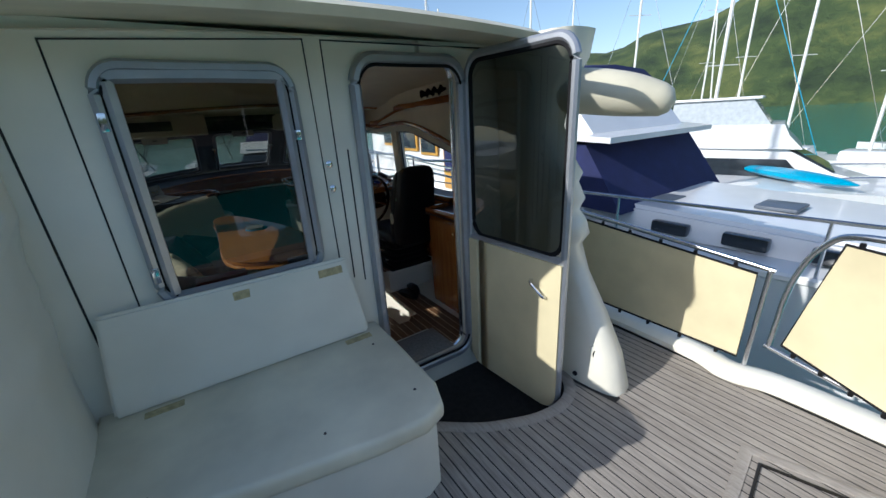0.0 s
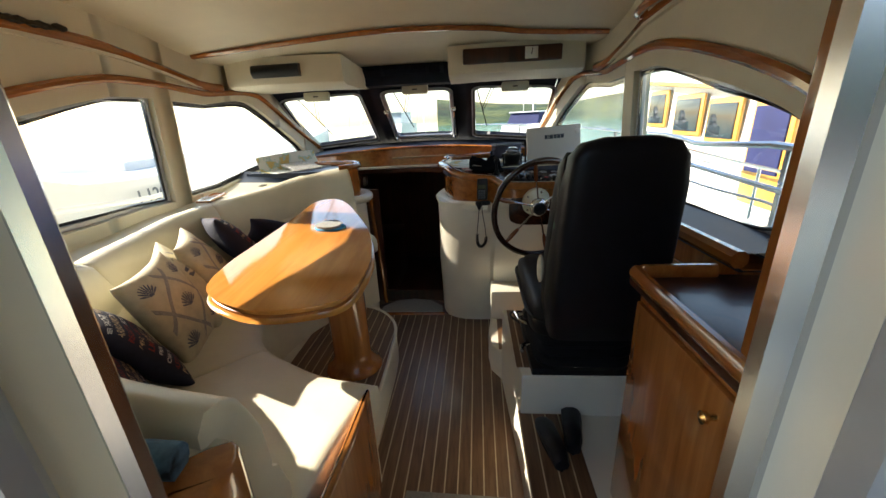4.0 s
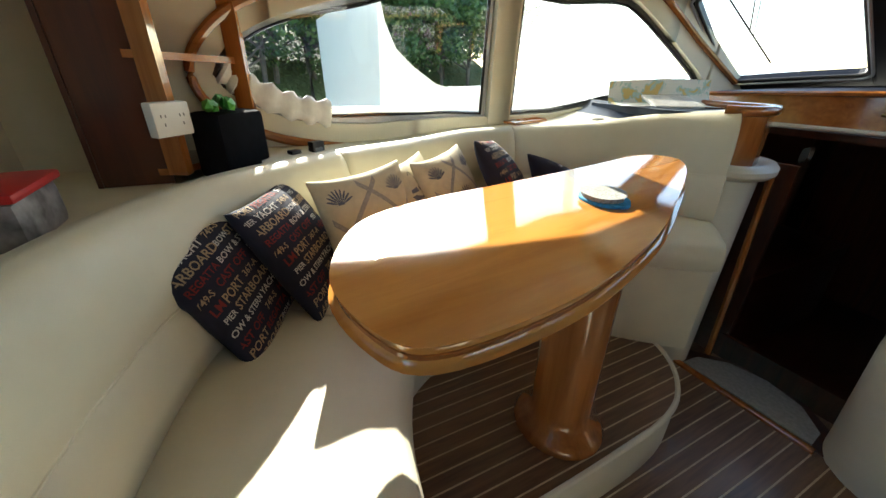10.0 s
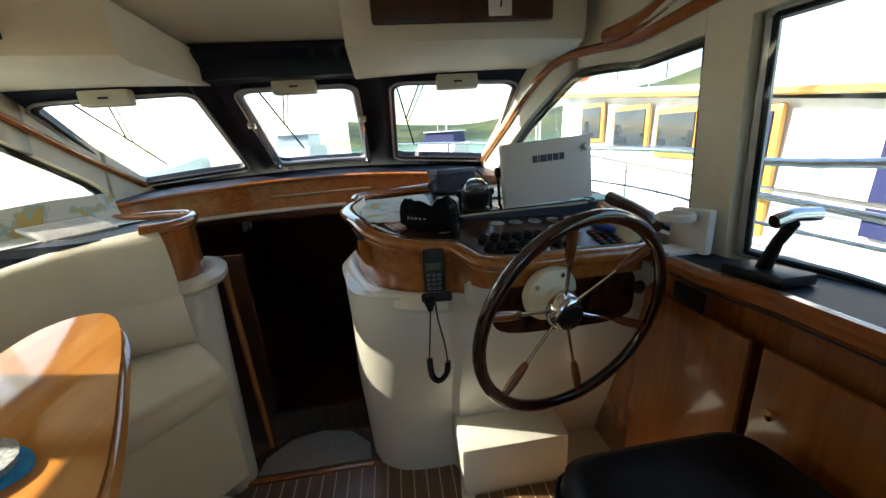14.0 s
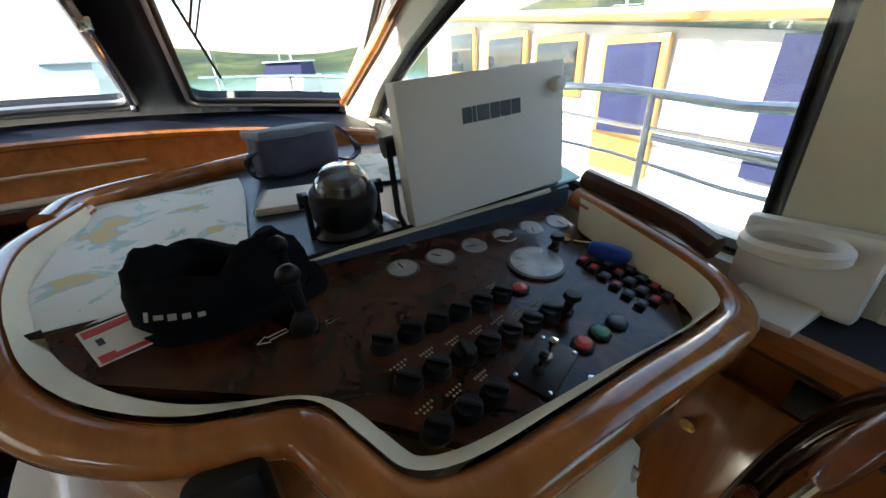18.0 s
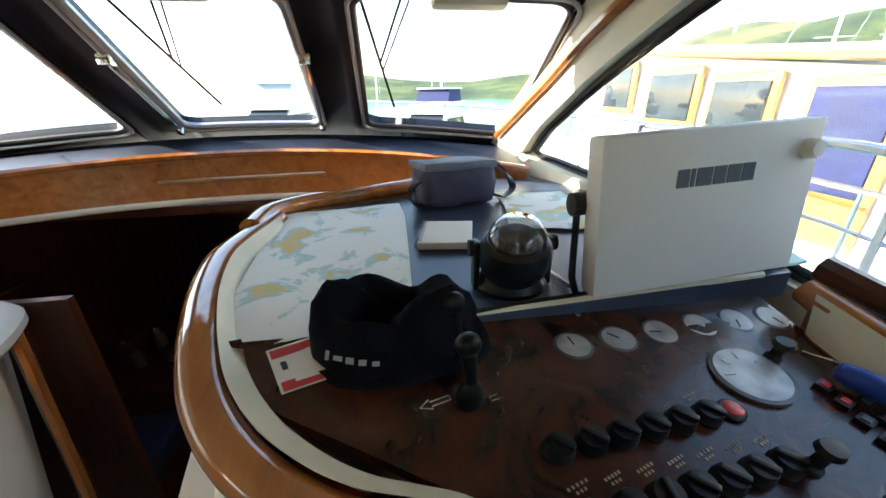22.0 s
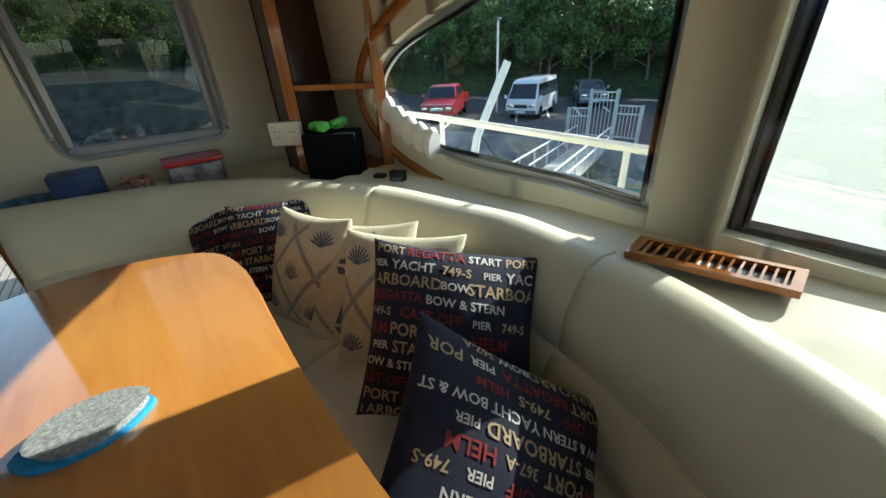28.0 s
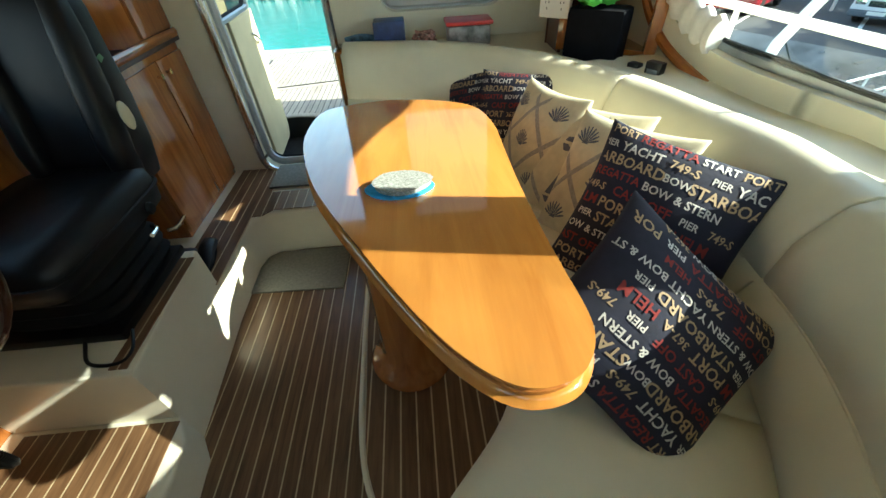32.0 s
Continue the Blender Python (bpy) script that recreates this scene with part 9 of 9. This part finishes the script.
def cruiser(at, heading, k, canvas, label):
    e = group_of("motor_cruiser", (0, 0, 0), label, "boat", "moored boats")
    bm = bmesh.new()
    rings = []
    for y, w, z in ((5.5, 0.04, 1.7), (4.6, 0.75, 1.55), (3.0, 1.4, 1.35), (0.0, 1.75, 1.15), (-4.5, 1.7, 1.05)):
        rings.append([V(s * q, y, zz) for s, q, zz in ((-1, w, z), (-1, w * 0.95, z - 0.6), (-1, w * 0.7, -0.2), (1, w * 0.7, -0.2), (1, w * 0.95, z - 0.6), (1, w, z))])
    loft(bm, rings)
    part("hull", bm, HULLPAINT, e)
    bm = bmesh.new()
    rings = []
    for y, w, z0, z1 in ((3.2, 0.7, 1.3, 1.45), (1.6, 1.25, 1.2, 1.95), (0.6, 1.35, 1.15, 2.55), (-2.6, 1.4, 1.1, 2.6)):
        rings.append([V(-w, y, z0), V(w, y, z0), V(w * 0.85, y, z1), V(-w * 0.85, y, z1)])
    loft(bm, rings)
    part("cabin", bm, HULLPAINT, e)
    for s in (-1, 1):
        bm = bmesh.new()
        q = [V(s * 1.33, 1.2, 1.65), V(s * 1.40, -2.2, 1.6), V(s * 1.28, -2.2, 2.3), V(s * 1.24, 0.6, 2.3)]
        loft(bm, [q, [p + V(s * 0.03, 0, 0) for p in q]])
        part("side_window", bm, DARKSCREEN, e)
    bm = bmesh.new()
    q = [V(-1.1, 1.62, 1.95), V(1.1, 1.62, 1.95), V(1.05, 0.72, 2.50), V(-1.05, 0.72, 2.50)]
    loft(bm, [q, [p + V(0, 0.03, 0.04) for p in q]])
    part("windscreen", bm, DARKSCREEN, e)
    bm = bmesh.new()
    rings = [[V(-1.3, 0.9 - f, z), V(1.3, 0.9 - f, z), V(1.25, -2.9, z), V(-1.25, -2.9, z)] for z, f in ((2.58, 0.0), (2.95, 0.35), (3.25, 0.5))]
    loft(bm, rings)
    part("flybridge", bm, HULLPAINT, e)
    bm = bmesh.new()
    q = [V(-1.1, 0.1, 3.25), V(1.1, 0.1, 3.25), V(1.0, -0.4, 3.95), V(-1.0, -0.4, 3.95)]
    q2 = [V(-1.1, -2.4, 3.25), V(1.1, -2.4, 3.25), V(1.0, -2.4, 3.95), V(-1.0, -2.4, 3.95)]
    loft(bm, [q, q2])
    part("side_screen", bm, canvas, e)
    bm = bmesh.new()
    box(bm, -1.1, -2.6, 3.95, 1.1, -0.2, 4.03, 0.03)
    part("hard_top", bm, HULLPAINT, e)
    bm = bmesh.new()
    tube(bm, [V(-1.6, 0, 1.75), V(-1.3, 3.0, 1.95), V(-0.6, 4.7, 2.15), V(0, 5.5, 2.3), V(0.6, 4.7, 2.15), V(1.3, 3.0, 1.95), V(1.6, 0, 1.75)], 0.025, seg=5)
    part("bow_rail", bm, STEEL, e)
    bm = bmesh.new()
    tube(bm, [V(0.6, -1.5, 4.0), V(0.6, -1.7, 6.4)], 0.02, seg=5)
    part("aerial", bm, WHITE, e)
    e.matrix_world = Matrix.Translation(at) @ Matrix.Rotation(radians(heading), 4, "Z") @ Matrix.Diagonal((k, k, k, 1))
    return e


SMOKE = plain("smoked_clears", (0.42, 0.46, 0.48), 0.2, coat=0.5, vary=0.15)
cruiser((10.2, 4.6, -1.95), -170, 0.75, SMOKE, "white motor cruiser moored beyond the trawler yacht")
cruiser((13.6, 2.4, -1.9), -165, 0.95, SMOKE, "large white flybridge cruiser with clear side screens")
cruiser((20.0, -2.0, -1.9), -175, 0.9, NAVYCANVAS, "white flybridge cruiser with navy canvas")
cruiser((11.0, 17.0, -1.9), 160, 0.9, SMOKE, "white motor cruiser at the far pontoon")
cruiser((3.5, 24.0, -1.9), 150, 0.9, NAVYCANVAS, "white cruiser across the fairway with navy canvas")
cruiser((-5.5, 27.0, -1.9), 170, 1.0, SMOKE, "white cruiser berthed ahead")
bm = bmesh.new()
rings = []
for k in steps(-1, 1, 0.2):
    r = 0.26 * math.sqrt(max(0.01, 1 - k * k))
    rings.append([V(r * math.cos(a), k * 1.6, 0.55 * r * math.sin(a)) for a in steps(0, 2 * math.pi, 0.7)[:-1]])
loft(bm, rings)
bm.transform(Matrix.Translation((11.8, 1.2, 0.02)) @ Matrix.Rotation(radians(-32), 4, "Z"))
thing("kayak", bm, TEALP, "turquoise kayak stowed on the deck of a moored boat", "kayak")
for x, y in ((10.9, 1.9), (12.3, 0.2)):
    bm = bmesh.new()
    lathe(bm, [(0.02, -0.5), (0.14, -0.42), (0.17, 0.0), (0.14, 0.42), (0.02, 0.5)], Matrix.Translation((x, y, -0.28)) @ Matrix.Rotation(radians(90), 4, "Y") @ Matrix.Rotation(radians(30), 4, "X"), 14)
    thing("fender", bm, WHITE, "white inflatable fender along a moored boat", "fender", "fenders")
# low white hull that carries the kayak
bm = bmesh.new()
rings = []
for y, w in ((-5.0, 0.05), (-3.8, 0.9), (-1.5, 1.4), (2.5, 1.4), (4.0, 1.2)):
    rings.append([V(-w, y, -0.18), V(-w * 0.7, y, -2.0), V(w * 0.7, y, -2.0), V(w, y, -0.18)])
loft(bm, rings)
bm.transform(Matrix.Translation((12.6, -0.6, 0)) @ Matrix.Rotation(radians(20), 4, "Z"))
thing("launch", bm, HULLPAINT, "low grey-white launch moored beyond the trawler", "boat", "moored boats")


def mast(x, y, h, boom):
    e = group_of("mast", (x, y, -1.0), "white yacht mast with wire stays above the moored boats", "mast", "masts")
    bm = bmesh.new()
    tube(bm, [V(x, y, -1.0), V(x, y, h)], 0.06, seg=6)
    part("pole", bm, WHITE, e)
    for z in (h * 0.4, h * 0.7):
        bm = bmesh.new()
        tube(bm, [V(x - 0.5, y + 0.3, z), V(x + 0.5, y - 0.3, z)], 0.022, seg=4)
        part("spreader", bm, WHITE, e)
    for d in (-1, 1):
        bm = bmesh.new()
        tube(bm, [V(x, y, h), V(x + 0.3 * d, y + 3.5 * d, -0.8)], 0.012, seg=4)
        part("stay", bm, boom, e)


random.seed(17)
for x, y, h in ((15.5, 4.6, 7.5), (24, 4.6, 9), (23, 1.5, 6.5), (26, 7.6, 10), (30, -1, 9), (21, 11, 9), (17, 15, 8), (14, 21, 9), (9, 22, 9), (5, 30, 10), (0.5, 33, 10), (-4, 36, 9), (-9, 33, 9), (12, 30, 9), (19, 27, 10), (27, 20, 10), (32, 12, 11)):
    mast(x, y, h, TEALP if x == 15.5 else STEEL)
# low hulls under the masts, far off
for i, (x, y) in enumerate(((15.5, 5.5), (24, 5.5), (23, 0.5), (26, 8), (30, -2), (21, 12), (17, 16), (14, 22), (9, 23), (5, 31), (0.5, 34), (-4, 37), (-9, 34), (12, 31), (19, 28), (27, 21), (32, 13))):
    bm = bmesh.new()
    rings = []
    for k, w in ((-4.5, 0.9), (-2, 1.3), (1.5, 1.3), (3.6, 0.7), (5, 0.05)):
        rings.append([V(x - w, y + k, -0.85 + 0.03 * k), V(x - w * 0.6, y + k, -2.1), V(x + w * 0.6, y + k, -2.1), V(x + w, y + k, -0.85 + 0.03 * k)])
    loft(bm, rings)
    box(bm, x - 0.7, y - 2.0, -0.95, x + 0.7, y + 1.8, -0.45, 0.1)
    thing("moored_yacht", bm, HULLPAINT, "white sailing yacht hull at a far berth", "yacht", "moored yachts")
# concrete wall and lamp posts astern
bm = bmesh.new()
p0, p1 = shore(0.80, 7.0, 1.6), shore(0.92, 7.0, 1.6)
loft(bm, [[p0, p1, p1 + V(0, 0, 1.1), p0 + V(0, 0, 1.1)], [p + V(0, -0.2, 0) for p in (p0, p1, p1 + V(0, 0, 1.1), p0 + V(0, 0, 1.1))]])
thing("shore_wall", bm, CONCRETE, "pale concrete wall along the shore road", "wall")
for k, o in ((0.70, 4.0), (0.86, 6.0), (0.45, 6.5)):
    p = shore(k, o, 0.4)
    lp = group_of("street_lamp", p, "slim white lamp post beside the shore road", "street lamp", "lamp posts")
    bm = bmesh.new()
    tube(bm, [p, p + V(0, 0, 4.2)], 0.05, seg=6)
    part("post", bm, WHITE, lp)
    bm = bmesh.new()
    box(bm, p.x - 0.15, p.y - 0.08, p.z + 4.18, p.x + 0.15, p.y + 0.08, p.z + 4.28, 0.02)
    part("lamp_head", bm, SLATE, lp)

# ---- planks of the soles and the deck ----
sole_lo = lambda x: 0.82 if x > 0.06 else interp(rim_y, x) if x > -0.60 else 2.68
sole_hi = lambda x: 3.11
planks(floor, -0.36, 0.70, 0.0, sole_lo, lambda x: 2.865, 0.058)
planks(dais, -0.62, 0.0, 0.2, lambda x: 1.0, lambda x: (interp(rim_y, x) if x < -0.025 else 2.0 if x < -0.015 else 1.2) - 0.02, 0.058)
planks(landing, 0.12, 0.92, 0.275, lambda x: 0.56 if x < 0.66 else 0.2, lambda x: 0.78 if x < 0.60 else 0.84 if x < 0.69 else 1.42, 0.058)
planks(seat_box, 0.68, 0.745, 0.47, lambda x: 1.46, lambda x: 2.02, 0.03)
planks(well, 0.64, 1.20, 0.195, lambda x: 2.06, lambda x: 2.42, 0.058)
planks(deck, -1.18, 1.72, DECK_Z, lambda x: -2.9, deck_front, 0.05, 0.006, DECKTEAK, CAULK, 0.007)


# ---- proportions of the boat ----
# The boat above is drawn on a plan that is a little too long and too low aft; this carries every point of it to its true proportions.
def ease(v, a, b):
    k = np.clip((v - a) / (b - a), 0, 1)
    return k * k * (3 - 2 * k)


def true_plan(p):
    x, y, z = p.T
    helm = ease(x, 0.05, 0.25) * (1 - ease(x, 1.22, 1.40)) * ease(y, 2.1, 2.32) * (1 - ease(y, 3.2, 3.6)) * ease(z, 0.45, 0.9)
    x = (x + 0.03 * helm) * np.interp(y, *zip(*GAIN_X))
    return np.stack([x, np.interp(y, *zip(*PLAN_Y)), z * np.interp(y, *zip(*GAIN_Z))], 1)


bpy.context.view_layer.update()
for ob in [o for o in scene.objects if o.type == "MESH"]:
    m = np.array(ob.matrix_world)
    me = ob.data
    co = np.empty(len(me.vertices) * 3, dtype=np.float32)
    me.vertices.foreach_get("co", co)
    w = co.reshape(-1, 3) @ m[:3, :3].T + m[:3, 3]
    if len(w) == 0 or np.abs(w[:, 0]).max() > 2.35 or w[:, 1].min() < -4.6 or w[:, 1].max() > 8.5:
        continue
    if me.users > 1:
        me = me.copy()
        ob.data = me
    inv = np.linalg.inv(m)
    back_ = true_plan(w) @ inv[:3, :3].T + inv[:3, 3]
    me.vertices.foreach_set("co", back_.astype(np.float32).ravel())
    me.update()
